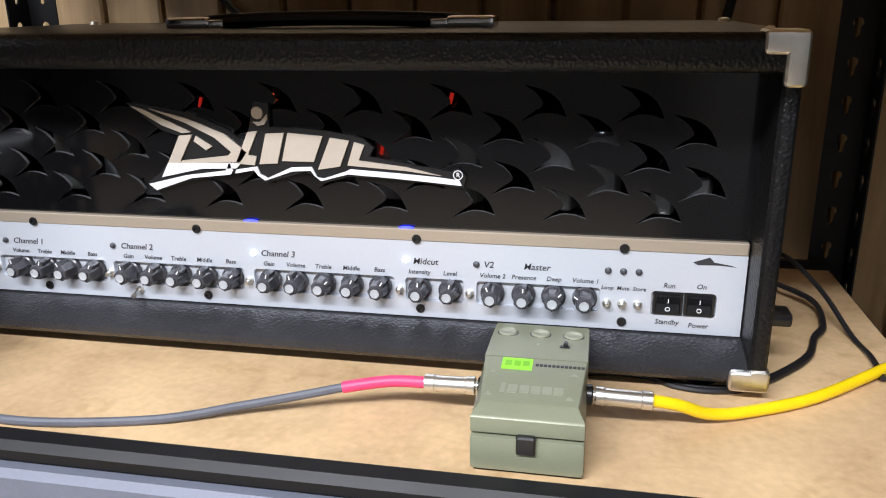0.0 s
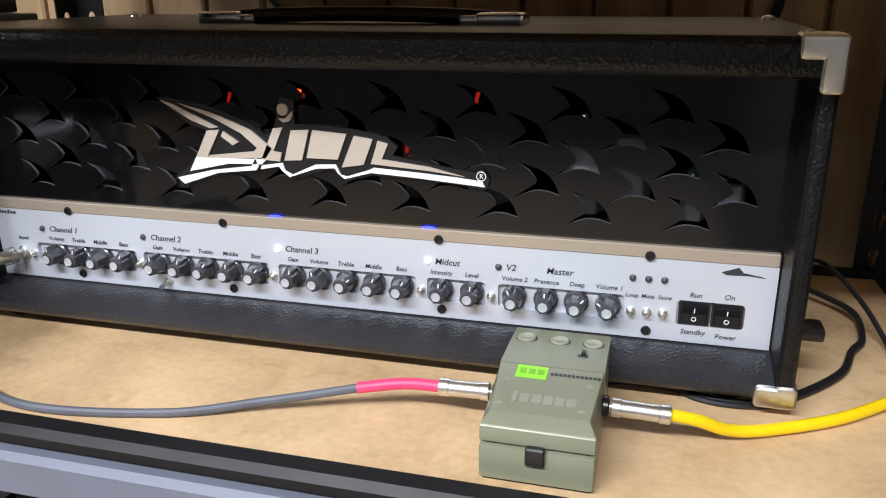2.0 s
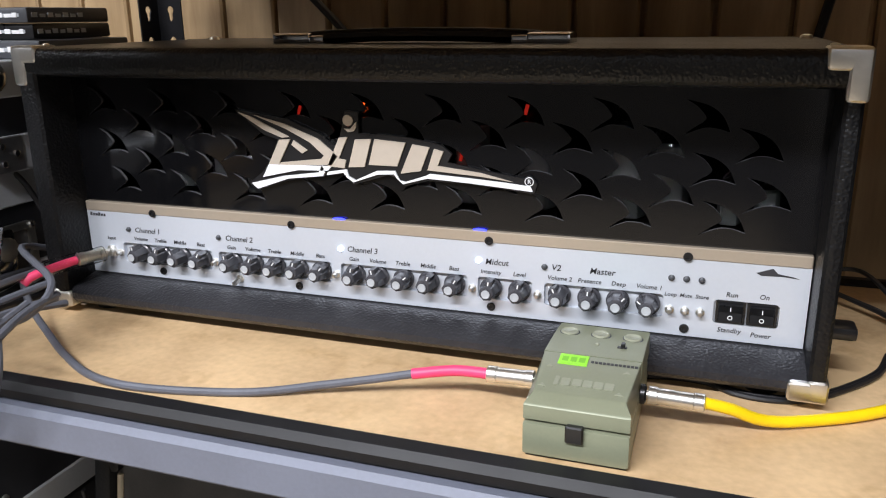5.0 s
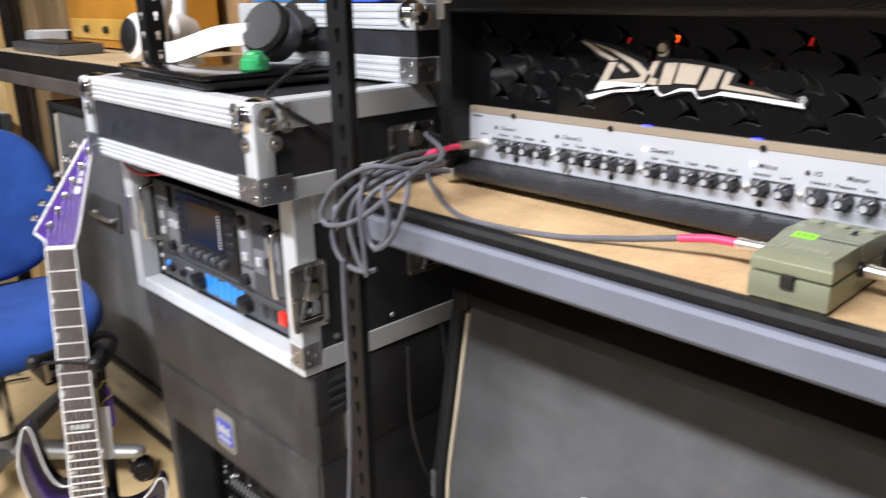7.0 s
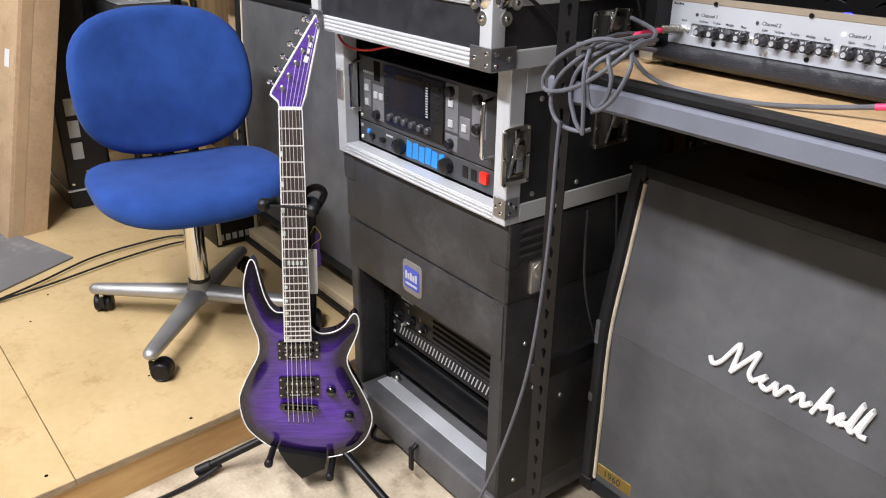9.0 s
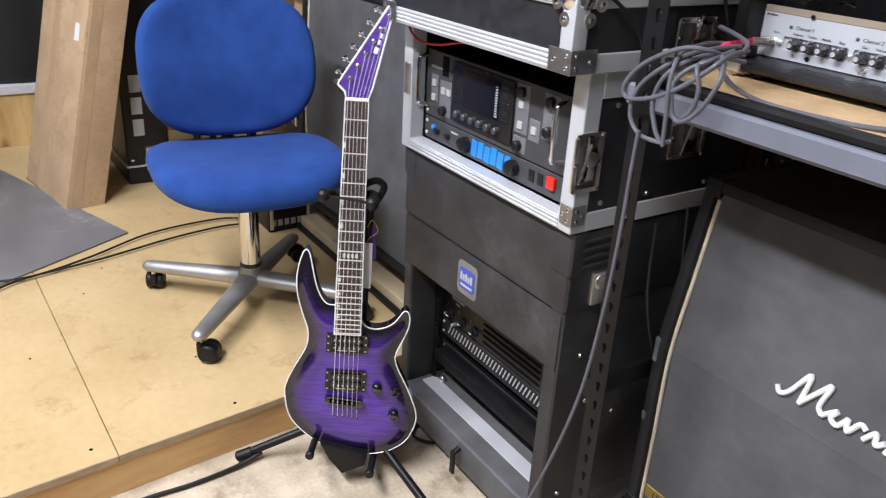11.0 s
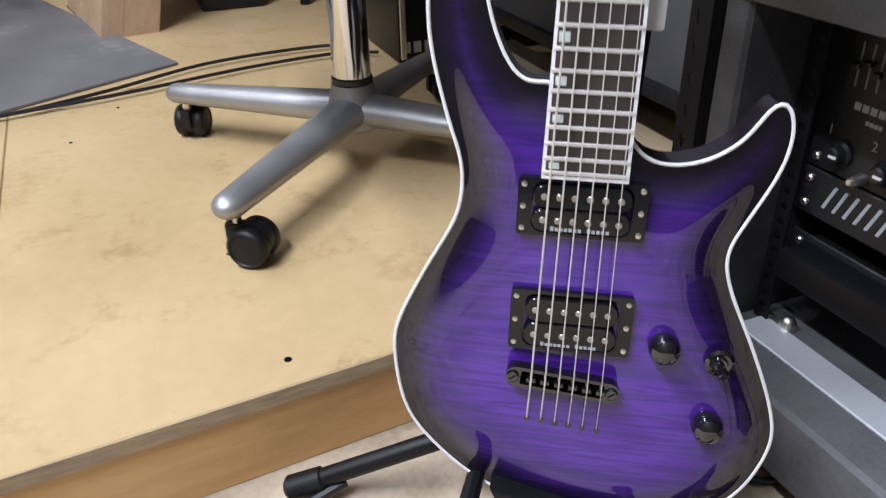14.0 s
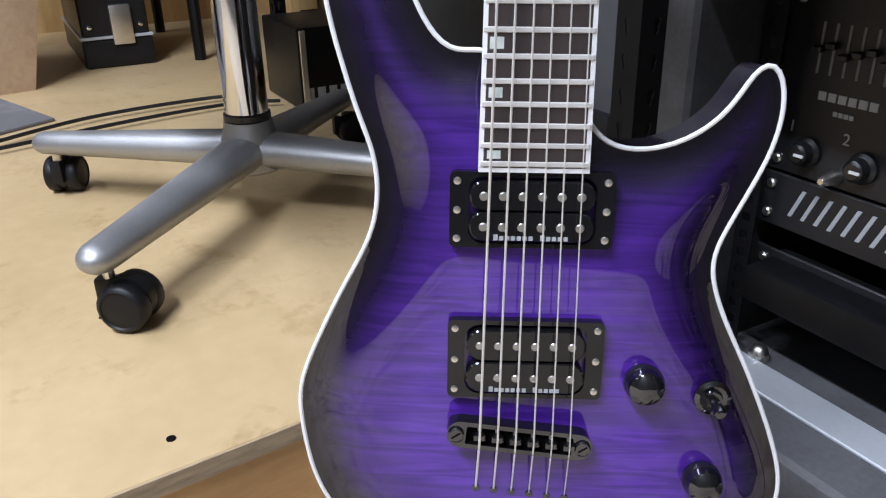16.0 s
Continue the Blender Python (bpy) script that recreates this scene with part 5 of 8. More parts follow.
butterfly(fc, FX1 + 0.0035, FY + 0.012, 0.842, 0.05, 0.03)
butterfly(fc, FX1 + 0.0005, 0.03, 0.86, 0.04, 0.045)
for y, z in ((-0.15, 0.93), (-0.16, 0.765), (-0.05, 0.765), (0.1, 0.765)):
    part("rivet", lathe([(0.005, 0), (0.0045, 0.002), (0.002, 0.003)], 10, m=Matrix.Translation((FX1 + 0.001, y, z)) @ Matrix.Rotation(math.pi / 2, 4, "Y")), M_STEEL, fc)
b = box(FX0 + 0.006, FX0 + 0.026, FY - 0.009, FY - 0.003, 0.835, 0.90, 0.002, 1)
part("front_latch", b, M_STEEL, fc, "steel latch plate")
GX0, GX1, GY = FX0 + 0.032, FX1 - 0.034, FY + 0.032
# power conditioner
u = rack_unit("power_conditioner", "black rack power conditioner with blue print", 0.744, 0.790, GY, 0.2, M_GREYPL, GX0, GX1)
for x in (-0.899, -0.742):
    part("knob", lathe([(0.016, 0), (0.016, 0.010), (0.0145, 0.016), (0.012, 0.017)], 20, m=at_front(x, GY, 0.767)), M_KNOB, u, "large black knob")
for k, (w, sl) in enumerate([(0.014, 0), (0.017, 0), (0.016, 0), (0.022, 0), (0.018, 0), (0.016, 0)]):
    x = -0.882 + k * 0.0215
    part("print_block", prism([(x, 0.7515), (x + 0.0185, 0.7495 + 0.003 * (k % 2)), (x + 0.0205, 0.783 + 0.003 * (k % 2)), (x + 0.003, 0.786 - 0.002 * (k % 3))], 0, 0.0008, at_front(0, GY, 0)), M_BLUEPR, u)
part("red_switch", box(-0.642, -0.622, GY - 0.008, GY, 0.762, 0.79 - 0.006, 0.002, 2), M_REDSW, u, "red rocker switch")
for x in (-0.69, -0.665):
    part("outlet", box(x - 0.008, x + 0.008, GY - 0.002, GY, 0.757, 0.78, 0.001, 1), M_KNOB, u)
part("blue_button", lathe([(0.006, 0), (0.006, 0.004), (0.004, 0.006)], 12, m=at_front(-1.02, GY, 0.772)), M_BLUEPR, u)
for x in (-1.005, -0.965):
    part("small_knob", lathe([(0.007, 0), (0.007, 0.008), (0.005, 0.009)], 14, m=at_front(x, GY, 0.765)), M_KNOB, u)
b = B()
for k in range(5):
    box(-0.955 + k * 0.005, -0.951 + k * 0.005, GY - 0.0006, GY + 0.0004, 0.776, 0.780, bm=b)
part("small_print", b, M_LGREY, u)
# digital mixer
u = rack_unit("digital_mixer", "grey rack digital mixer with dark screen and knobs", 0.7925, 0.930, GY, 0.2, M_MIXPL, GX0, GX1)
M_SUBPL = mat("mid_grey_control_strip", (0.15, 0.155, 0.17), 0.45, 0.05, 0.1, 15, 300, 0.05)
for x0, x1, z0, z1 in ((-1.037, -1.012, 0.826, 0.882), (-1.004, -0.962, 0.803, 0.876), (-0.752, -0.715, 0.835, 0.924), (-0.752, -0.715, 0.799, 0.829), (-0.71, -0.68, 0.83, 0.87), (-0.675, -0.635, 0.842, 0.924)):
    part("control_strip", box(x0, x1, GY - 0.0012, GY + 0.001, z0, z1, 0.0006, 1), M_SUBPL, u)
part("screen_bezel", box(-0.955, -0.755, GY - 0.006, GY, 0.806, 0.924, 0.003, 2), M_KNOB, u)
part("screen", box(-0.912, -0.795, GY - 0.0075, GY - 0.006, 0.843, 0.914), M_SCREEN, u, "dark glossy display")
b = B()
for k in range(12):
    box(-0.806, -0.799, GY - 0.0081, GY - 0.0074, 0.848 + 0.005 * k, 0.8505 + 0.005 * k, bm=b)
part("screen_scale", b, M_LGREY, u)
KN = finish(lathe([(0.0075, 0), (0.007, 0.009), (0.0055, 0.0105)], 16), "encoder_knob", M_GREYPL)
for k in range(6):
    o = new("encoder_knob", KN)
    o.parent = u
    o.matrix_basis = at_front(-0.925 + 0.026 * k, GY - 0.006, 0.824)
KD = finish(lathe([(0.010, 0), (0.0095, 0.011), (0.0075, 0.0125)], 16), "dial", M_KNOB)
for x, z in ((-0.985, 0.815), (-0.735, 0.91), (-0.735, 0.812), (-0.655, 0.91), (-0.655, 0.858)):
    o = new("dial", KD)
    o.parent = u
    o.matrix_basis = at_front(x, GY, z)
SQ = finish(box(-0.007, 0.007, -0.007, 0.007, 0, 0.004, 0.001, 1), "square_button", M_LGREY)
for x, z in ((-1.025, 0.865), (-0.99, 0.855), (-0.97, 0.855), (-1.025, 0.835), (-0.735, 0.888), (-0.735, 0.85), (-0.695, 0.85), (-0.945 + 0.18, 0.9), (-0.945 + 0.18, 0.87)):
    o = new("square_button", SQ)
    o.parent = u
    o.matrix_basis = at_front(x, GY, z)
part("meter_slot", box(-0.998, -0.976, GY - 0.001, GY, 0.885, 0.925), M_DARK, u)
for k in range(5):
    part("side_key", box(-0.95, -0.936, GY - 0.008, GY - 0.006, 0.842 + 0.016 * k, 0.849 + 0.016 * k, 0.001, 1), M_KNOB, u)
    part("side_key", box(-0.785, -0.765, GY - 0.008, GY - 0.006, 0.842 + 0.016 * k, 0.849 + 0.016 * k, 0.001, 1), M_KNOB, u)
for x in (-1.048, -0.615):
    part("handle", tube([(x, GY, 0.815), (x, GY - 0.02, 0.818), (x, GY - 0.026, 0.83), (x, GY - 0.026, 0.905), (x, GY - 0.02, 0.916), (x, GY, 0.92)], 0.0045, 10, 5), M_CHROME, u, "bright steel rack handle")
b = B()
for k in range(6):
    box(-1.04 + k * 0.007, -1.035 + k * 0.007, GY - 0.0006, GY + 0.0004, 0.895, 0.9, bm=b)
part("small_print", b, M_LGREY, u)
# red lead hanging in the opening
rl = thing("red_lead", "thin red cable drooping from the case opening", "cable")
part("cord", tube([(-1.06, FY - 0.012, 0.995), (-1.055, FY - 0.014, 0.968), (-1.02, FY - 0.010, 0.952), (-0.97, FY, 0.953), (-0.92, FY + 0.014, 0.965), (-0.88, FY + 0.05, 0.972)], 0.0025, 8, 8), M_RED, rl)

# ---- closed lid section on top ----
LX0, LX1, LY, LYB, LZ0, LZ1 = -1.088, -0.528, -0.272, 0.19, 0.9865, 1.118
lid = thing("case_lid", "black laminate case lid with ribbed aluminium trim", "flight case lid")
part("panel_box", box(LX0 + 0.004, LX1 - 0.004, LY + 0.004, LYB, LZ0 + 0.002, LZ1 - 0.002, 0.002, 1), M_LAMIN, lid)
for z0, z1 in ((LZ0, LZ0 + 0.030), (LZ1 - 0.036, LZ1 + 0.001)):
    part("front_strip", box(LX0, LX1, LY - 0.001, LY + 0.012, z0, z1, 0.0016, 1), M_ALU, lid)
    for k in range(4):
        part("rib", box(LX0 + 0.04, LX1 - 0.04, LY - 0.0028, LY, z0 + 0.004 + 0.0072 * k, z0 + 0.0082 + 0.0072 * k, 0.0008, 1), M_ALU, lid)
    part("side_strip", box(LX1 - 0.012, LX1 + 0.001, LY + 0.012, LYB, z0, z1, 0.0016, 1), M_ALU, lid)
    part("side_strip", box(LX0 - 0.001, LX0 + 0.012, LY + 0.012, LYB, z0, z1, 0.0016, 1), M_ALU, lid)
part("top_strip", box(LX0, LX1, LY, LY + 0.03, LZ1 - 0.002, LZ1 + 0.002, 0.001, 1), M_ALU, lid)
part("top_strip", box(LX1 - 0.035, LX1, LY + 0.03, LYB, LZ1 - 0.002, LZ1 + 0.002, 0.001, 1), M_ALU, lid)
for x, s in ((LX1, 1), (LX0, -1)):
    part("corner_strip", box(min(x + s * 0.001, x - s * 0.028), max(x + s * 0.001, x - s * 0.028), LY - 0.003, LY + 0.025, LZ0, LZ1, 0.003, 2), M_ALU, lid)
    corner_brace(lid, x + s * 0.002, LY - 0.003, LZ0 + 0.02, s, 0.05)
    b = B()
    bmesh.ops.create_uvsphere(b, u_segments=16, v_segments=10, radius=0.028)
    bmesh.ops.transform(b, matrix=Matrix.Translation((x - s * 0.021, LY + 0.018, LZ1 - 0.021)), verts=b.verts)
    o = part("ball_corner", b, M_CHROME, lid, "chrome ball corner")
    for dx, dz in ((0.05, -0.03), (0.03, -0.052), (0.052, -0.012)):
        part("ear", lathe([(0.011, 0), (0.011, 0.0018), (0.009, 0.002)], 12, m=at_front(x - s * (dx - 0.008), LY - 0.002, LZ1 + dz)), M_STEEL, o)
        part("rivet", lathe([(0.0045, 0), (0.004, 0.002), (0.002, 0.003)], 10, m=at_front(x - s * (dx - 0.008), LY - 0.004, LZ1 + dz)), M_CHROME, o)
        part("ear", lathe([(0.011, 0), (0.011, 0.0018), (0.009, 0.002)], 12, m=Matrix.Translation((x + s * 0.001, LY + dx - 0.005, LZ1 + dz)) @ Matrix.Rotation(s * math.pi / 2, 4, "Y")), M_STEEL, o)
        part("rivet", lathe([(0.0045, 0), (0.004, 0.002), (0.002, 0.003)], 10, m=Matrix.Translation((x + s * 0.003, LY + dx - 0.005, LZ1 + dz)) @ Matrix.Rotation(s * math.pi / 2, 4, "Y")), M_CHROME, o)
butterfly(lid, LX1 + 0.002, -0.012, LZ0 + 0.048, 0.03, 0.045)

# things on the lid
M_GLOSSLID = mat("glossy_black_lid", (0.008, 0.008, 0.009), 0.14, 0, 0.1, 12, 200, 0, rvar=0.06)
lap = thing("laptop", "closed black laptop lying on the case lid", "laptop", Matrix.Translation((-0.832, -0.112, LZ1 + 0.002)) @ Matrix.Rotation(radians(-4), 4, "Z"))
part("base", box(-0.165, 0.165, -0.135, 0.11, 0.002, 0.013, 0.004, 2), M_KNOB, lap)
part("screen_lid", box(-0.165, 0.165, -0.137, 0.11, 0.0145, 0.0225, 0.003, 2), M_GLOSSLID, lap)
part("front_ports", box(-0.08, 0.08, -0.1362, -0.1345, 0.005, 0.010), M_DARK, lap)
for x in (-0.14, 0.14):
    part("rubber_foot", box(x - 0.012, x + 0.012, -0.12, -0.105, 0, 0.003, 0.001, 1), M_RUBBER, lap)
    part("rubber_foot", box(x - 0.012, x + 0.012, 0.08, 0.095, 0, 0.003, 0.001, 1), M_RUBBER, lap)
# headphones
hp = thing("headphones", "dark grey headphones with white headband on the laptop", "headphones", Matrix.Translation((-0.785, -0.070, LZ1 + 0.025)))
for x, y, z, tx in ((0.035, -0.02, 0.046, 60), (-0.01, 0.07, 0.05, 40)):
    m = Matrix.Translation((x, y, z)) @ Euler((radians(tx), radians(25), 0)).to_matrix().to_4x4()
    part("ear_cup", lathe([(0.028, -0.02), (0.04, -0.016), (0.045, 0.0), (0.043, 0.012), (0.03, 0.018), (0.012, 0.019)], 24, m=m), M_GREYPL, hp)
    part("ear_pad", lathe([(0.026, 0.018), (0.040, 0.019), (0.044, 0.026), (0.038, 0.033), (0.026, 0.032)], 24, m=m), M_RUBBER, hp)
b = B()
path = spline([(0.015, -0.055, 0.044), (-0.02, -0.085, 0.040), (-0.065, -0.105, 0.027), (-0.105, -0.115, 0.017), (-0.14, -0.115, 0.0135)], 6)
prev = None
for p in path:
    cur = [b.verts.new(p + Vector((0, s * 0.004, w))) for s, w in ((-1, 0.020), (1, 0.020), (1, -0.013), (-1, -0.013))]
    if prev:
        for k in range(4):
            b.faces.new((prev[k], prev[(k + 1) % 4], cur[(k + 1) % 4], cur[k]))
    prev = cur
bmesh.ops.holes_fill(b, edges=[e for e in b.edges if e.is_boundary])
part("headband", b, M_WHITE, hp, "white padded headband")
gt = B()
lathe([(0.024, 0), (0.027, 0.004), (0.026, 0.02), (0.018, 0.028), (0.016, 0.034), (0.006, 0.036)], 20, gt)
box(-0.012, 0.022, -0.022, -0.008, 0.012, 0.03, 0.004, 2, gt)
solo("green_pedestal", gt, M_GREEN, "small bright green plastic stand on the laptop", "gadget", Matrix.Translation((-0.688, -0.168, LZ1 + 0.0245)) @ Matrix.Rotation(0.5, 4, "Z") @ Matrix.Scale(0.8, 4))
for pts, lab in (([(-0.72, -0.06, 0.03), (-0.64, -0.1, 0.034), (-0.6, -0.16, 0.03), (-0.58, -0.22, 0.004), (-0.545, -0.24, 0.004), (-0.522, -0.23, -0.01), (-0.517, -0.16, -0.06), (-0.52, -0.12, -0.13), (-0.51, -0.1, -0.2)], "thin black cable running over the case edge"),
                 ([(-0.75, 0.02, 0.032), (-0.65, 0.01, 0.034), (-0.58, 0.0, 0.006), (-0.54, 0.02, 0.004), (-0.518, 0.03, -0.02), (-0.51, 0.06, -0.1)], "thin black cable behind the headphones")):
    cb = thing("cable", lab, "cable")
    part("cord", tube([(x, y, LZ1 + z) for x, y, z in pts], 0.0032, 8, 6), M_BLACKC, cb)
# second, smaller case at the back of the lid
sc = thing("small_flight_case", "small black flight case with wide aluminium bands", "flight case")
part("body", box(-0.985, -0.515, -0.008, 0.26, LZ1 + 0.003, 1.232, 0.002, 1), M_LAMIN, sc)
for z0, z1 in ((LZ1 + 0.0025, LZ1 + 0.04), (1.196, 1.233)):
    part("band", box(-0.987, -0.513, -0.012, 0.0, z0, z1, 0.0015, 1), M_ALU, sc)
    for k in range(3):
        part("rib", box(-0.95, -0.55, -0.0135, -0.011, z0 + 0.006 + 0.010 * k, z0 + 0.011 + 0.010 * k, 0.0006, 1), M_ALU, sc)
    part("side_band", box(-0.525, -0.511, 0.0, 0.26, z0, z1, 0.0015, 1), M_ALU, sc)
b = B()
bmesh.ops.create_uvsphere(b, u_segments=16, v_segments=10, radius=0.025)
bmesh.ops.transform(b, matrix=Matrix.Translation((-0.531, 0.005, 1.217)), verts=b.verts)
part("ball_corner", b, M_CHROME, sc, "chrome ball corner")
corner_brace(sc, -0.511, -0.012, LZ1 + 0.022, 1, 0.035)
# boxes on the small case
for x0, x1, y0, y1, z0, z1, mt, lab in ((-0.99, -0.72, 0.02, 0.22, 1.235, 1.262, M_BLUEPR, "flat bright blue plastic box on the small case"), (-0.705, -0.6, -0.005, 0.12, 1.235, 1.262, mat("blue_clear_box", (0.05, 0.12, 0.75), 0.2), "small glossy blue plastic box"),
                                      (-0.62, -0.475, 0.03, 0.16, 1.2335, 1.252, M_GREYPL, "flat dark grey device on the small case"), (-0.62, -0.49, 0.04, 0.15, 1.2525, 1.268, M_KNOB, "flat black device stacked on another"), (-0.63, -0.49, 0.035, 0.15, 1.2685, 1.284, M_GREYPL, "dark flat device with pale lettering bars")):
    t = thing("flat_box", lab, "box")
    part("shell", box(x0, x1, y0, y1, z0, z1, 0.003, 2), mt, t)
    for j in range(7):
        w = (x1 - x0) * (0.05 + 0.02 * (j % 3))
        xa = x0 + (x1 - x0) * (0.42 + 0.075 * j)
        part("print_bar", box(xa, xa + w * 0.8, y0 - 0.0011, y0 - 0.0005, z0 + (z1 - z0) * 0.36, z0 + (z1 - z0) * (0.66 - 0.08 * (j % 2))), M_WHITE, t)
        ya = y0 + (y1 - y0) * (0.05 + 0.09 * j)
        part("print_bar", box(x1 + 0.0003, x1 + 0.0009, ya, ya + (y1 - y0) * 0.06, z0 + (z1 - z0) * 0.36, z0 + (z1 - z0) * (0.66 - 0.08 * (j % 2))), M_LGREY, t)
    part("edge_line", box(x0 + 0.01, x1 - 0.01, y0 - 0.0006, y0 + 0.001, z0 + (z1 - z0) * 0.4, z0 + (z1 - z0) * 0.6), M_LGREY if mt is not M_BLUEPR else M_WHITE, t)
# coiled instrument cable hung on the post
cc = thing("coiled_cable", "loose coil of grey instrument cable hung over the post", "cable")
COIL = [  # loops slung over the post, each running back onto the shelf
    [(-0.462, 0.09, 0.998), (-0.461, 0.03, 1.03), (-0.452, -0.05, 1.062), (-0.348, -0.120, 1.059), (-0.340, -0.160, 1.043), (-0.343, -0.200, 1.054), (-0.373, -0.222, 1.053), (-0.428, -0.228, 1.023), (-0.456, -0.230, 0.990), (-0.451, -0.230, 0.971), (-0.413, -0.232, 0.977), (-0.368, -0.234, 0.997), (-0.332, -0.226, 1.025), (-0.314, -0.215, 1.045), (-0.327, -0.170, 1.052), (-0.344, -0.120, 1.049)],
    [(-0.372, -0.100, 1.050), (-0.383, -0.170, 1.045), (-0.394, -0.215, 1.029), (-0.434, -0.222, 0.991), (-0.444, -0.224, 0.950), (-0.421, -0.226, 0.925), (-0.380, -0.228, 0.923), (-0.364, -0.220, 0.928)],
    [(-0.356, -0.110, 1.041), (-0.363, -0.190, 1.043), (-0.386, -0.226, 1.017), (-0.400, -0.230, 0.978), (-0.389, -0.230, 0.942), (-0.378, -0.228, 0.925)],
    [(-0.323, -0.200, 1.051), (-0.301, -0.224, 1.026), (-0.320, -0.228, 0.984), (-0.345, -0.230, 0.961), (-0.361, -0.230, 0.965), (-0.367, -0.232, 0.989), (-0.366, -0.232, 1.011), (-0.354, -0.224, 1.029), (-0.336, -0.205, 1.043), (-0.345, -0.150, 1.051)],
    [(-0.367, -0.090, 1.028), (-0.371, -0.150, 1.037), (-0.341, -0.222, 1.035), (-0.328, -0.228, 1.007), (-0.337, -0.226, 0.976), (-0.363, -0.222, 0.953)],
    [(-0.431, -0.060, 1.042), (-0.419, -0.120, 1.046), (-0.408, -0.170, 1.041), (-0.379, -0.220, 1.037), (-0.371, -0.236, 1.006), (-0.367, -0.236, 0.961), (-0.368, -0.232, 0.921)],
]
for pts in COIL:
    part("cord", tube(pts, 0.0033, 8, 8), M_CABLE, cc)
part("cord", tube([(-0.415, -0.232, 0.93), (-0.418, -0.231, 0.87), (-0.425, -0.226, 0.75), (-0.434, -0.228, 0.6), (-0.45, -0.236, 0.45), (-0.49, -0.248, 0.28), (-0.535, -0.27, 0.12), (-0.565, -0.30, 0.006), (-0.605, -0.33, 0.005)], 0.0032, 8, 8), M_CABLE, cc)
pile = thing("black_cable_pile", "tangled black cables piled beside the amplifier", "cable")
for k in range(5):
    pts = [(-0.475 + 0.012 * math.sin(j * 1.7 + k), -0.13 + 0.055 * j - 0.02 * math.cos(k + j), SHELF + 0.012 + 0.006 * k + 0.006 * math.sin(j * 2.3 + k)) for j in range(5)]
    part("cord", tube(pts, 0.0042, 8, 5), M_BLACKC, pile)
for pts in ([(-0.505, -0.05, 0.72), (-0.49, -0.06, 0.6), (-0.48, -0.04, 0.5), (-0.475, 0.0, 0.42), (-0.48, 0.06, 0.36)], [(-0.5, 0.02, 0.74), (-0.5, 0.04, 0.6), (-0.49, 0.06, 0.5), (-0.48, 0.1, 0.4)]):
    cb = thing("cable", "thin black cable hanging behind the post", "cable")
    part("cord", tube(pts, 0.003, 8, 6), M_BLACKC, cb)

# ---- electric guitar on its stand ----
NE = Vector((-0.9548, -0.4203, 0.3675))
GU, GN = Vector((-0.1018, 0.0885, 0.9909)).normalized(), Vector((0.8517, -0.5068, 0.1328)).normalized()
GV = GU.cross(GN).normalized()
GN = GV.cross(GU).normalized()
G = Matrix(((GV.x, GU.x, GN.x, NE.x), (GV.y, GU.y, GN.y, NE.y), (GV.z, GU.z, GN.z, NE.z), (0, 0, 0, 1)))


def burst():
    """Purple flamed maple under gloss, darkening to a black edge, as it was sprayed."""
    m = bpy.data.materials.new("purple_flame_burst")
    m.use_nodes = True
    nt = m.node_tree
    b = nt.nodes["Principled BSDF"]
    tc = nt.nodes.new("ShaderNodeTexCoord")
    at = nt.nodes.new("ShaderNodeAttribute")
    at.attribute_name = "rim_distance"
    rp = nt.nodes.new("ShaderNodeValToRGB")
    e = rp.color_ramp.elements
    e[0].position, e[0].color = 0.07, (0.003, 0.002, 0.006, 1)
    e[1].position, e[1].color = 0.90, (0.085, 0.024, 0.33, 1)
    for q, c in ((0.22, (0.010, 0.004, 0.030, 1)), (0.48, (0.046, 0.012, 0.175, 1))):
        e.new(q).color = c
    nt.links.new(at.outputs["Fac"], rp.inputs[0])
    mp2 = nt.nodes.new("ShaderNodeMapping")
    mp2.inputs["Scale"].default_value = (7, 105, 1)
    nt.links.new(tc.outputs["Object"], mp2.inputs[0])
    nz = nt.nodes.new("ShaderNodeTexNoise")
    nz.inputs["Scale"].default_value, nz.inputs["Detail"].default_value, nz.inputs["Distortion"].default_value = 1.6, 3, 1.2
    nt.links.new(mp2.outputs[0], nz.inputs["Vector"])
    r2 = nt.nodes.new("ShaderNodeValToRGB")
    r2.color_ramp.elements[0].position, r2.color_ramp.elements[0].color = 0.38, (0.68, 0.64, 0.72, 1)
    r2.color_ramp.elements[1].position, r2.color_ramp.elements[1].color = 0.66, (1.2, 1.15, 1.15, 1)
    nt.links.new(nz.outputs[0], r2.inputs[0])
    mul = nt.nodes.new("ShaderNodeMix")
    mul.data_type, mul.blend_type = "RGBA", "MULTIPLY"
    mul.inputs[0].default_value = 1.0
    nt.links.new(rp.outputs[0], mul.inputs[6])
    nt.links.new(r2.outputs[0], mul.inputs[7])
    nt.links.new(mul.outputs[2], b.inputs["Base Color"])
    b.inputs["Roughness"].default_value = 0.4
    b.inputs["Specular IOR Level"].default_value = 0.1
    b.inputs["Coat Weight"].default_value = 1.0
    b.inputs["Coat Roughness"].default_value = 0.015
    b.inputs["Coat IOR"].default_value = 1.65
    return m


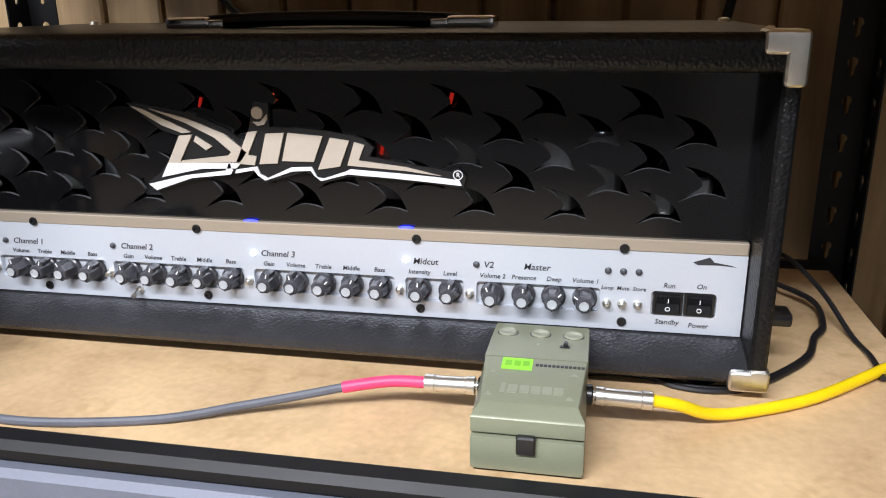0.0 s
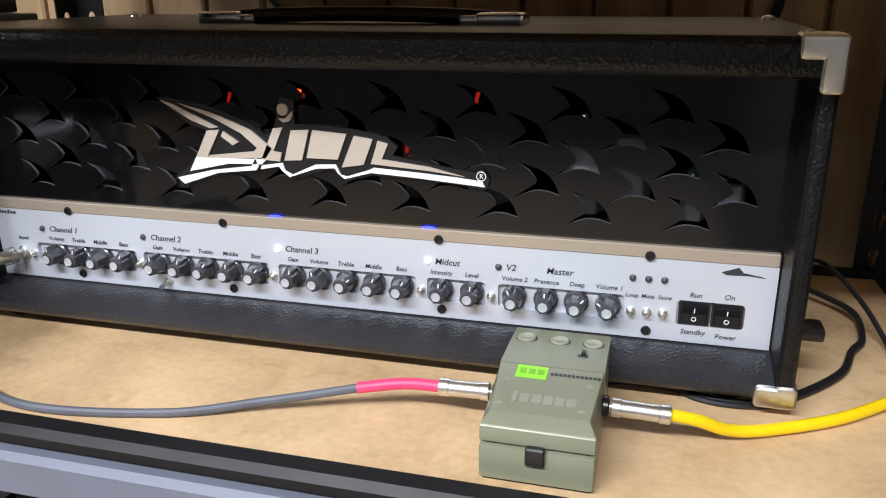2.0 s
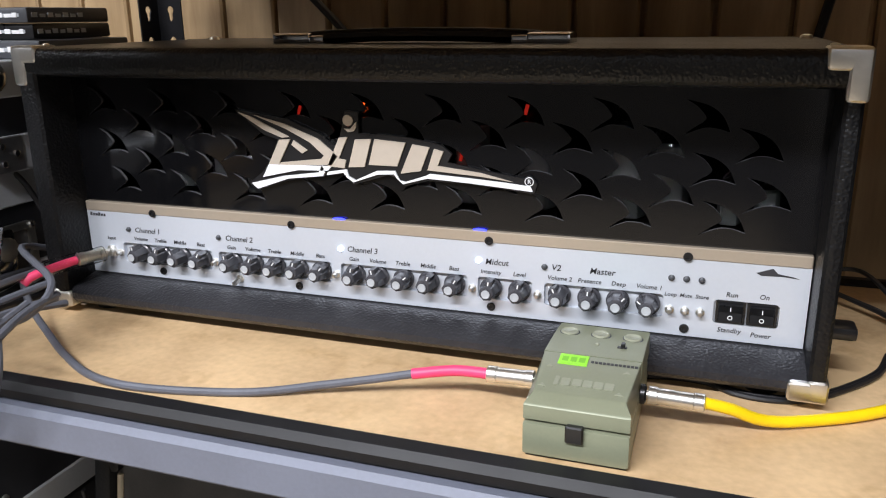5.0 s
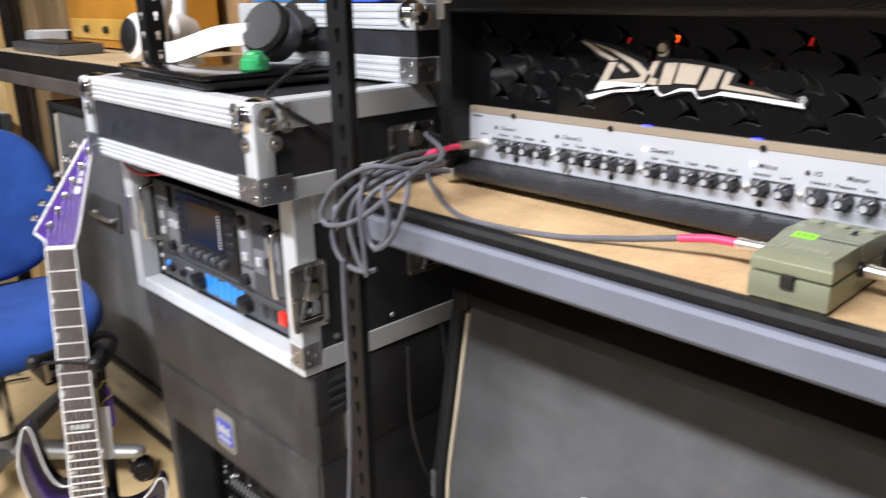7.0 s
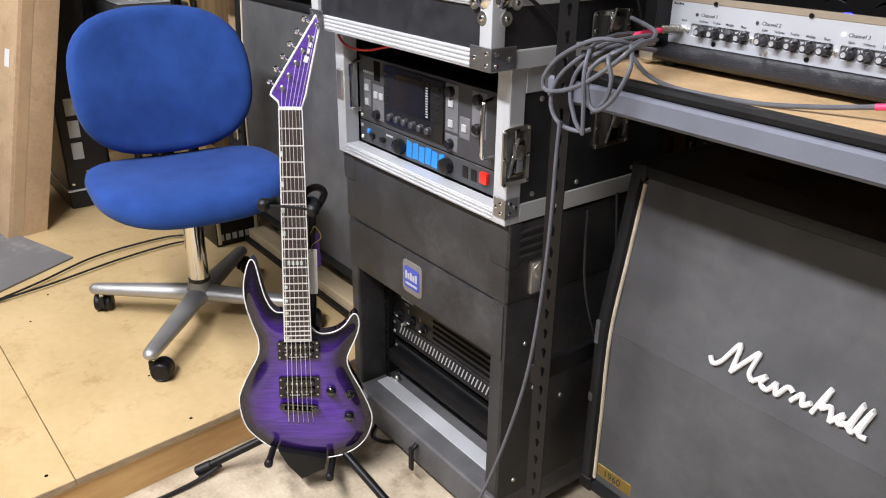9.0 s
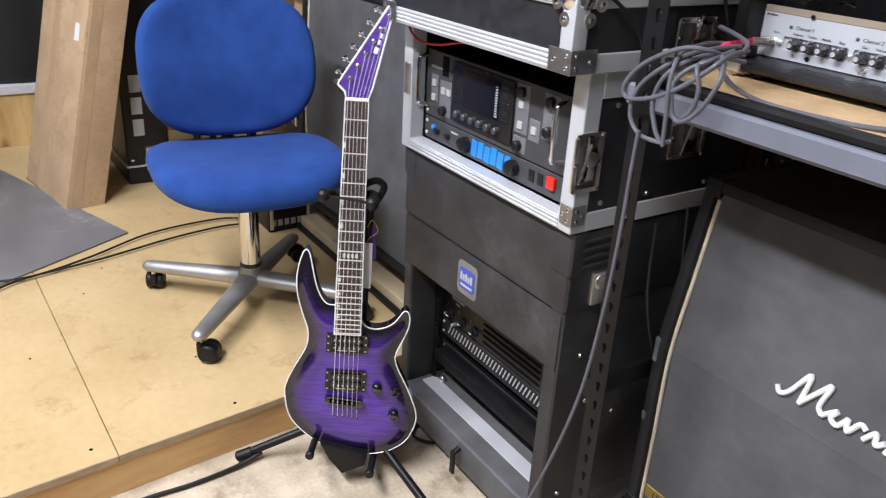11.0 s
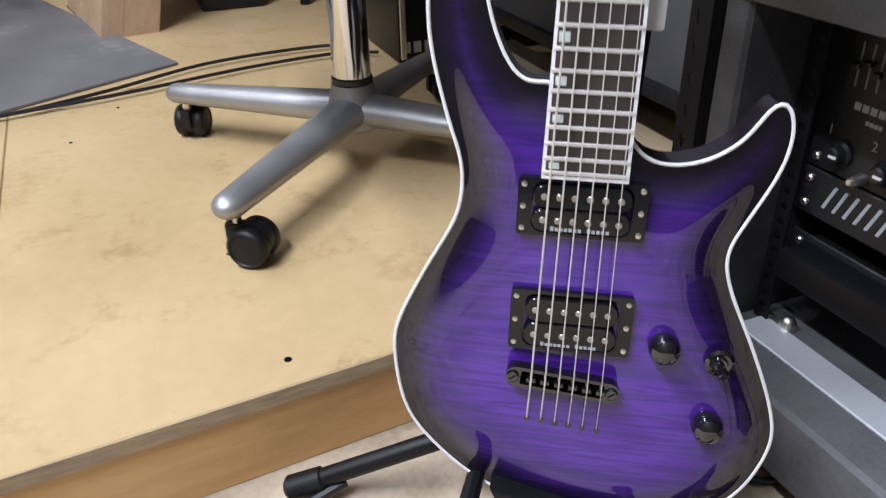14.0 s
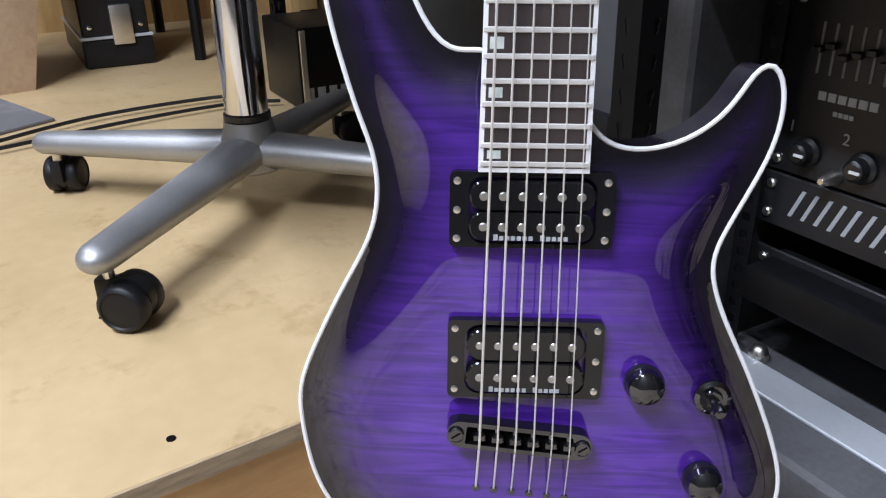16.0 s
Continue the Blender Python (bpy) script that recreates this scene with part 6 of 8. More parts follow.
M_BURST = burst()
M_BACKP = mat("black_gloss_lacquer", (0.012, 0.008, 0.018), 0.12, 0, 0.1, 8, 60, 0, coat=0.6, rvar=0.03)
M_BIND = mat("white_binding", (0.8, 0.8, 0.8), 0.3, 0, 0.03, 20, 200, 0)
M_EBONY = wood("dark_rosewood", (0.06, 0.045, 0.042), (0.022, 0.016, 0.016), 0.4, 9, (10, 1.5, 10), False)
M_FRET = mat("fret_wire", (0.82, 0.80, 0.77), 0.4, 0.5, 0.04, 30, 200, 0)
M_BLKNI = mat("black_nickel", (0.11, 0.11, 0.118), 0.1, 0.95, 0.08, 30, 200, 0, rvar=0.04)
M_RINGBLK = mat("glossy_black_plastic", (0.007, 0.007, 0.008), 0.12, 0, 0.1, 30, 200, 0, rvar=0.05)
M_POLE = mat("nickel_pole", (0.5, 0.49, 0.46), 0.3, 0.85, 0.1, 60, 300, 0)
M_PEARL = mat("pearl_inlay", (0.6, 0.66, 0.62), 0.25, 0, 0.15, 120, 300, 0)

gt = thing("electric_guitar", "purple sunburst electric guitar with white binding, on a stand", "guitar", G)
BODY = [(-0.027, 0.0575), (-0.0373, 0.0536), (-0.0455, 0.0559), (-0.056, 0.067), (-0.0675, 0.092), (-0.075, 0.122), (-0.0805, 0.150), (-0.0860, 0.172), (-0.0930, 0.179), (-0.1010, 0.160), (-0.1095, 0.123), (-0.1085, 0.080), (-0.0945, 0.027), (-0.0855, 0.0030), (-0.083, -0.0177), (-0.0853, -0.038), (-0.0935, -0.057), (-0.108, -0.084), (-0.1285, -0.130), (-0.1312, -0.155), (-0.1235, -0.2), (-0.1055, -0.23), (-0.0632, -0.2665), (-0.0068, -0.2895), (0.051, -0.2955), (0.1, -0.286), (0.139, -0.257), (0.1575, -0.2105), (0.1535, -0.178), (0.133, -0.129), (0.111, -0.086), (0.1025, -0.060), (0.1050, -0.046), (0.118, -0.0165), (0.127, 0.0055), (0.1308, 0.0265), (0.1290, 0.042), (0.1245, 0.0525), (0.1195, 0.0540), (0.1135, 0.0470), (0.1028, 0.0274), (0.0865, 0.0135), (0.0695, 0.0066), (0.055, 0.0050), (0.0415, 0.0072), (0.0325, 0.0140), (0.022, 0.030)]


def smoothed(loop, count=260, rounds=5):
    """Even spacing round a closed outline, kinks eased."""
    P = np.array(loop)
    seg = np.hypot(*(np.roll(P, -1, axis=0) - P).T)
    at = np.concatenate([[0], np.cumsum(seg)])
    Q = np.vstack([P, P[:1]])
    u = np.linspace(0, at[-1], count, endpoint=False)
    P = np.stack([np.interp(u, at, Q[:, 0]), np.interp(u, at, Q[:, 1])], 1)
    for _ in range(rounds):
        P = 0.5 * P + 0.25 * (np.roll(P, 1, axis=0) + np.roll(P, -1, axis=0))
    return [(float(x), float(y)) for x, y in P]


OUT = smoothed([(p.x, p.y) for p in spline([(x, y, 0) for x, y in BODY], 5, True)])
TOP = -0.003
DROP = 0.0085


def carved_top(outline, step=0.002):
    """Arched top: flat in the middle, falling away towards the edge."""
    P = np.array(outline)
    Q = np.roll(P, -1, axis=0)
    xs = np.arange(P[:, 0].min() - step, P[:, 0].max() + 2 * step, step)
    ys = np.arange(P[:, 1].min() - step, P[:, 1].max() + 2 * step, step)
    X, Y = np.meshgrid(xs, ys)
    pts = np.stack([X.ravel(), Y.ravel()], 1)
    inside = np.zeros(len(pts), bool)
    best = np.full(len(pts), 9.0)
    near = pts.copy()
    for a, c in zip(P, Q):
        crosses = ((a[1] > pts[:, 1]) != (c[1] > pts[:, 1]))
        with np.errstate(divide="ignore", invalid="ignore"):
            xi = (c[0] - a[0]) * (pts[:, 1] - a[1]) / (c[1] - a[1] + 1e-15) + a[0]
        inside ^= crosses & (pts[:, 0] < xi)
        d = c - a
        t = np.clip(((pts - a) @ d) / (d @ d + 1e-15), 0, 1)
        q = a + t[:, None] * d
        dist = np.hypot(*(pts - q).T)
        m = dist < best
        best[m], near[m] = dist[m], q[m]
    co = np.where((inside & (best > step * 0.3))[:, None], pts, near)
    depth = np.where(inside, best, 0.0)
    # low lip at the edge, a shallow dip inside it, then the arch
    rise = np.clip((depth - 0.004) / 0.033, 0, 1)
    z = TOP + 0.001 - DROP * (1 - rise * rise * (3 - 2 * rise)) - 0.0016 * np.exp(-((depth - 0.011) / 0.006) ** 2)
    nx = len(xs)
    grid, free = z.reshape(X.shape), (inside & (best > step * 0.8)).reshape(X.shape)
    for _ in range(24):
        mean = 0.25 * (np.roll(grid, 1, 0) + np.roll(grid, -1, 0) + np.roll(grid, 1, 1) + np.roll(grid, -1, 1))
        grid = np.where(free, mean, grid)
    z = grid.ravel()
    b = B()
    rim = b.verts.layers.float.new("rim_distance")
    made = {}
    for j in range(len(ys) - 1):
        for i in range(nx - 1):
            q = (j * nx + i, j * nx + i + 1, (j + 1) * nx + i + 1, (j + 1) * nx + i)
            if any(inside[k] for k in q):
                for k in q:
                    if k not in made:
                        made[k] = b.verts.new((co[k, 0], co[k, 1], z[k]))
                b.faces.new([made[k] for k in q])
    for k, v in made.items():
        v[rim] = min(1.0, depth[k] / 0.075)
    bmesh.ops.remove_doubles(b, verts=b.verts, dist=0.0004)
    return b


part("body_top", carved_top(OUT), M_BURST, gt, "glossy purple flamed maple top", 80)
EDGE = TOP + 0.001 - DROP
part("body_back", prism(OUT, -0.046, EDGE - 0.0012, bev=0.0), M_BACKP, gt, "glossy black body sides")
part("body_binding", tube([(x, y, EDGE - 0.0004) for x, y in OUT], 0.0014, 8, 0, closed=True), M_BIND, gt, "white edge binding")
# neck, fingerboard
NL = 0.485
part("neck", prism([(-0.026, 0.0), (0.026, 0.03), (0.0215, NL), (-0.0215, NL)], -0.020, 0.0012, bev=0.006, seg=3), M_BACKP, gt)
part("fingerboard", prism([(-0.0262, -0.002), (0.0262, -0.002), (0.0212, NL), (-0.0212, NL)], 0.0014, 0.0068), M_EBONY, gt)
for s in (-1, 1):
    pts = [(s * 0.0264, -0.002), (s * 0.0288, -0.002), (s * 0.0234, NL), (s * 0.0214, NL)]
    part("neck_binding", prism(pts if s > 0 else pts[::-1], 0.0013, 0.0069), M_BIND, gt)
part("end_binding", box(-0.0288, 0.0288, -0.0045, -0.0022, 0.0013, 0.0069), M_BIND, gt)
part("nut", box(-0.0232, 0.0232, NL - 0.0005, NL + 0.0045, 0.001, 0.0085, 0.0008, 1), M_BIND, gt)
SCALE = NL / 0.75
for k in range(1, 25):
    u = NL - SCALE * (1 - 2 ** (-k / 12))
    w = 0.0282 - (0.0282 - 0.0230) * u / NL
    part("fret", box(-w, w, u - 0.0014, u + 0.0014, 0.0066, 0.0079, 0.0005, 1), M_FRET, gt)
for k in (3, 5, 7, 9, 12, 15, 17, 19, 21, 24):
    ua, ub = (NL - SCALE * (1 - 2 ** (-j / 12)) for j in (k - 1, k))
    um, h = (ua + ub) / 2, min(0.011, (ua - ub) * 0.45)
    if k == 12:
        for j in range(4):
            part("inlay", box(-0.016 + j * 0.0085, -0.0105 + j * 0.0085, um - h * 0.5, um + h * 0.5, 0.0066, 0.00695), M_PEARL, gt)
    else:
        part("inlay", box(-0.0245, -0.0175, um - h / 2, um + h / 2, 0.0066, 0.00695), M_PEARL, gt)


# pickups
def pickup(u0, u1, name):
    p = part("pickup_ring", holed(rrect(-0.0435, 0.0435, u1, u0, 0.003), [rrect(-0.034, 0.034, u1 + 0.0025, u0 - 0.0025, 0.008)], TOP + 0.001, 0.0042), M_RINGBLK, gt, "black pickup mounting ring")
    c = (u0 + u1) / 2
    h = (u0 - u1) / 2 - 0.004
    for s in (-1, 1):
        part("bobbin", prism(rrect(-0.033, 0.033, c + s * h / 2 - h * 0.48, c + s * h / 2 + h * 0.48, h * 0.44), TOP, 0.0075, bev=0.0008, seg=1), M_RINGBLK, p)
        for k in range(6):
            x = -0.0255 + 0.0102 * k
            part("pole_piece", lathe([(0.0024, 0), (0.0024, 0.0004), (0.0019, 0.0008)], 12, m=Matrix.Translation((x, c + s * h / 2, 0.0075))), M_POLE, p)
    for k in range(13):
        if k != 7:
            part("print_bar", box(-0.02 + 0.0031 * k, -0.0177 + 0.0031 * k, c - h * 0.93, c - h * 0.93 + 0.0024 + 0.0008 * (k in (0, 8)), 0.0076, 0.0077), M_LGREY, p)
    for x in (-0.0395, 0.0395):
        for y in (u0 - 0.005, c, u1 + 0.005):
            part("ring_screw", lathe([(0.0022, 0), (0.002, 0.0007), (0.0008, 0.001)], 8, m=Matrix.Translation((x, y, 0.0042))), M_STEEL, p)


pickup(-0.0048, -0.0462, "neck")
pickup(-0.0885, -0.1355, "bridge")
# bridge and strings
BRM = Matrix.Translation((-0.002, -0.1585, 0)) @ Matrix.Rotation(radians(-5.7), 4, "Z")
b = holed(rrect(-0.0415, 0.0415, -0.0082, 0.0082, 0.0078, 6), [rrect(-0.0305, 0.0305, -0.0055, 0.0055, 0.001)], 0.003, 0.0125, BRM)
br = part("bridge", b, M_BLKNI, gt, "black nickel bridge with six saddles")
part("bridge_floor", prism(rrect(-0.031, 0.031, -0.006, 0.006, 0.001), 0.0025, 0.006, BRM), M_DARK, br)
for x in (-0.0362, 0.0362):
    sd = part("stud", lathe([(0.0048, -0.004), (0.0048, 0.0136), (0.0038, 0.0143)], 16, m=BRM @ Matrix.Translation((x, 0, 0))), M_BLKNI, br)
    part("stud_slot", box(-0.003, 0.003, -0.0005, 0.0005, 0.0141, 0.0145, m=BRM @ Matrix.Translation((x, 0, 0)) @ Matrix.Rotation(0.7, 4, "Z")), M_DARK, sd)
for k in range(6):
    xb, xn = -0.0245 + 0.0102 * k, -0.0172 + 0.00688 * k
    ub = -0.1562 - 0.00105 * k
    part("saddle", box(xb - 0.0034, xb + 0.0034, ub - 0.0022, ub + 0.0022, 0.006, 0.0148, 0.0007, 1), M_BLKNI, br)
    part("saddle_screw", rod((xb, ub + 0.002, 0.0095), (xb, ub + 0.0082, 0.0095), 0.0013, 8), M_POLE, br)
    r = (0.00075, 0.00065, 0.00055, 0.0005, 0.00042, 0.00036)[k]
    hx = -0.028 + 0.0112 * k
    part("string", tube([(hx * 0.95 + 0.001, -0.199 - 0.0011 * k, TOP + 0.001), (xb, ub, 0.0152), (xn, NL + 0.002, 0.0092)], r, 6, 0), M_FRET, gt)
    part("ferrule", lathe([(0.0022, 0), (0.0022, 0.0006), (0.0012, 0.0009)], 8, m=Matrix.Translation((hx * 0.95 + 0.001, -0.199 - 0.0011 * k, TOP + 0.001))), M_BLKNI, gt)
# controls
for x, y in ((0.068, -0.1255), (0.107, -0.1875)):
    k = part("control_knob", lathe([(0.0105, 0), (0.0108, 0.001), (0.0108, 0.009), (0.0098, 0.0125), (0.006, 0.0155), (0.002, 0.0162)], 24, m=Matrix.Translation((x, y, TOP + 0.001))), M_BLKNI, gt, "polished black knob")
    part("knurl", lathe([(0.0111, 0.002), (0.0113, 0.0025), (0.0113, 0.007), (0.0111, 0.0075)], 24, m=Matrix.Translation((x, y, TOP + 0.001))), M_KNOB, k)
tg = part("toggle_switch", lathe([(0.0105, 0), (0.0105, 0.002), (0.008, 0.0035), (0.0055, 0.003), (0.0045, 0.005)], 20, m=Matrix.Translation((0.1085, -0.135, TOP + 0.001))), M_BLKNI, gt)
part("toggle_tip", rod((0.1085, -0.135, 0.002), (0.1097, -0.1395, 0.0125), 0.0028, 10, r2=0.0036, bev=0.0008), M_BLKNI, tg)
part("strap_button", lathe([(0.004, 0), (0.004, 0.006), (0.008, 0.008), (0.006, 0.01)], 14, m=Matrix.Translation((0.1, -0.287, -0.02)) @ Matrix.Rotation(radians(90), 4, "X")), M_BLKNI, gt)
# headstock, raked back
HS = Matrix.Translation((0, NL + 0.004, 0.002)) @ Matrix.Rotation(radians(-9), 4, "X")
head = [(-0.0215, 0.0), (-0.024, 0.012), (-0.0385, 0.025), (-0.036, 0.031), (0.052, 0.178), (0.0575, 0.153), (0.029, 0.022), (0.0215, 0.0)]
M_PURP = mat("purple_lacquer", (0.07, 0.02, 0.24), 0.25, 0, 0.2, 20, 60, 0, coat=1.0, stretch=(1, 6, 1))
hs = part("headstock", prism(head, -0.013, -0.0008, HS), M_PURP, gt, "pointed purple headstock with white binding")
part("headstock_binding", tube([tuple(HS @ Vector((x, y, -0.001))) for x, y in head], 0.0023, 6, 0, closed=True), M_BIND, hs)
for k in range(6):
    t = 0.06 + k * 0.168
    px, py = -0.030 + (0.052 + 0.030) * t + 0.010, 0.034 + (0.178 - 0.034) * t - 0.006
    mt = HS @ Matrix.Translation((px, py, -0.0008))
    tn = part("tuner_post", lathe([(0.0055, 0), (0.0055, 0.0015), (0.003, 0.002), (0.003, 0.011), (0.0024, 0.012)], 12, m=mt), M_CHROME, hs)
    d = Vector((-0.87, 0.49, 0))
    b = rod(HS @ Vector((px - 0.004, py + 0.002, -0.018)), HS @ (Vector((px, py, -0.018)) + d * 0.024), 0.0025, 8)
    m2 = HS @ Matrix.Translation(Vector((px, py, -0.018)) + d * 0.030)
    lathe([(0.003, -0.006), (0.0058, -0.004), (0.0058, 0.004), (0.003, 0.006)], 12, b, m2)
    part("tuner_key", b, M_CHROME, tn, "silver tuner key")
    xn = -0.0172 + 0.00688 * k
    part("string_end", tube([(xn, NL + 0.003, 0.0088), tuple(HS @ Vector((px, py, 0.006)))], 0.00045, 5, 0), M_FRET, hs)
b = prism([(0.014, 0.085), (0.022, 0.082), (0.026, 0.094), (0.018, 0.097)], 0, 0.0006, HS @ Matrix.Translation((0.012, 0.004, -0.0007)))
for k in range(3):
    prism([(0.0, 0.0), (0.004, -0.001), (0.006, 0.008), (0.002, 0.009)], 0, 0.0006, HS @ Matrix.Translation((0.034 + k * 0.0035, 0.105 + k * 0.012, -0.0007)), b)
part("headstock_mark", b, M_WHITE, hs)
# paper tags hanging behind the neck
tag = thing("hang_tag", "white and purple paper swing tags tied to the guitar neck", "tag")
part("white_tag", prism(rrect(0.026, 0.043, 0.09, 0.19, 0.002), -0.03, -0.0295, G), M_WHITE, tag, "white paper tag")
part("purple_tag", prism(rrect(0.04, 0.062, 0.145, 0.225, 0.010), -0.036, -0.0352, G @ Matrix.Rotation(radians(4), 4, "Z")), mat("purple_card", (0.06, 0.015, 0.16), 0.4), tag, "purple card tag")
part("tag_cord", tube([tuple(G @ Vector(p)) for p in ((0.03, 0.225, -0.025), (0.04, 0.24, -0.028), (0.052, 0.215, -0.034), (0.034, 0.20, -0.028), (0.033, 0.185, -0.029))], 0.0012, 6, 6), mat("gold_cord", (0.35, 0.25, 0.08), 0.6), tag)

# ---- guitar stand ----
st = thing("guitar_stand", "black tubular tripod guitar stand with padded neck yoke", "stand")
HUB = Vector((-1.010, -0.372, 0.105))
YOKE = G @ Vector((0.034, 0.292, -0.030))
part("post", rod(HUB - Vector((0, 0, 0.03)), YOKE, 0.0095, 14), M_BLKPAINT, st)
part("post_collar", lathe([(0.016, 0), (0.017, 0.004), (0.017, 0.05), (0.014, 0.055)], 16, m=Matrix.Translation(HUB + Vector((0, 0, 0.06)))), M_RUBBER, st)
part("hub", lathe([(0.02, -0.03), (0.024, -0.025), (0.024, 0.025), (0.018, 0.03)], 18, m=Matrix.Translation(HUB)), M_RUBBER, st)
for ex, ey in ((-1.105, -0.625), (-0.715, -0.33), (-1.06, -0.12)):
    end = Vector((ex, ey, 0.013))
    lg = part("leg", rod(HUB + Vector((0, 0, 0.012)), end, 0.0095, 12), M_BLKPAINT, st)
    part("rubber_tip", rod(HUB.lerp(end, 0.87), end + (end - HUB) * 0.015, 0.0125, 14, bev=0.004), M_RUBBER, lg)
for s, uu, cv in ((-1, -0.262, -0.068), (1, -0.302, 0.062)):
    a = G @ Vector((cv + 0.01, uu - 0.004, -0.075))
    c = G @ Vector((cv, uu - 0.008, 0.050))
    arm = part("rest_arm", tube([tuple(HUB - Vector((0, 0, 0.012))), tuple(HUB.lerp(a, 0.6) - Vector((0, 0, 0.02))), tuple(a), tuple(a.lerp(c, 0.5)), tuple(c)], 0.0075, 10, 6), M_RUBBER, st, "foam-padded rest arm")
    part("end_cap", rod(a.lerp(c, 0.9), c + (c - a) * 0.03, 0.0095, 12, bev=0.003), M_RUBBER, arm)
b = prism([(-0.05, -0.262), (0.055, -0.285), (0.05, -0.312), (0.0, -0.335), (-0.03, -0.30)], -0.05, 0.012, G, bev=0.004)
part("cradle_pouch", b, M_RUBBER, st, "black folded cradle under the body")
# neck yoke
c0 = G @ Vector((0.034, 0.292, -0.030))
for s, tip in ((-1, (-0.056, 0.298, 0.012)), (1, (0.040, 0.289, 0.026))):
    b = tube([tuple(c0), tuple(G @ Vector((s * 0.034 + 0.0, 0.293, -0.034))), tuple(G @ Vector((s * 0.046 - 0.004, 0.294, -0.012))), tuple(G @ Vector(tip))], 0.010, 12, 6)
    part("yoke_arm", b, M_RUBBER, st, "padded yoke arm")
part("yoke_tip", lathe([(0.008, -0.012), (0.0125, -0.006), (0.0125, 0.006), (0.008, 0.012)], 14, m=Matrix.Translation(G @ Vector((-0.058, 0.297, 0.016)))), M_RUBBER, st)
part("yoke_tip", lathe([(0.008, -0.012), (0.0125, -0.006), (0.0125, 0.006), (0.008, 0.012)], 14, m=Matrix.Translation(G @ Vector((0.040, 0.289, 0.030)))), M_RUBBER, st)
part("yoke_strap", tube([tuple(G @ Vector((-0.056, 0.296, 0.016))), tuple(G @ Vector((0.0, 0.293, 0.0225))), tuple(G @ Vector((0.038, 0.289, 0.03)))], 0.003, 8, 6), M_RUBBER, st, "thin rubber strap")
b = tube([tuple(YOKE - Vector((0, 0, 0.03))), tuple(YOKE + Vector((0.004, 0.022, 0.0))), tuple(YOKE + Vector((0.004, 0.028, 0.018))), tuple(YOKE + Vector((0.0, 0.012, 0.030))), tuple(YOKE + Vector((-0.004, -0.012, 0.022))), tuple(YOKE + Vector((-0.004, -0.014, 0.0)))], 0.0075, 10, 6)
part("yoke_loop", b, M_BLKPAINT, st)

# ---- office chair ----
CHX, CHY = -1.622, -0.392
ch = thing("office_chair", "blue fabric office chair on a four-arm metal base with casters", "chair", Matrix.Translation((CHX, CHY, STAGE)) @ Matrix.Rotation(radians(-8), 4, "Z"))


def cushion(w, d, t, n=40, power=3.2, dish=0.0, seg=9):
    """Rounded pad: superellipse outline, domed over its thickness."""
    b = B()
    rings = []
    for j in range(seg + 1):
        a = -math.pi / 2 + math.pi * j / seg
        rad, z = 1 - 0.16 * (1 - max(0, math.cos(a)) ** 0.7), math.sin(a) * t / 2
        ring = []
        for i in range(n):
            th = 2 * math.pi * i / n
            cx, cy = math.cos(th), math.sin(th)
            x = math.copysign(abs(cx) ** (2 / power), cx) * w / 2 * rad
            y = math.copysign(abs(cy) ** (2 / power), cy) * d / 2 * rad
            ring.append(b.verts.new((x, y, z)))
        rings.append(ring)
    for r0, r1 in zip(rings, rings[1:]):
        for i in range(n):
            b.faces.new((r0[i], r0[(i + 1) % n], r1[(i + 1) % n], r1[i]))
    for ring, flip in ((rings[0], True), (rings[-1], False)):
        cz = ring[0].co.z
        prev = ring
        for s in (0.75, 0.5, 0.25):
            cur = [b.verts.new((v.co.x * s, v.co.y * s, cz + (1 if not flip else -1) * t * 0.02 * (1 - s))) for v in ring]
            for i in range(n):
                b.faces.new((prev[i], prev[(i + 1) % n], cur[(i + 1) % n], cur[i]))
            prev = cur
        b.faces.new(prev)
    return b


# seat: local x towards the front
b = cushion(0.47, 0.50, 0.068)
for v in b.verts:
    v.co.z += -0.024 * max(0, (v.co.x - 0.10) / 0.13) ** 2 + 0.012 * (abs(v.co.y) / 0.25) ** 2 - 0.02 * max(0, (-v.co.x) / 0.235)
    v.co.z -= 0.010 * math.exp(-((v.co.x) ** 2 + v.co.y ** 2) / 0.02) * (v.co.z > 0)
SEATZ = 0.437
bmesh.ops.transform(b, matrix=Matrix.Translation((0.03, 0, SEATZ)), verts=b.verts)
part("seat", b, M_BLUEF, ch, "blue woven seat cushion", 80)
b = cushion(0.33, 0.36, 0.03)
bmesh.ops.transform(b, matrix=Matrix.Translation((0.0, 0, SEATZ - 0.048)), verts=b.verts)
part("seat_pan", b, M_RUBBER, ch, "black plastic seat shell", 80)
# backrest
b = cushion(0.40, 0.475, 0.075, power=2.7)
for v in b.verts:
    v.co.z += 0.05 * (v.co.y / 0.24) ** 2
    v.co.z += 0.018 * math.exp(-((v.co.x + 0.03) / 0.09) ** 2) * 0.8
    if v.co.z > 0.01:
        v.co.z -= 0.008 * math.exp(-((v.co.x + 0.10) ** 2 / 0.0012 + (v.co.y - 0.03) ** 2 / 0.003))
BM = Matrix.Translation((-0.205, 0, 0.656)) @ Matrix.Rotation(radians(-9), 4, "Y") @ Matrix(((0, 0, 1, 0), (0, 1, 0, 0), (1, 0, 0, 0), (0, 0, 0, 1)))
bmesh.ops.transform(b, matrix=BM, verts=b.verts)
part("backrest", b, M_BLUEF, ch, "blue woven backrest cushion", 80)
b = cushion(0.37, 0.44, 0.03, power=2.7)
for v in b.verts:
    v.co.z += 0.05 * (v.co.y / 0.24) ** 2 - 0.04
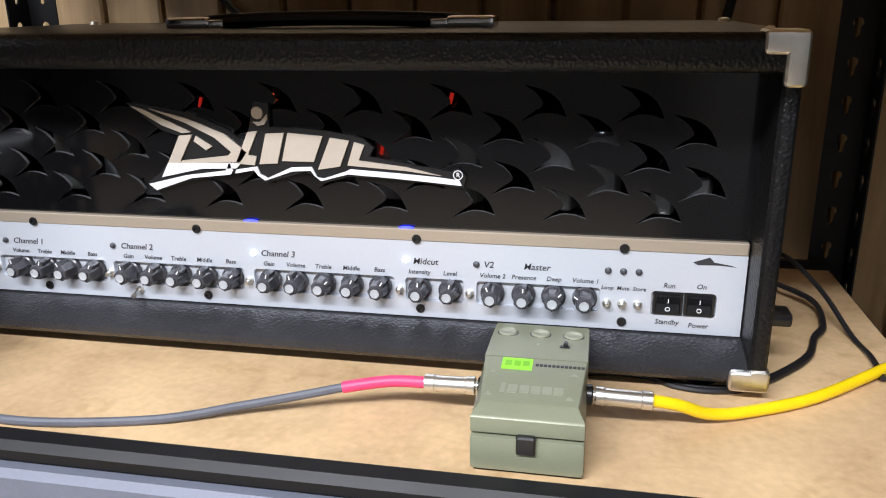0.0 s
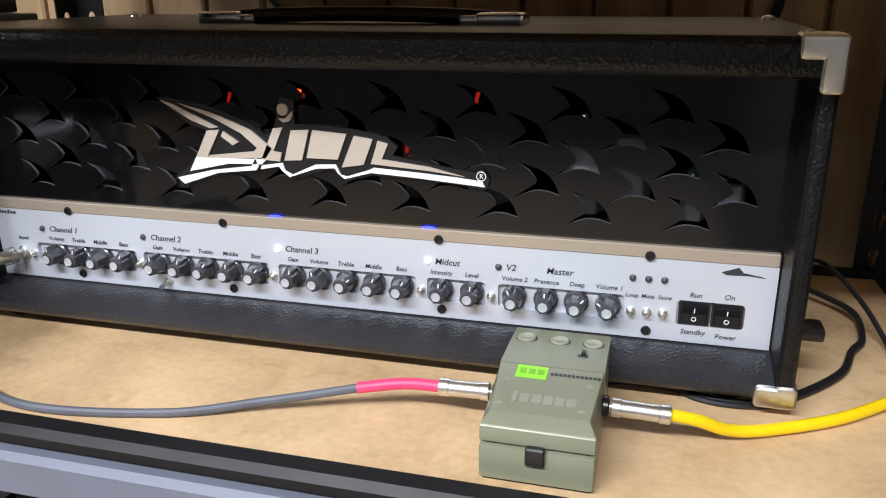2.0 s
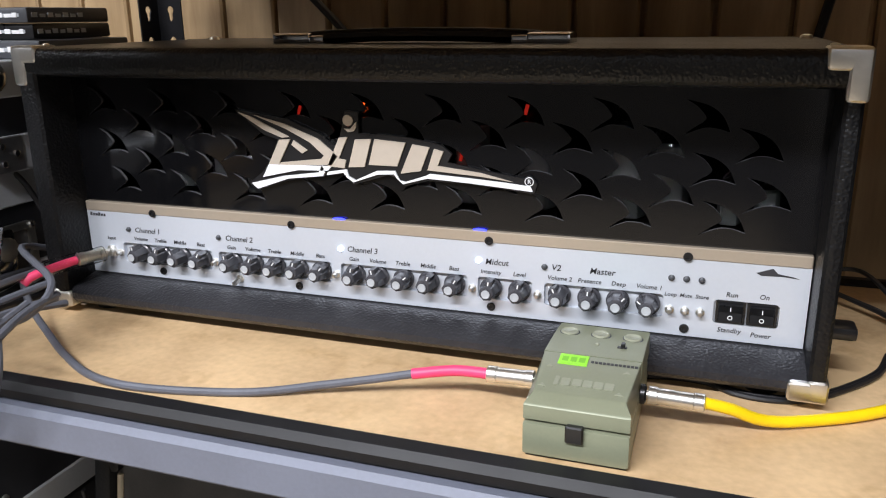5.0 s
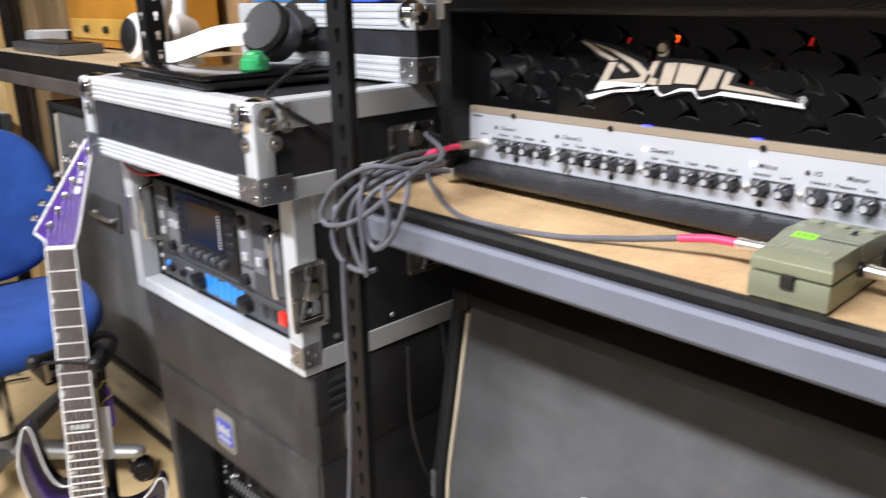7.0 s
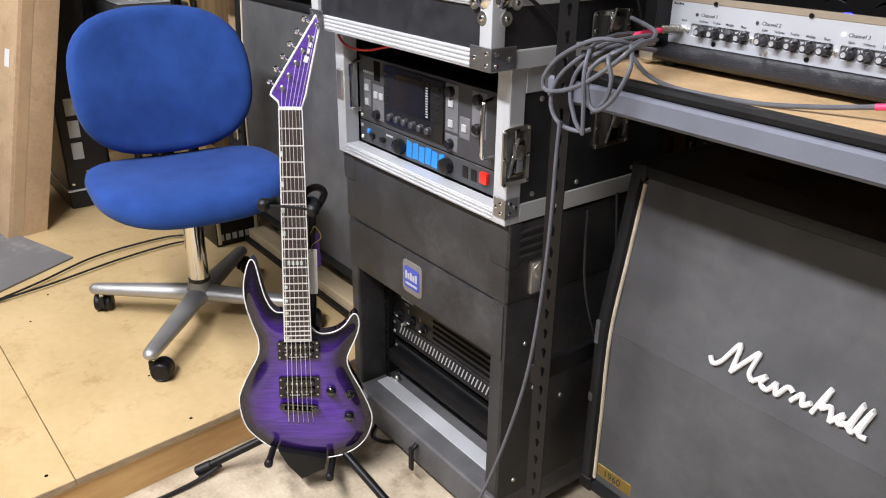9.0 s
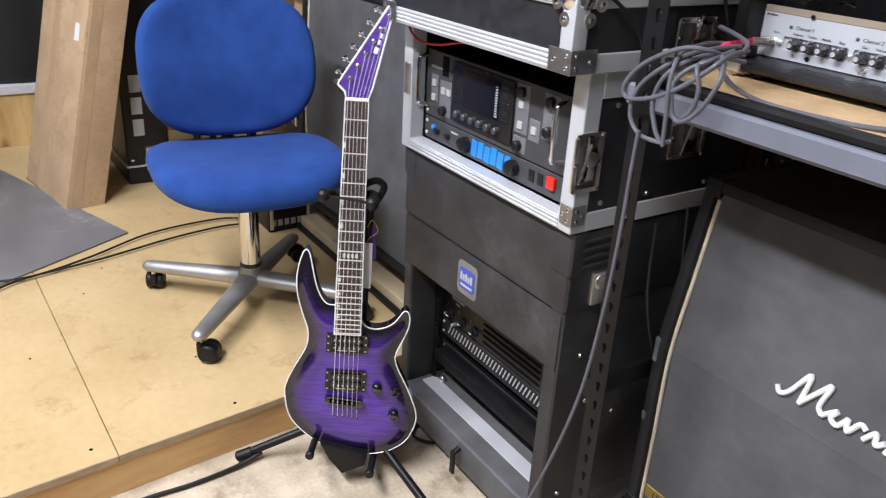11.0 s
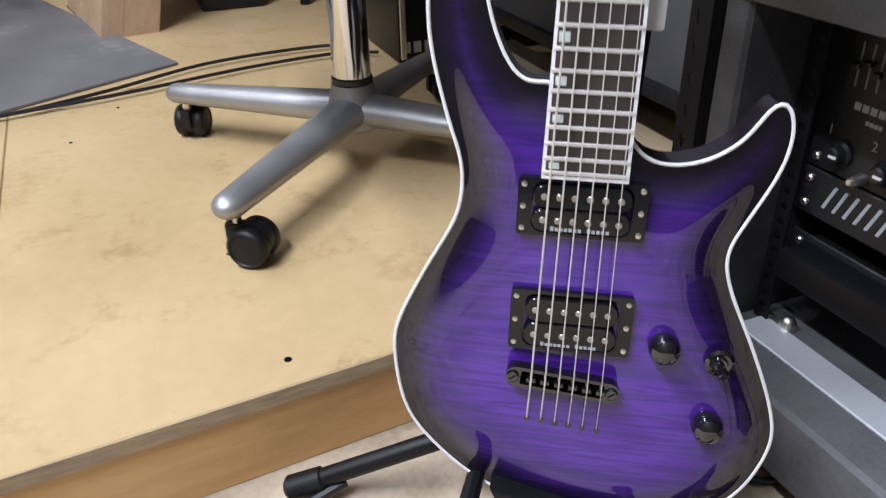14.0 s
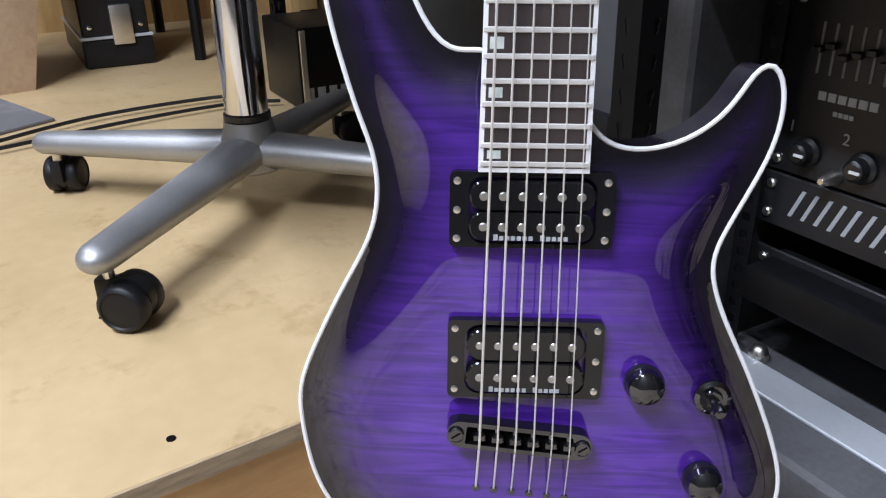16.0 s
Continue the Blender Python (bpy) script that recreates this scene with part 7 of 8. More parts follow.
bmesh.ops.transform(b, matrix=BM, verts=b.verts)
part("back_shell", b, M_RUBBER, ch, "black plastic back shell", 80)
part("back_bracket", tube([(-0.12, 0.0, SEATZ - 0.07), (-0.22, 0.0, SEATZ - 0.05), (-0.27, 0, SEATZ + 0.05), (-0.265, 0, 0.62)], 0.02, 10, 6), M_RUBBER, ch)
part("tilt_mechanism", box(-0.12, 0.10, -0.06, 0.06, SEATZ - 0.105, SEATZ - 0.065, 0.008), M_RUBBER, ch)
part("lever", rod((0.02, 0.05, SEATZ - 0.085), (0.03, 0.22, SEATZ - 0.09), 0.005, 10), M_RUBBER, ch)
part("column", rod((0, 0, 0.135), (0, 0, SEATZ - 0.1), 0.0275, 24), M_CHROME, ch, "polished chrome column")
part("column_ring", lathe([(0.0285, 0.128), (0.030, 0.130), (0.030, 0.137), (0.028, 0.139)], 24), M_KNOB, ch)
part("hub", lathe([(0.036, 0.062), (0.040, 0.066), (0.040, 0.095), (0.033, 0.115), (0.0305, 0.128)], 24), M_BRUSH, ch, "dull metal hub")
for k, a in enumerate((-36, 54, 144, 234)):
    a = radians(a)
    d = Vector((math.cos(a), math.sin(a), 0))
    s = Vector((-d.y, d.x, 0))
    b = B()
    prev = None
    L = 0.30
    for j in range(9):
        t = j / 8
        c = d * (0.02 + t * L) + Vector((0, 0, 0.089 - 0.012 * t))
        w, h = 0.032 - 0.011 * t, 0.024 - 0.008 * t
        cur = [b.verts.new(c + s * w * math.cos(q) + Vector((0, 0, h * math.sin(q)))) for q in [2 * math.pi * i / 14 for i in range(14)]]
        if prev:
            for i in range(14):
                b.faces.new((prev[i], prev[(i + 1) % 14], cur[(i + 1) % 14], cur[i]))
        else:
            b.faces.new(cur[::-1])
        prev = cur
    for j, (f, o) in enumerate(((0.85, 0.009), (0.5, 0.016), (0.15, 0.019))):
        c = d * (0.02 + L + o) + Vector((0, 0, 0.077))
        cur = [b.verts.new(c + s * 0.020 * f * math.cos(q) + Vector((0, 0, 0.016 * f * math.sin(q)))) for q in [2 * math.pi * i / 14 for i in range(14)]]
        for i in range(14):
            b.faces.new((prev[i], prev[(i + 1) % 14], cur[(i + 1) % 14], cur[i]))
        prev = cur
    b.faces.new(prev)
    arm = part("base_arm", b, M_BRUSH, ch, "dull grey metal base arm", 50)
    # twin-wheel caster
    ca = radians((62, 74, 95, 160)[k])
    e = d * (L + 0.008)
    m = Matrix.Translation((e.x, e.y, 0)) @ Matrix.Rotation(ca, 4, "Z")
    cst = part("caster", box(-0.014, 0.014, -0.008, 0.008, 0.02, 0.052, 0.004, 2, m=m), M_RUBBER, arm, "black twin-wheel caster")
    for sy in (-1, 1):
        part("wheel", lathe([(0.004, -0.0105), (0.019, -0.0085), (0.0205, -0.010), (0.0235, -0.0085), (0.0255, -0.006), (0.026, 0), (0.0255, 0.006), (0.0235, 0.0085), (0.0205, 0.010), (0.019, 0.0085), (0.004, 0.0105)], 22, m=m @ Matrix.Translation((0.018, sy * 0.0145, 0.0262)) @ Matrix.Rotation(math.pi / 2, 4, "X")), M_RUBBER, cst)
    part("hood", lathe([(0.025, -0.019), (0.0255, 0), (0.025, 0.019)], 18, m=m @ Matrix.Translation((0.018, 0, 0.030)) @ Matrix.Rotation(math.pi / 2, 4, "X") @ Matrix.Diagonal((1, 1, 0.35, 1))), M_RUBBER, cst)
    part("stem", rod(m @ Vector((0, 0, 0.05)), m @ Vector((0, 0, 0.075)), 0.006, 10), M_STEEL, cst)

# ---- unseen upper shelf over the amplifier: board and beam added to shade the bay ----
# both run on past the post to the east wall to block lamp light
part("unseen_upper_board", box(PX0 + 0.012, 0.555, -0.166, 0.29, 1.358, 1.374, 0.001, 1), M_BOARD, rack, "tan particle board shelf")
part("unseen_upper_beam", box(PX0 + 0.008, 0.555, -0.195, -0.168, 1.333, 1.377, 0.003, 1), M_BLKPAINT, rack)

# ---- second shelving unit behind the chair ----
S2, SY, SXA, SXB = 1.093, -0.055, -2.56, -1.272
sh = thing("shelving_unit", "black slotted steel shelving with a pale board shelf", "shelf")


def post_on(owner, x, y, z0, H, sx, sy):
    W = 0.038
    holes = [keyhole(W * 0.55, 0.03 + 0.0385 * k) for k in range(int((H - 0.05) / 0.0385))]
    b = holed([(0, 0), (W, 0), (W, H), (0, H)], holes, 0, 0.002)
    bmesh.ops.transform(b, matrix=Matrix.Translation((x, y, z0)) @ Matrix.Diagonal((sx, 1, 1, 1)) @ FRONT, verts=b.verts)
    b2 = holed([(0, 0), (W, 0), (W, H), (0, H)], holes, 0, 0.002)
    merge(b, b2, Matrix.Translation((x, y, z0)) @ Matrix(((0, 0, sx, 0), (sy, 0, 0, 0), (0, 1, 0, 0), (0, 0, 0, 1))))
    return part("post", b, M_BLKPAINT, owner)


for x, sx in ((SXA, 1), (SXB, -1)):
    post_on(sh, x, SY - 0.002, STAGE, 1.55, sx, 1)
    post_on(sh, x, SY + 0.44, STAGE, 1.55, sx, -1)
part("shelf_board", box(SXA + 0.01, SXB - 0.01, SY + 0.012, SY + 0.43, S2 - 0.014, S2, 0.001, 1), M_SKID, sh, "pale board shelf")
part("front_beam", box(SXA + 0.003, SXB - 0.003, SY, SY + 0.011, S2 - 0.045, S2 + 0.004, 0.002, 1), M_BLKPAINT, sh)
part("lower_beam_lip", box(SXA + 0.003, SXB - 0.003, SY - 0.003, SY + 0.014, S2 - 0.085, S2 - 0.047, 0.003, 1), mat("brown_grey_beam", (0.07, 0.06, 0.055), 0.5), sh)
for x in (SXA + 0.003, SXB - 0.018):
    part("side_beam", box(x, x + 0.015, SY, SY + 0.43, S2 - 0.05, S2 - 0.015, 0.002, 1), M_BLKPAINT, sh)
part("base_beam", box(SXA + 0.003, SXB - 0.003, SY - 0.004, SY + 0.011, 0.107, 0.125, 0.002, 1), M_BLKPAINT, sh)
# things on that shelf
am = thing("amplifier_box", "amber-coloured amplifier box with dark metal corners", "amplifier")
part("body", box(-2.42, -1.75, 0.2, 0.37, S2 + 0.006, S2 + 0.24, 0.006, 2), mat("amber_lacquer", (0.5, 0.22, 0.03), 0.4), am)
part("front_panel", box(-2.38, -1.79, 0.194, 0.202, S2 + 0.03, S2 + 0.09, 0.002, 1), mat("amber_panel", (0.62, 0.36, 0.08), 0.4), am)
for x in (-2.42, -1.75):
    part("corner", box(x - 0.012, x + 0.012, 0.188, 0.22, S2 + 0.005, S2 + 0.05, 0.004, 2), M_BLKPAINT, am)
for x in (-2.25, -2.1, -1.95):
    part("knob", lathe([(0.011, 0), (0.011, 0.01), (0.008, 0.013)], 14, m=at_front(x, 0.194, S2 + 0.06)), M_KNOB, am)
dv = thing("flat_device", "flat dark grey device lying on the shelf", "device")
part("case", box(-2.36, -1.98, 0.0, 0.13, S2 + 0.001, S2 + 0.03, 0.006, 2), M_GREYPL, dv)
part("key_row", box(-2.33, -2.01, 0.015, 0.11, S2 + 0.03, S2 + 0.033, 0.001, 1), M_KNOB, dv)
dv = thing("flat_device", "small grey-white device on the shelf", "device")
part("case", box(-2.55, -2.42, 0.1, 0.22, S2 + 0.001, S2 + 0.05, 0.006, 2), M_LGREY, dv)
part("top_plate", box(-2.54, -2.43, 0.11, 0.21, S2 + 0.0495, S2 + 0.053, 0.001, 1), M_WHITE, dv)
wh = thing("white_headset", "white plastic headset with dark padded insides", "headset")
for x, y in ((-1.56, 0.06), (-1.42, 0.08)):
    m = Matrix.Translation((x, y, S2 + 0.06)) @ Euler((radians(80), radians(10), 0)).to_matrix().to_4x4()
    part("shell", lathe([(0.03, -0.04), (0.05, -0.03), (0.058, 0.0), (0.054, 0.025), (0.044, 0.034)], 22, m=m), M_WHITE, wh)
    part("pad", lathe([(0.02, 0.03), (0.036, 0.036), (0.04, 0.04), (0.03, 0.044)], 20, m=m), M_RUBBER, wh)
part("band", tube([(-1.56, 0.07, S2 + 0.1), (-1.54, 0.09, S2 + 0.15), (-1.49, 0.10, S2 + 0.17), (-1.44, 0.10, S2 + 0.15), (-1.42, 0.09, S2 + 0.1)], 0.016, 12, 6), M_WHITE, wh)
part("arm", tube([(-1.42, 0.04, S2 + 0.05), (-1.36, 0.01, S2 + 0.09), (-1.34, 0.02, S2 + 0.15)], 0.018, 12, 6), M_WHITE, wh)
# plank and clutter beyond the shelf
solo("timber_plank", box(-3.02, -2.88, 0.10, 0.13, STAGE + 0.0005, 1.9, 0.002, 1), M_WALLPLY, "upright orange-brown timber plank", "plank")
bx = thing("carton", "brown cardboard carton standing under the shelf", "box")
part("carton_body", box(-2.53, -2.11, 0.14, 0.37, 0.62, 0.95, 0.004, 1), M_CARDB, bx)
part("tape_strip", box(-2.34, -2.28, 0.138, 0.3, 0.70, 0.9502, 0.001, 1), M_TAPE, bx)
bk = thing("stacked_cases", "stack of dark equipment cases under the shelf", "case")
part("lower_case", box(-2.55, -2.10, 0.10, 0.42, STAGE + 0.0005, 0.40, 0.01, 2), M_LAMIN, bk)
part("upper_case", box(-2.54, -2.11, 0.11, 0.40, 0.4005, 0.6195, 0.01, 2), M_GREYPL, bk)
for x in (-2.45, -2.17):
    part("clasp", box(x - 0.02, x + 0.02, 0.092, 0.102, 0.37, 0.42, 0.003, 1), M_STEEL, bk)
dm = thing("mixer_desk", "pale grey mixing desk behind the chair", "mixer")
part("body", box(-3.3, -2.7, -0.22, 0.06, 0.80, 0.86, 0.008, 2), M_GREYPL, dm)
part("panel", box(-3.28, -2.72, -0.2, 0.05, 0.8605, 0.866, 0.002, 1), M_LGREY, dm)
for k in range(6):
    part("fader", box(-3.22 + k * 0.085, -3.2 + k * 0.085, -0.14, -0.10, 0.866, 0.885, 0.003, 1), M_WHITE, dm)
for x in (-3.26, -2.74):
    for y in (-0.2, 0.02):
        part("leg", rod((x, y, STAGE + 0.0005), (x, y, 0.802), 0.015, 10), M_BLKPAINT, dm)

# ---- second cabinet under that shelf, on timber skids ----
speaker_cabinet(-2.085, -1.312, -0.036, 0.33, 0.222, 0.965, 0.56, 0.02, "large black speaker cabinet raised on pale timber skids", 0.150 - 0.0005)
for y in (-0.04, 0.20):
    solo("timber_skid", box(-2.12, -1.285, y, y + 0.11, STAGE + 0.0005, STAGE + 0.045, 0.002, 1), M_SKID, "pale sawn timber skid under the cabinet", "timber")
hd = thing("metal_handle", "dark metal strap handle fixed to the cabinet grille", "handle")
part("dish", prism(rrect(-1.83, -1.66, 0.655, 0.735, 0.012), 0, 0.006, Matrix.Translation((0, -0.0165, 0)) @ FRONT, bev=0.002), M_GREYPL, hd)
part("grip", tube([(-1.81, -0.024, 0.69), (-1.80, -0.04, 0.69), (-1.69, -0.04, 0.69), (-1.68, -0.024, 0.69)], 0.006, 8, 5), M_STEEL, hd)
# low amplifier with a pale name bar, behind the chair base
la = thing("bass_amplifier", "low black rack amplifier with pale lettering bar", "amplifier")
part("case", box(-2.30, -2.085, -0.16, 0.0, STAGE + 0.0005, STAGE + 0.16, 0.006, 2), M_TOLEX, la)
b = B()
for k in range(5):
    box(-2.0850, -2.0838, -0.15 + 0.024 * k, -0.134 + 0.024 * k, STAGE + 0.022, STAGE + 0.045, bm=b)
part("name_bars", b, M_LGREY, la)
for y in (-0.15, -0.012):
    part("rail", box(-2.0848, -2.08, y - 0.006, y + 0.006, STAGE + 0.01, STAGE + 0.155, 0.001, 1), M_STEEL, la)

# ---- cardboard box and instrument case leaning by the mat ----
p0 = Vector((-2.575, -0.735, STAGE))
mb = Matrix.Translation(p0) @ Matrix.Rotation(radians(10.0), 4, "Z") @ Matrix.Rotation(radians(-13.5), 4, "X")
bx = thing("cardboard_box", "tall brown cardboard box leaning, scuffed, taped seams", "box", mb)
part("carton", box(-0.43, 0.0, 0.0, 0.135, 0.001, 1.15, 0.004, 2), M_CARDB, bx)
part("tape_strip", box(-0.0018, 0.0012, 0.012, 0.05, 0.0, 1.148, 0.0005, 1), M_TAPE, bx)
part("tape_strip", box(-0.30, -0.24, -0.0012, 0.0016, 0.0, 1.148, 0.0005, 1), M_TAPE, bx)
part("paper_label", box(-0.09, -0.05, -0.0022, -0.0008, 0.60, 0.66), M_WHITE, bx)
part("flap_edge", box(-0.428, 0.002, -0.002, 0.137, 0.0, 0.006, 0.001, 1), mat("crushed_cardboard", (0.26, 0.16, 0.09), 0.9, 0, 0.3, 40, 200, 0.5, 2), bx)
ec = thing("instrument_case", "black hard instrument case with silver trim, standing upright", "case")
part("shell", box(-3.19, -2.765, -0.47, -0.31, STAGE + 0.02, 1.05, 0.012, 3), tolex("case_vinyl", (0.012, 0.012, 0.013), 260), ec)
part("lower_shell", box(-3.195, -2.76, -0.474, -0.306, STAGE + 0.0005, STAGE + 0.07, 0.010, 3), tolex("case_vinyl_low", (0.012, 0.012, 0.013), 260), ec)
part("silver_trim", box(-3.197, -2.758, -0.476, -0.304, STAGE + 0.07, STAGE + 0.077, 0.001, 1), M_ALU, ec, "silver edge trim")
part("latch", box(-2.767, -2.752, -0.40, -0.35, STAGE + 0.055, STAGE + 0.15, 0.004, 2), M_STEEL, ec, "steel case latch")
for k in range(3):
    part("mark_bar", prism([(-0.465 + 0.03, 0.30 + k * 0.085), (-0.395, 0.30 + k * 0.085), (-0.395, 0.365 + k * 0.085), (-0.435, 0.365 + k * 0.085)], 0, 0.0015, Matrix.Translation((-2.765, 0, 0)) @ Matrix(((0, 0, 1, 0), (1, 0, 0, 0), (0, 1, 0, 0), (0, 0, 0, 1)))), M_LGREY, ec)
for y in (-0.45, -0.33):
    for z in (STAGE + 0.09, STAGE + 0.035):
        part("rivet", lathe([(0.007, 0), (0.006, 0.003), (0.003, 0.004)], 10, m=Matrix.Translation((-2.7645, y, z + 0.01)) @ Matrix.Rotation(math.pi / 2, 4, "Y")), M_CHROME, ec)

# ---- stage cables ----
for pts, lab in (([(-2.30, -1.55), (-2.23, -1.451), (-2.093, -1.345), (-1.96, -1.21), (-1.99, -1.06), (-2.053, -0.938), (-2.099, -0.706), (-2.165, -0.466), (-2.19, -0.275), (-2.16, -0.18)], "thin black cable lying across stage and mat"),
                 ([(-2.46, -1.36), (-2.411, -1.31), (-2.345, -1.19), (-2.30, -1.155), (-2.159, -1.135), (-2.08, -1.03), (-2.062, -0.91), (-2.127, -0.737), (-2.235, -0.525), (-2.262, -0.29), (-2.22, -0.19)], "black cable snaking over the plywood")):
    cb = thing("stage_cable", lab, "cable")
    part("cord", tube([(x, y, STAGE + 0.0105) for x, y in pts], 0.0036, 8, 8), M_BLACKC, cb)
cb = thing("floor_cable", "black cables looped on the floor by the rack", "cable")
part("cord", tube([(-1.02, -0.19, 0.005), (-0.985, -0.225, 0.005), (-0.94, -0.20, 0.006), (-0.935, -0.15, 0.008), (-0.98, -0.13, 0.006), (-1.03, -0.145, 0.005), (-1.06, -0.1, 0.02), (-1.12, -0.05, 0.06)], 0.004, 8, 8), M_BLACKC, cb)
cb = thing("floor_cable", "black cable trailing along the stage front", "cable")
part("cord", tube([(-1.085, -0.575, 0.02), (-1.078, -0.64, 0.008), (-1.072, -0.742, 0.005), (-1.075, -0.85, 0.005), (-1.06, -1.0, 0.005), (-1.03, -1.3, 0.005)], 0.0055, 8, 8), M_BLACKC, cb)
bl = thing("blue_cable_end", "short blue-sleeved cable end behind the post", "cable")
part("sleeve", rod((-0.47, 0.03, 0.445), (-0.44, 0.06, 0.475), 0.008, 12, bev=0.002), mat("blue_sleeve", (0.01, 0.04, 0.5), 0.4), bl)
part("cord", tube([(-0.44, 0.06, 0.475), (-0.42, 0.12, 0.5), (-0.43, 0.2, 0.48), (-0.45, 0.27, 0.4)], 0.004, 8, 6), M_BLACKC, bl)

# ---- drum hardware on the mat ----
MATZ = STAGE + 0.007
fr = thing("black_rack_frame", "black tubular drum rack with two thick legs", "drum rack")
part("leg", rod((-2.318, -1.215, MATZ), (-2.425, -1.245, 0.98), 0.023, 16), M_BLKPAINT, fr)
part("leg", rod((-3.20, -1.085, MATZ), (-3.10, -1.12, 0.98), 0.025, 16), M_BLKPAINT, fr)
part("cross_bar", rod((-2.42, -1.245, 0.93), (-3.11, -1.12, 0.93), 0.02, 14), M_BLKPAINT, fr)
part("cross_bar", rod((-2.42, -1.245, 0.93), (-2.6, -2.1, 0.93), 0.02, 14), M_BLKPAINT, fr)
part("foot_cap", lathe([(0.027, 0), (0.028, 0.004), (0.027, 0.03)], 16, m=Matrix.Translation((-2.318, -1.215, MATZ))), M_RUBBER, fr)
part("leg", rod((-2.6, -2.1, MATZ), (-2.6, -2.1, 0.98), 0.023, 16), M_BLKPAINT, fr)
kp = thing("kick_pedal", "black and silver kick drum pedal standing on the mat", "drum pedal")
part("base_plate", prism([(-2.95, -1.13), (-2.80, -1.13), (-2.78, -1.05), (-2.93, -1.04)], MATZ, MATZ + 0.006, bev=0.001, seg=1), M_BRUSH, kp, "dull steel base plate")
b = tube([(-2.87, -1.128, MATZ + 0.006), (-2.872, -1.13, 0.2), (-2.868, -1.122, 0.272), (-2.86, -1.10, 0.29), (-2.852, -1.078, 0.272), (-2.85, -1.07, 0.2), (-2.85, -1.068, MATZ + 0.006)], 0.013, 10, 6)
part("upright", b, M_BLKPAINT, kp)
part("cam", prism(rrect(-0.028, 0.028, -0.045, 0.045, 0.02), -0.014, 0.014, Matrix.Translation((-2.855, -1.095, 0.325)) @ Matrix.Rotation(math.pi / 2, 4, "Z") @ FRONT, bev=0.003), M_BRUSH, kp, "grey metal cam housing")
part("shaft", rod((-2.86, -1.216, 0.74), (-2.86, -1.191, 0.512), 0.021, 14, bev=0.003), mat("pale_grey_tube", (0.45, 0.43, 0.40), 0.45), kp, "pale grey tube")
part("beater_head", box(-2.885, -2.835, -1.222, -1.168, 0.448, 0.512, 0.010, 3), M_BRUSH, kp, "grey square clamp block")
m = Matrix.Translation((-2.862, -1.060, 0.362)) @ Matrix.Rotation(radians(-41.5), 4, "X")
part("lever", box(-0.012, 0.012, -0.138, 0.138, -0.010, 0.010, 0.004, 2, m=m), mat("frosted_lever", (0.55, 0.53, 0.50), 0.3), kp, "pale frosted lever bar")
part("lever_tip", box(-0.006, 0.006, 0.138, 0.165, -0.004, 0.004, 0.001, 1, m=m), M_STEEL, kp)
hw = thing("hi_hat_stand", "chrome hi-hat stand base with folding legs", "drum stand")
part("pole", rod((-2.66, -1.30, MATZ + 0.02), (-2.66, -1.30, 0.9), 0.011, 14), M_CHROME, hw)
for ex, ey in ((-2.52, -1.235), (-2.60, -1.43), (-2.82, -1.28)):
    part("leg", rod((-2.66, -1.30, 0.25), (ex, ey, MATZ + 0.01), 0.008, 10), M_BLKPAINT, hw)
    part("rubber_tip", lathe([(0.012, 0), (0.013, 0.006), (0.010, 0.022)], 12, m=Matrix.Translation((ex, ey, MATZ))), M_RUBBER, hw)
part("clamp", box(-2.69, -2.63, -1.33, -1.27, 0.24, 0.29, 0.008, 2), M_BRUSH, hw)
pl = box(-0.14, 0.14, -0.045, 0.045, -0.005, 0.005, 0.003, 1)
part("pedal_plate", pl, M_GREYPL, hw).matrix_basis = Matrix.Translation((-2.50, -1.36, MATZ + 0.05)) @ Matrix.Rotation(radians(15), 4, "Y")
hw2 = thing("cymbal_stand", "black folding stand leg reaching over the mat", "drum stand")
part("leg", rod((-2.30, -1.44, 0.32), (-2.055, -1.243, MATZ + 0.012), 0.009, 10), M_BLKPAINT, hw2)
part("rubber_tip", rod((-2.085, -1.267, MATZ + 0.035), (-2.05, -1.239, MATZ + 0.008), 0.014, 12, bev=0.004), M_RUBBER, hw2)
part("pole", rod((-2.31, -1.45, MATZ), (-2.31, -1.45, 1.0), 0.011, 12), M_BLKPAINT, hw2)
dr = thing("kick_drum", "drum with cream hoop and pale head, side on", "drum")
md = Matrix.Translation((-2.25, -1.70, MATZ + 0.29)) @ Matrix.Rotation(radians(90), 4, "X")
part("shell", lathe([(0.255, -0.30), (0.26, -0.29), (0.26, 0.22), (0.255, 0.23)], 40, m=md), M_KNOB, dr)
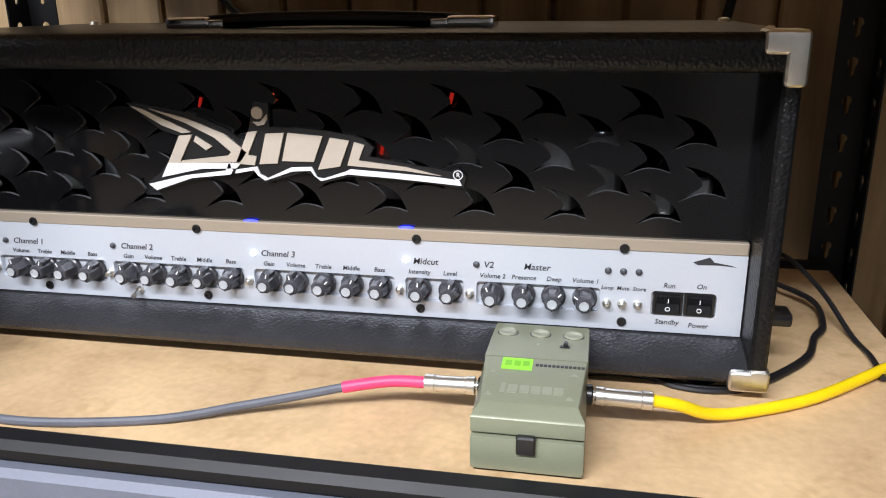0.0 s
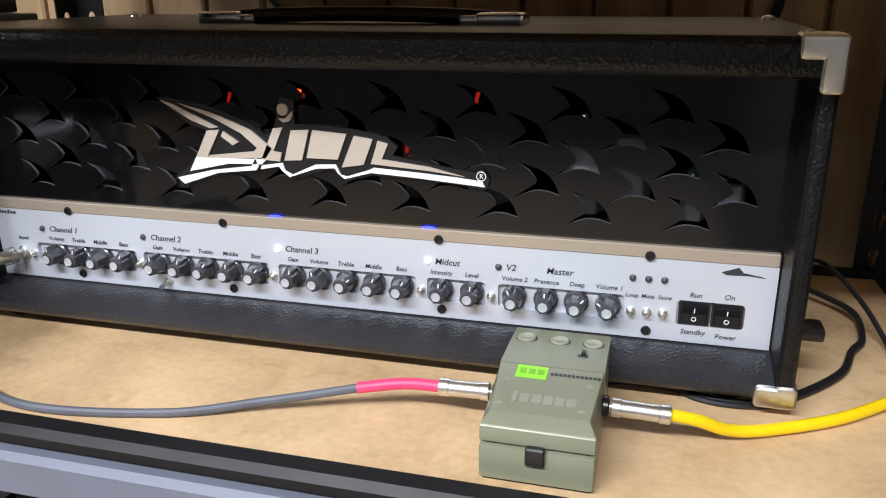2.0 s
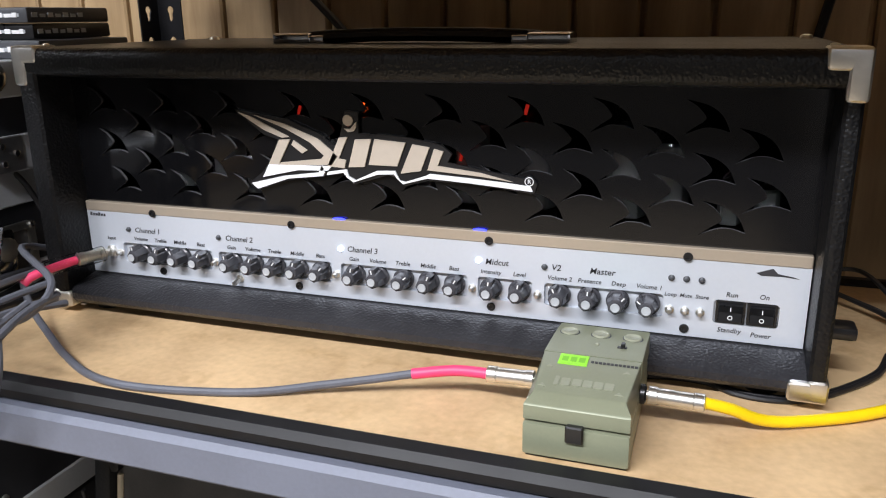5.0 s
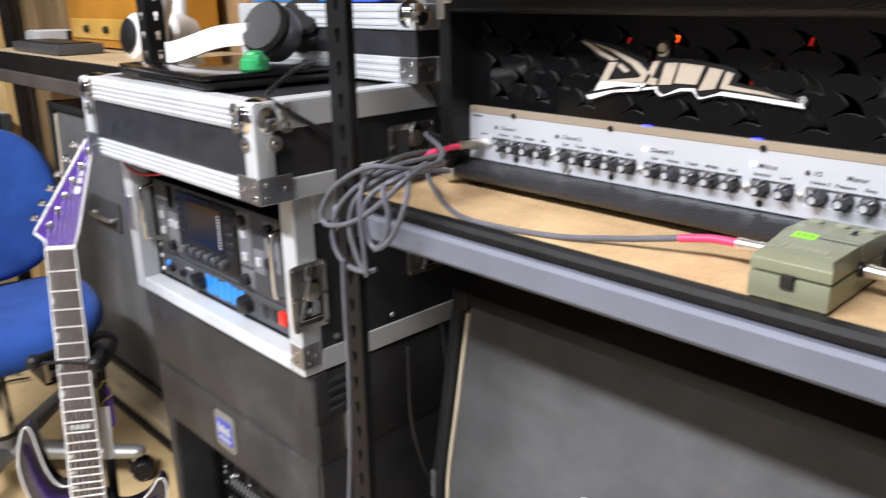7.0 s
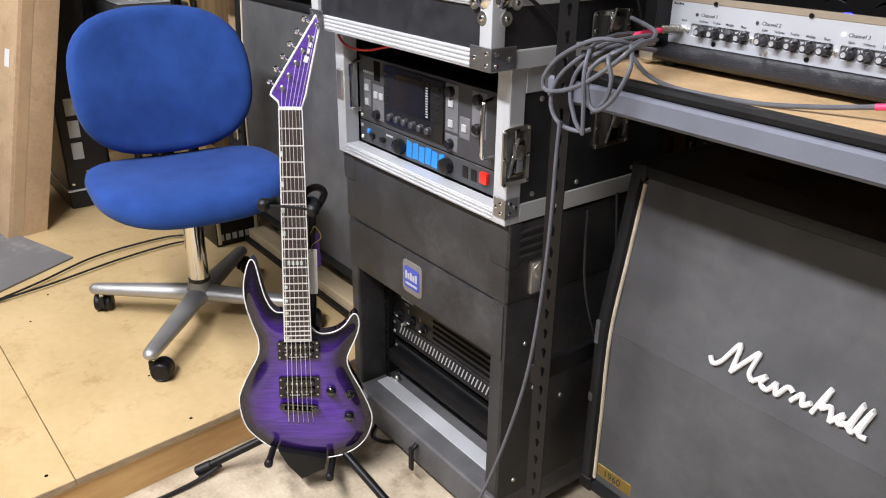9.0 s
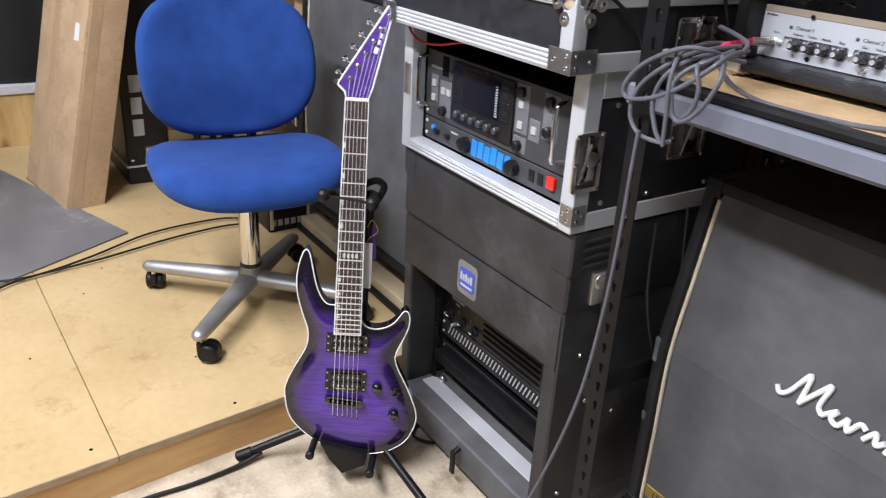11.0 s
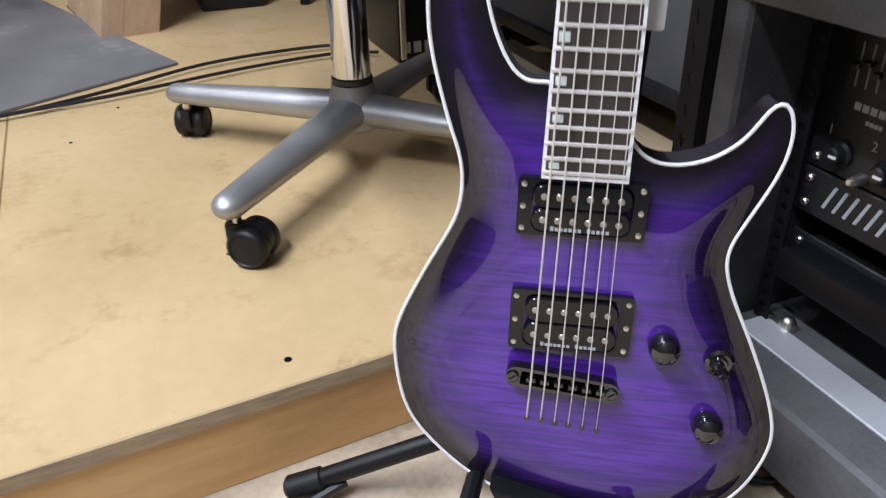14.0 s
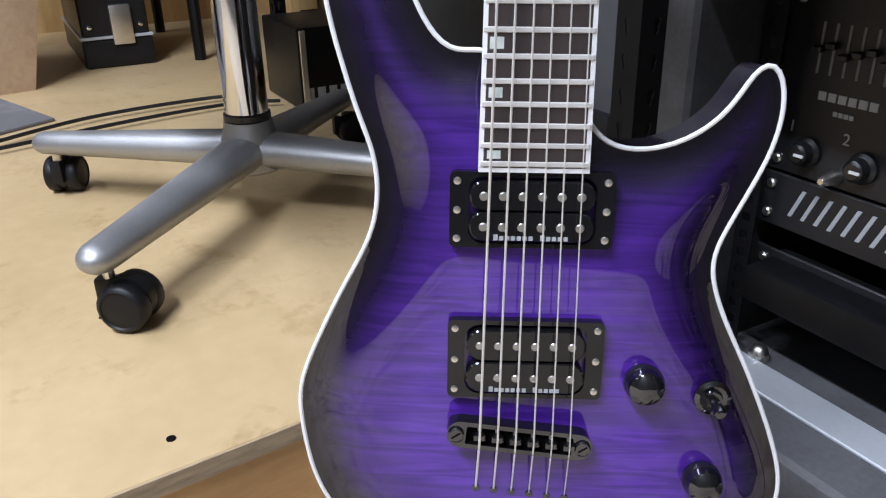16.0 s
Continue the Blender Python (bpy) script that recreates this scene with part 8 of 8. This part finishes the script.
for z in (0.235, -0.28):
    part("hoop", lathe([(0.262, z - 0.3 * 0), (0.285, z), (0.288, z + 0.004), (0.288, z + 0.03), (0.285, z + 0.034), (0.262, z + 0.034)], 40, m=md), M_PIPING, dr, "cream wooden hoop")
for k in range(8):
    a = 2 * math.pi * k / 8 + 0.2
    q = md @ Vector((0.275 * math.cos(a), 0.275 * math.sin(a), 0.18))
    part("lug", lathe([(0.012, 0), (0.014, 0.01), (0.010, 0.06)], 10, m=md @ Matrix.Translation((0.268 * math.cos(a), 0.268 * math.sin(a), 0.13))), M_CHROME, dr)

# ---- two straps hanging against the boards behind the amplifier ----
for a, c in (((-0.50, 0.386, 1.438), (-0.285, 0.386, 1.217)), ((0.32, 0.386, 1.52), (0.262, 0.386, 1.18))):
    st = thing("hanging_cable", "black cable hanging slanted against the board wall", "cable")
    part("cord", tube([a, tuple((p + q) / 2 + (0.0 if i != 2 else 0.004) for i, (p, q) in enumerate(zip(a, c))), c, (c[0] + 0.02, c[1], c[2] - 0.12)], 0.0055, 8, 6), M_BLACKC, st)

# ---- plug of a teal cable lying on the slant cabinet ----
tc_ = thing("teal_cable", "short teal cable with a grey plug, lying on the cabinet", "cable")
ZT = 0.8182
part("plug", rod((0.203, 0.016, ZT), (0.224, 0.016, ZT), 0.0058, 12, r2=0.0062, bev=0.0015), M_GREYPL, tc_, "grey plug tip")
part("cord", tube([(0.223, 0.016, ZT), (0.245, 0.016, ZT), (0.27, 0.018, ZT), (0.288, 0.03, ZT), (0.285, 0.09, ZT)], 0.0064, 12, 6), mat("teal_plastic", (0.01, 0.52, 0.33), 0.4, 0, 0.06, 30, 200, 0.05), tc_, "bright teal sleeve")
part("white_band", rod((0.252, 0.0162, ZT), (0.262, 0.017, ZT), 0.0067, 12), M_WHITE, tc_)

# ---- groups of alike things ----
GROUPS = {"timber_skid": "timber skids under the cabinet", "speaker_cabinet": "speaker cabinets", "shelving_unit": "steel shelving units", "stage_cable": "cables across the stage", "flat_box": "flat devices on the small case", "mains_cable": "power cables beside the amplifier", "hanging_cable": "cables hanging on the board wall"}
for ob in list(scene.objects):
    base = ob.name.split(".")[0]
    if ob.parent is None and base in GROUPS:
        tagged(ob, group=GROUPS[base])
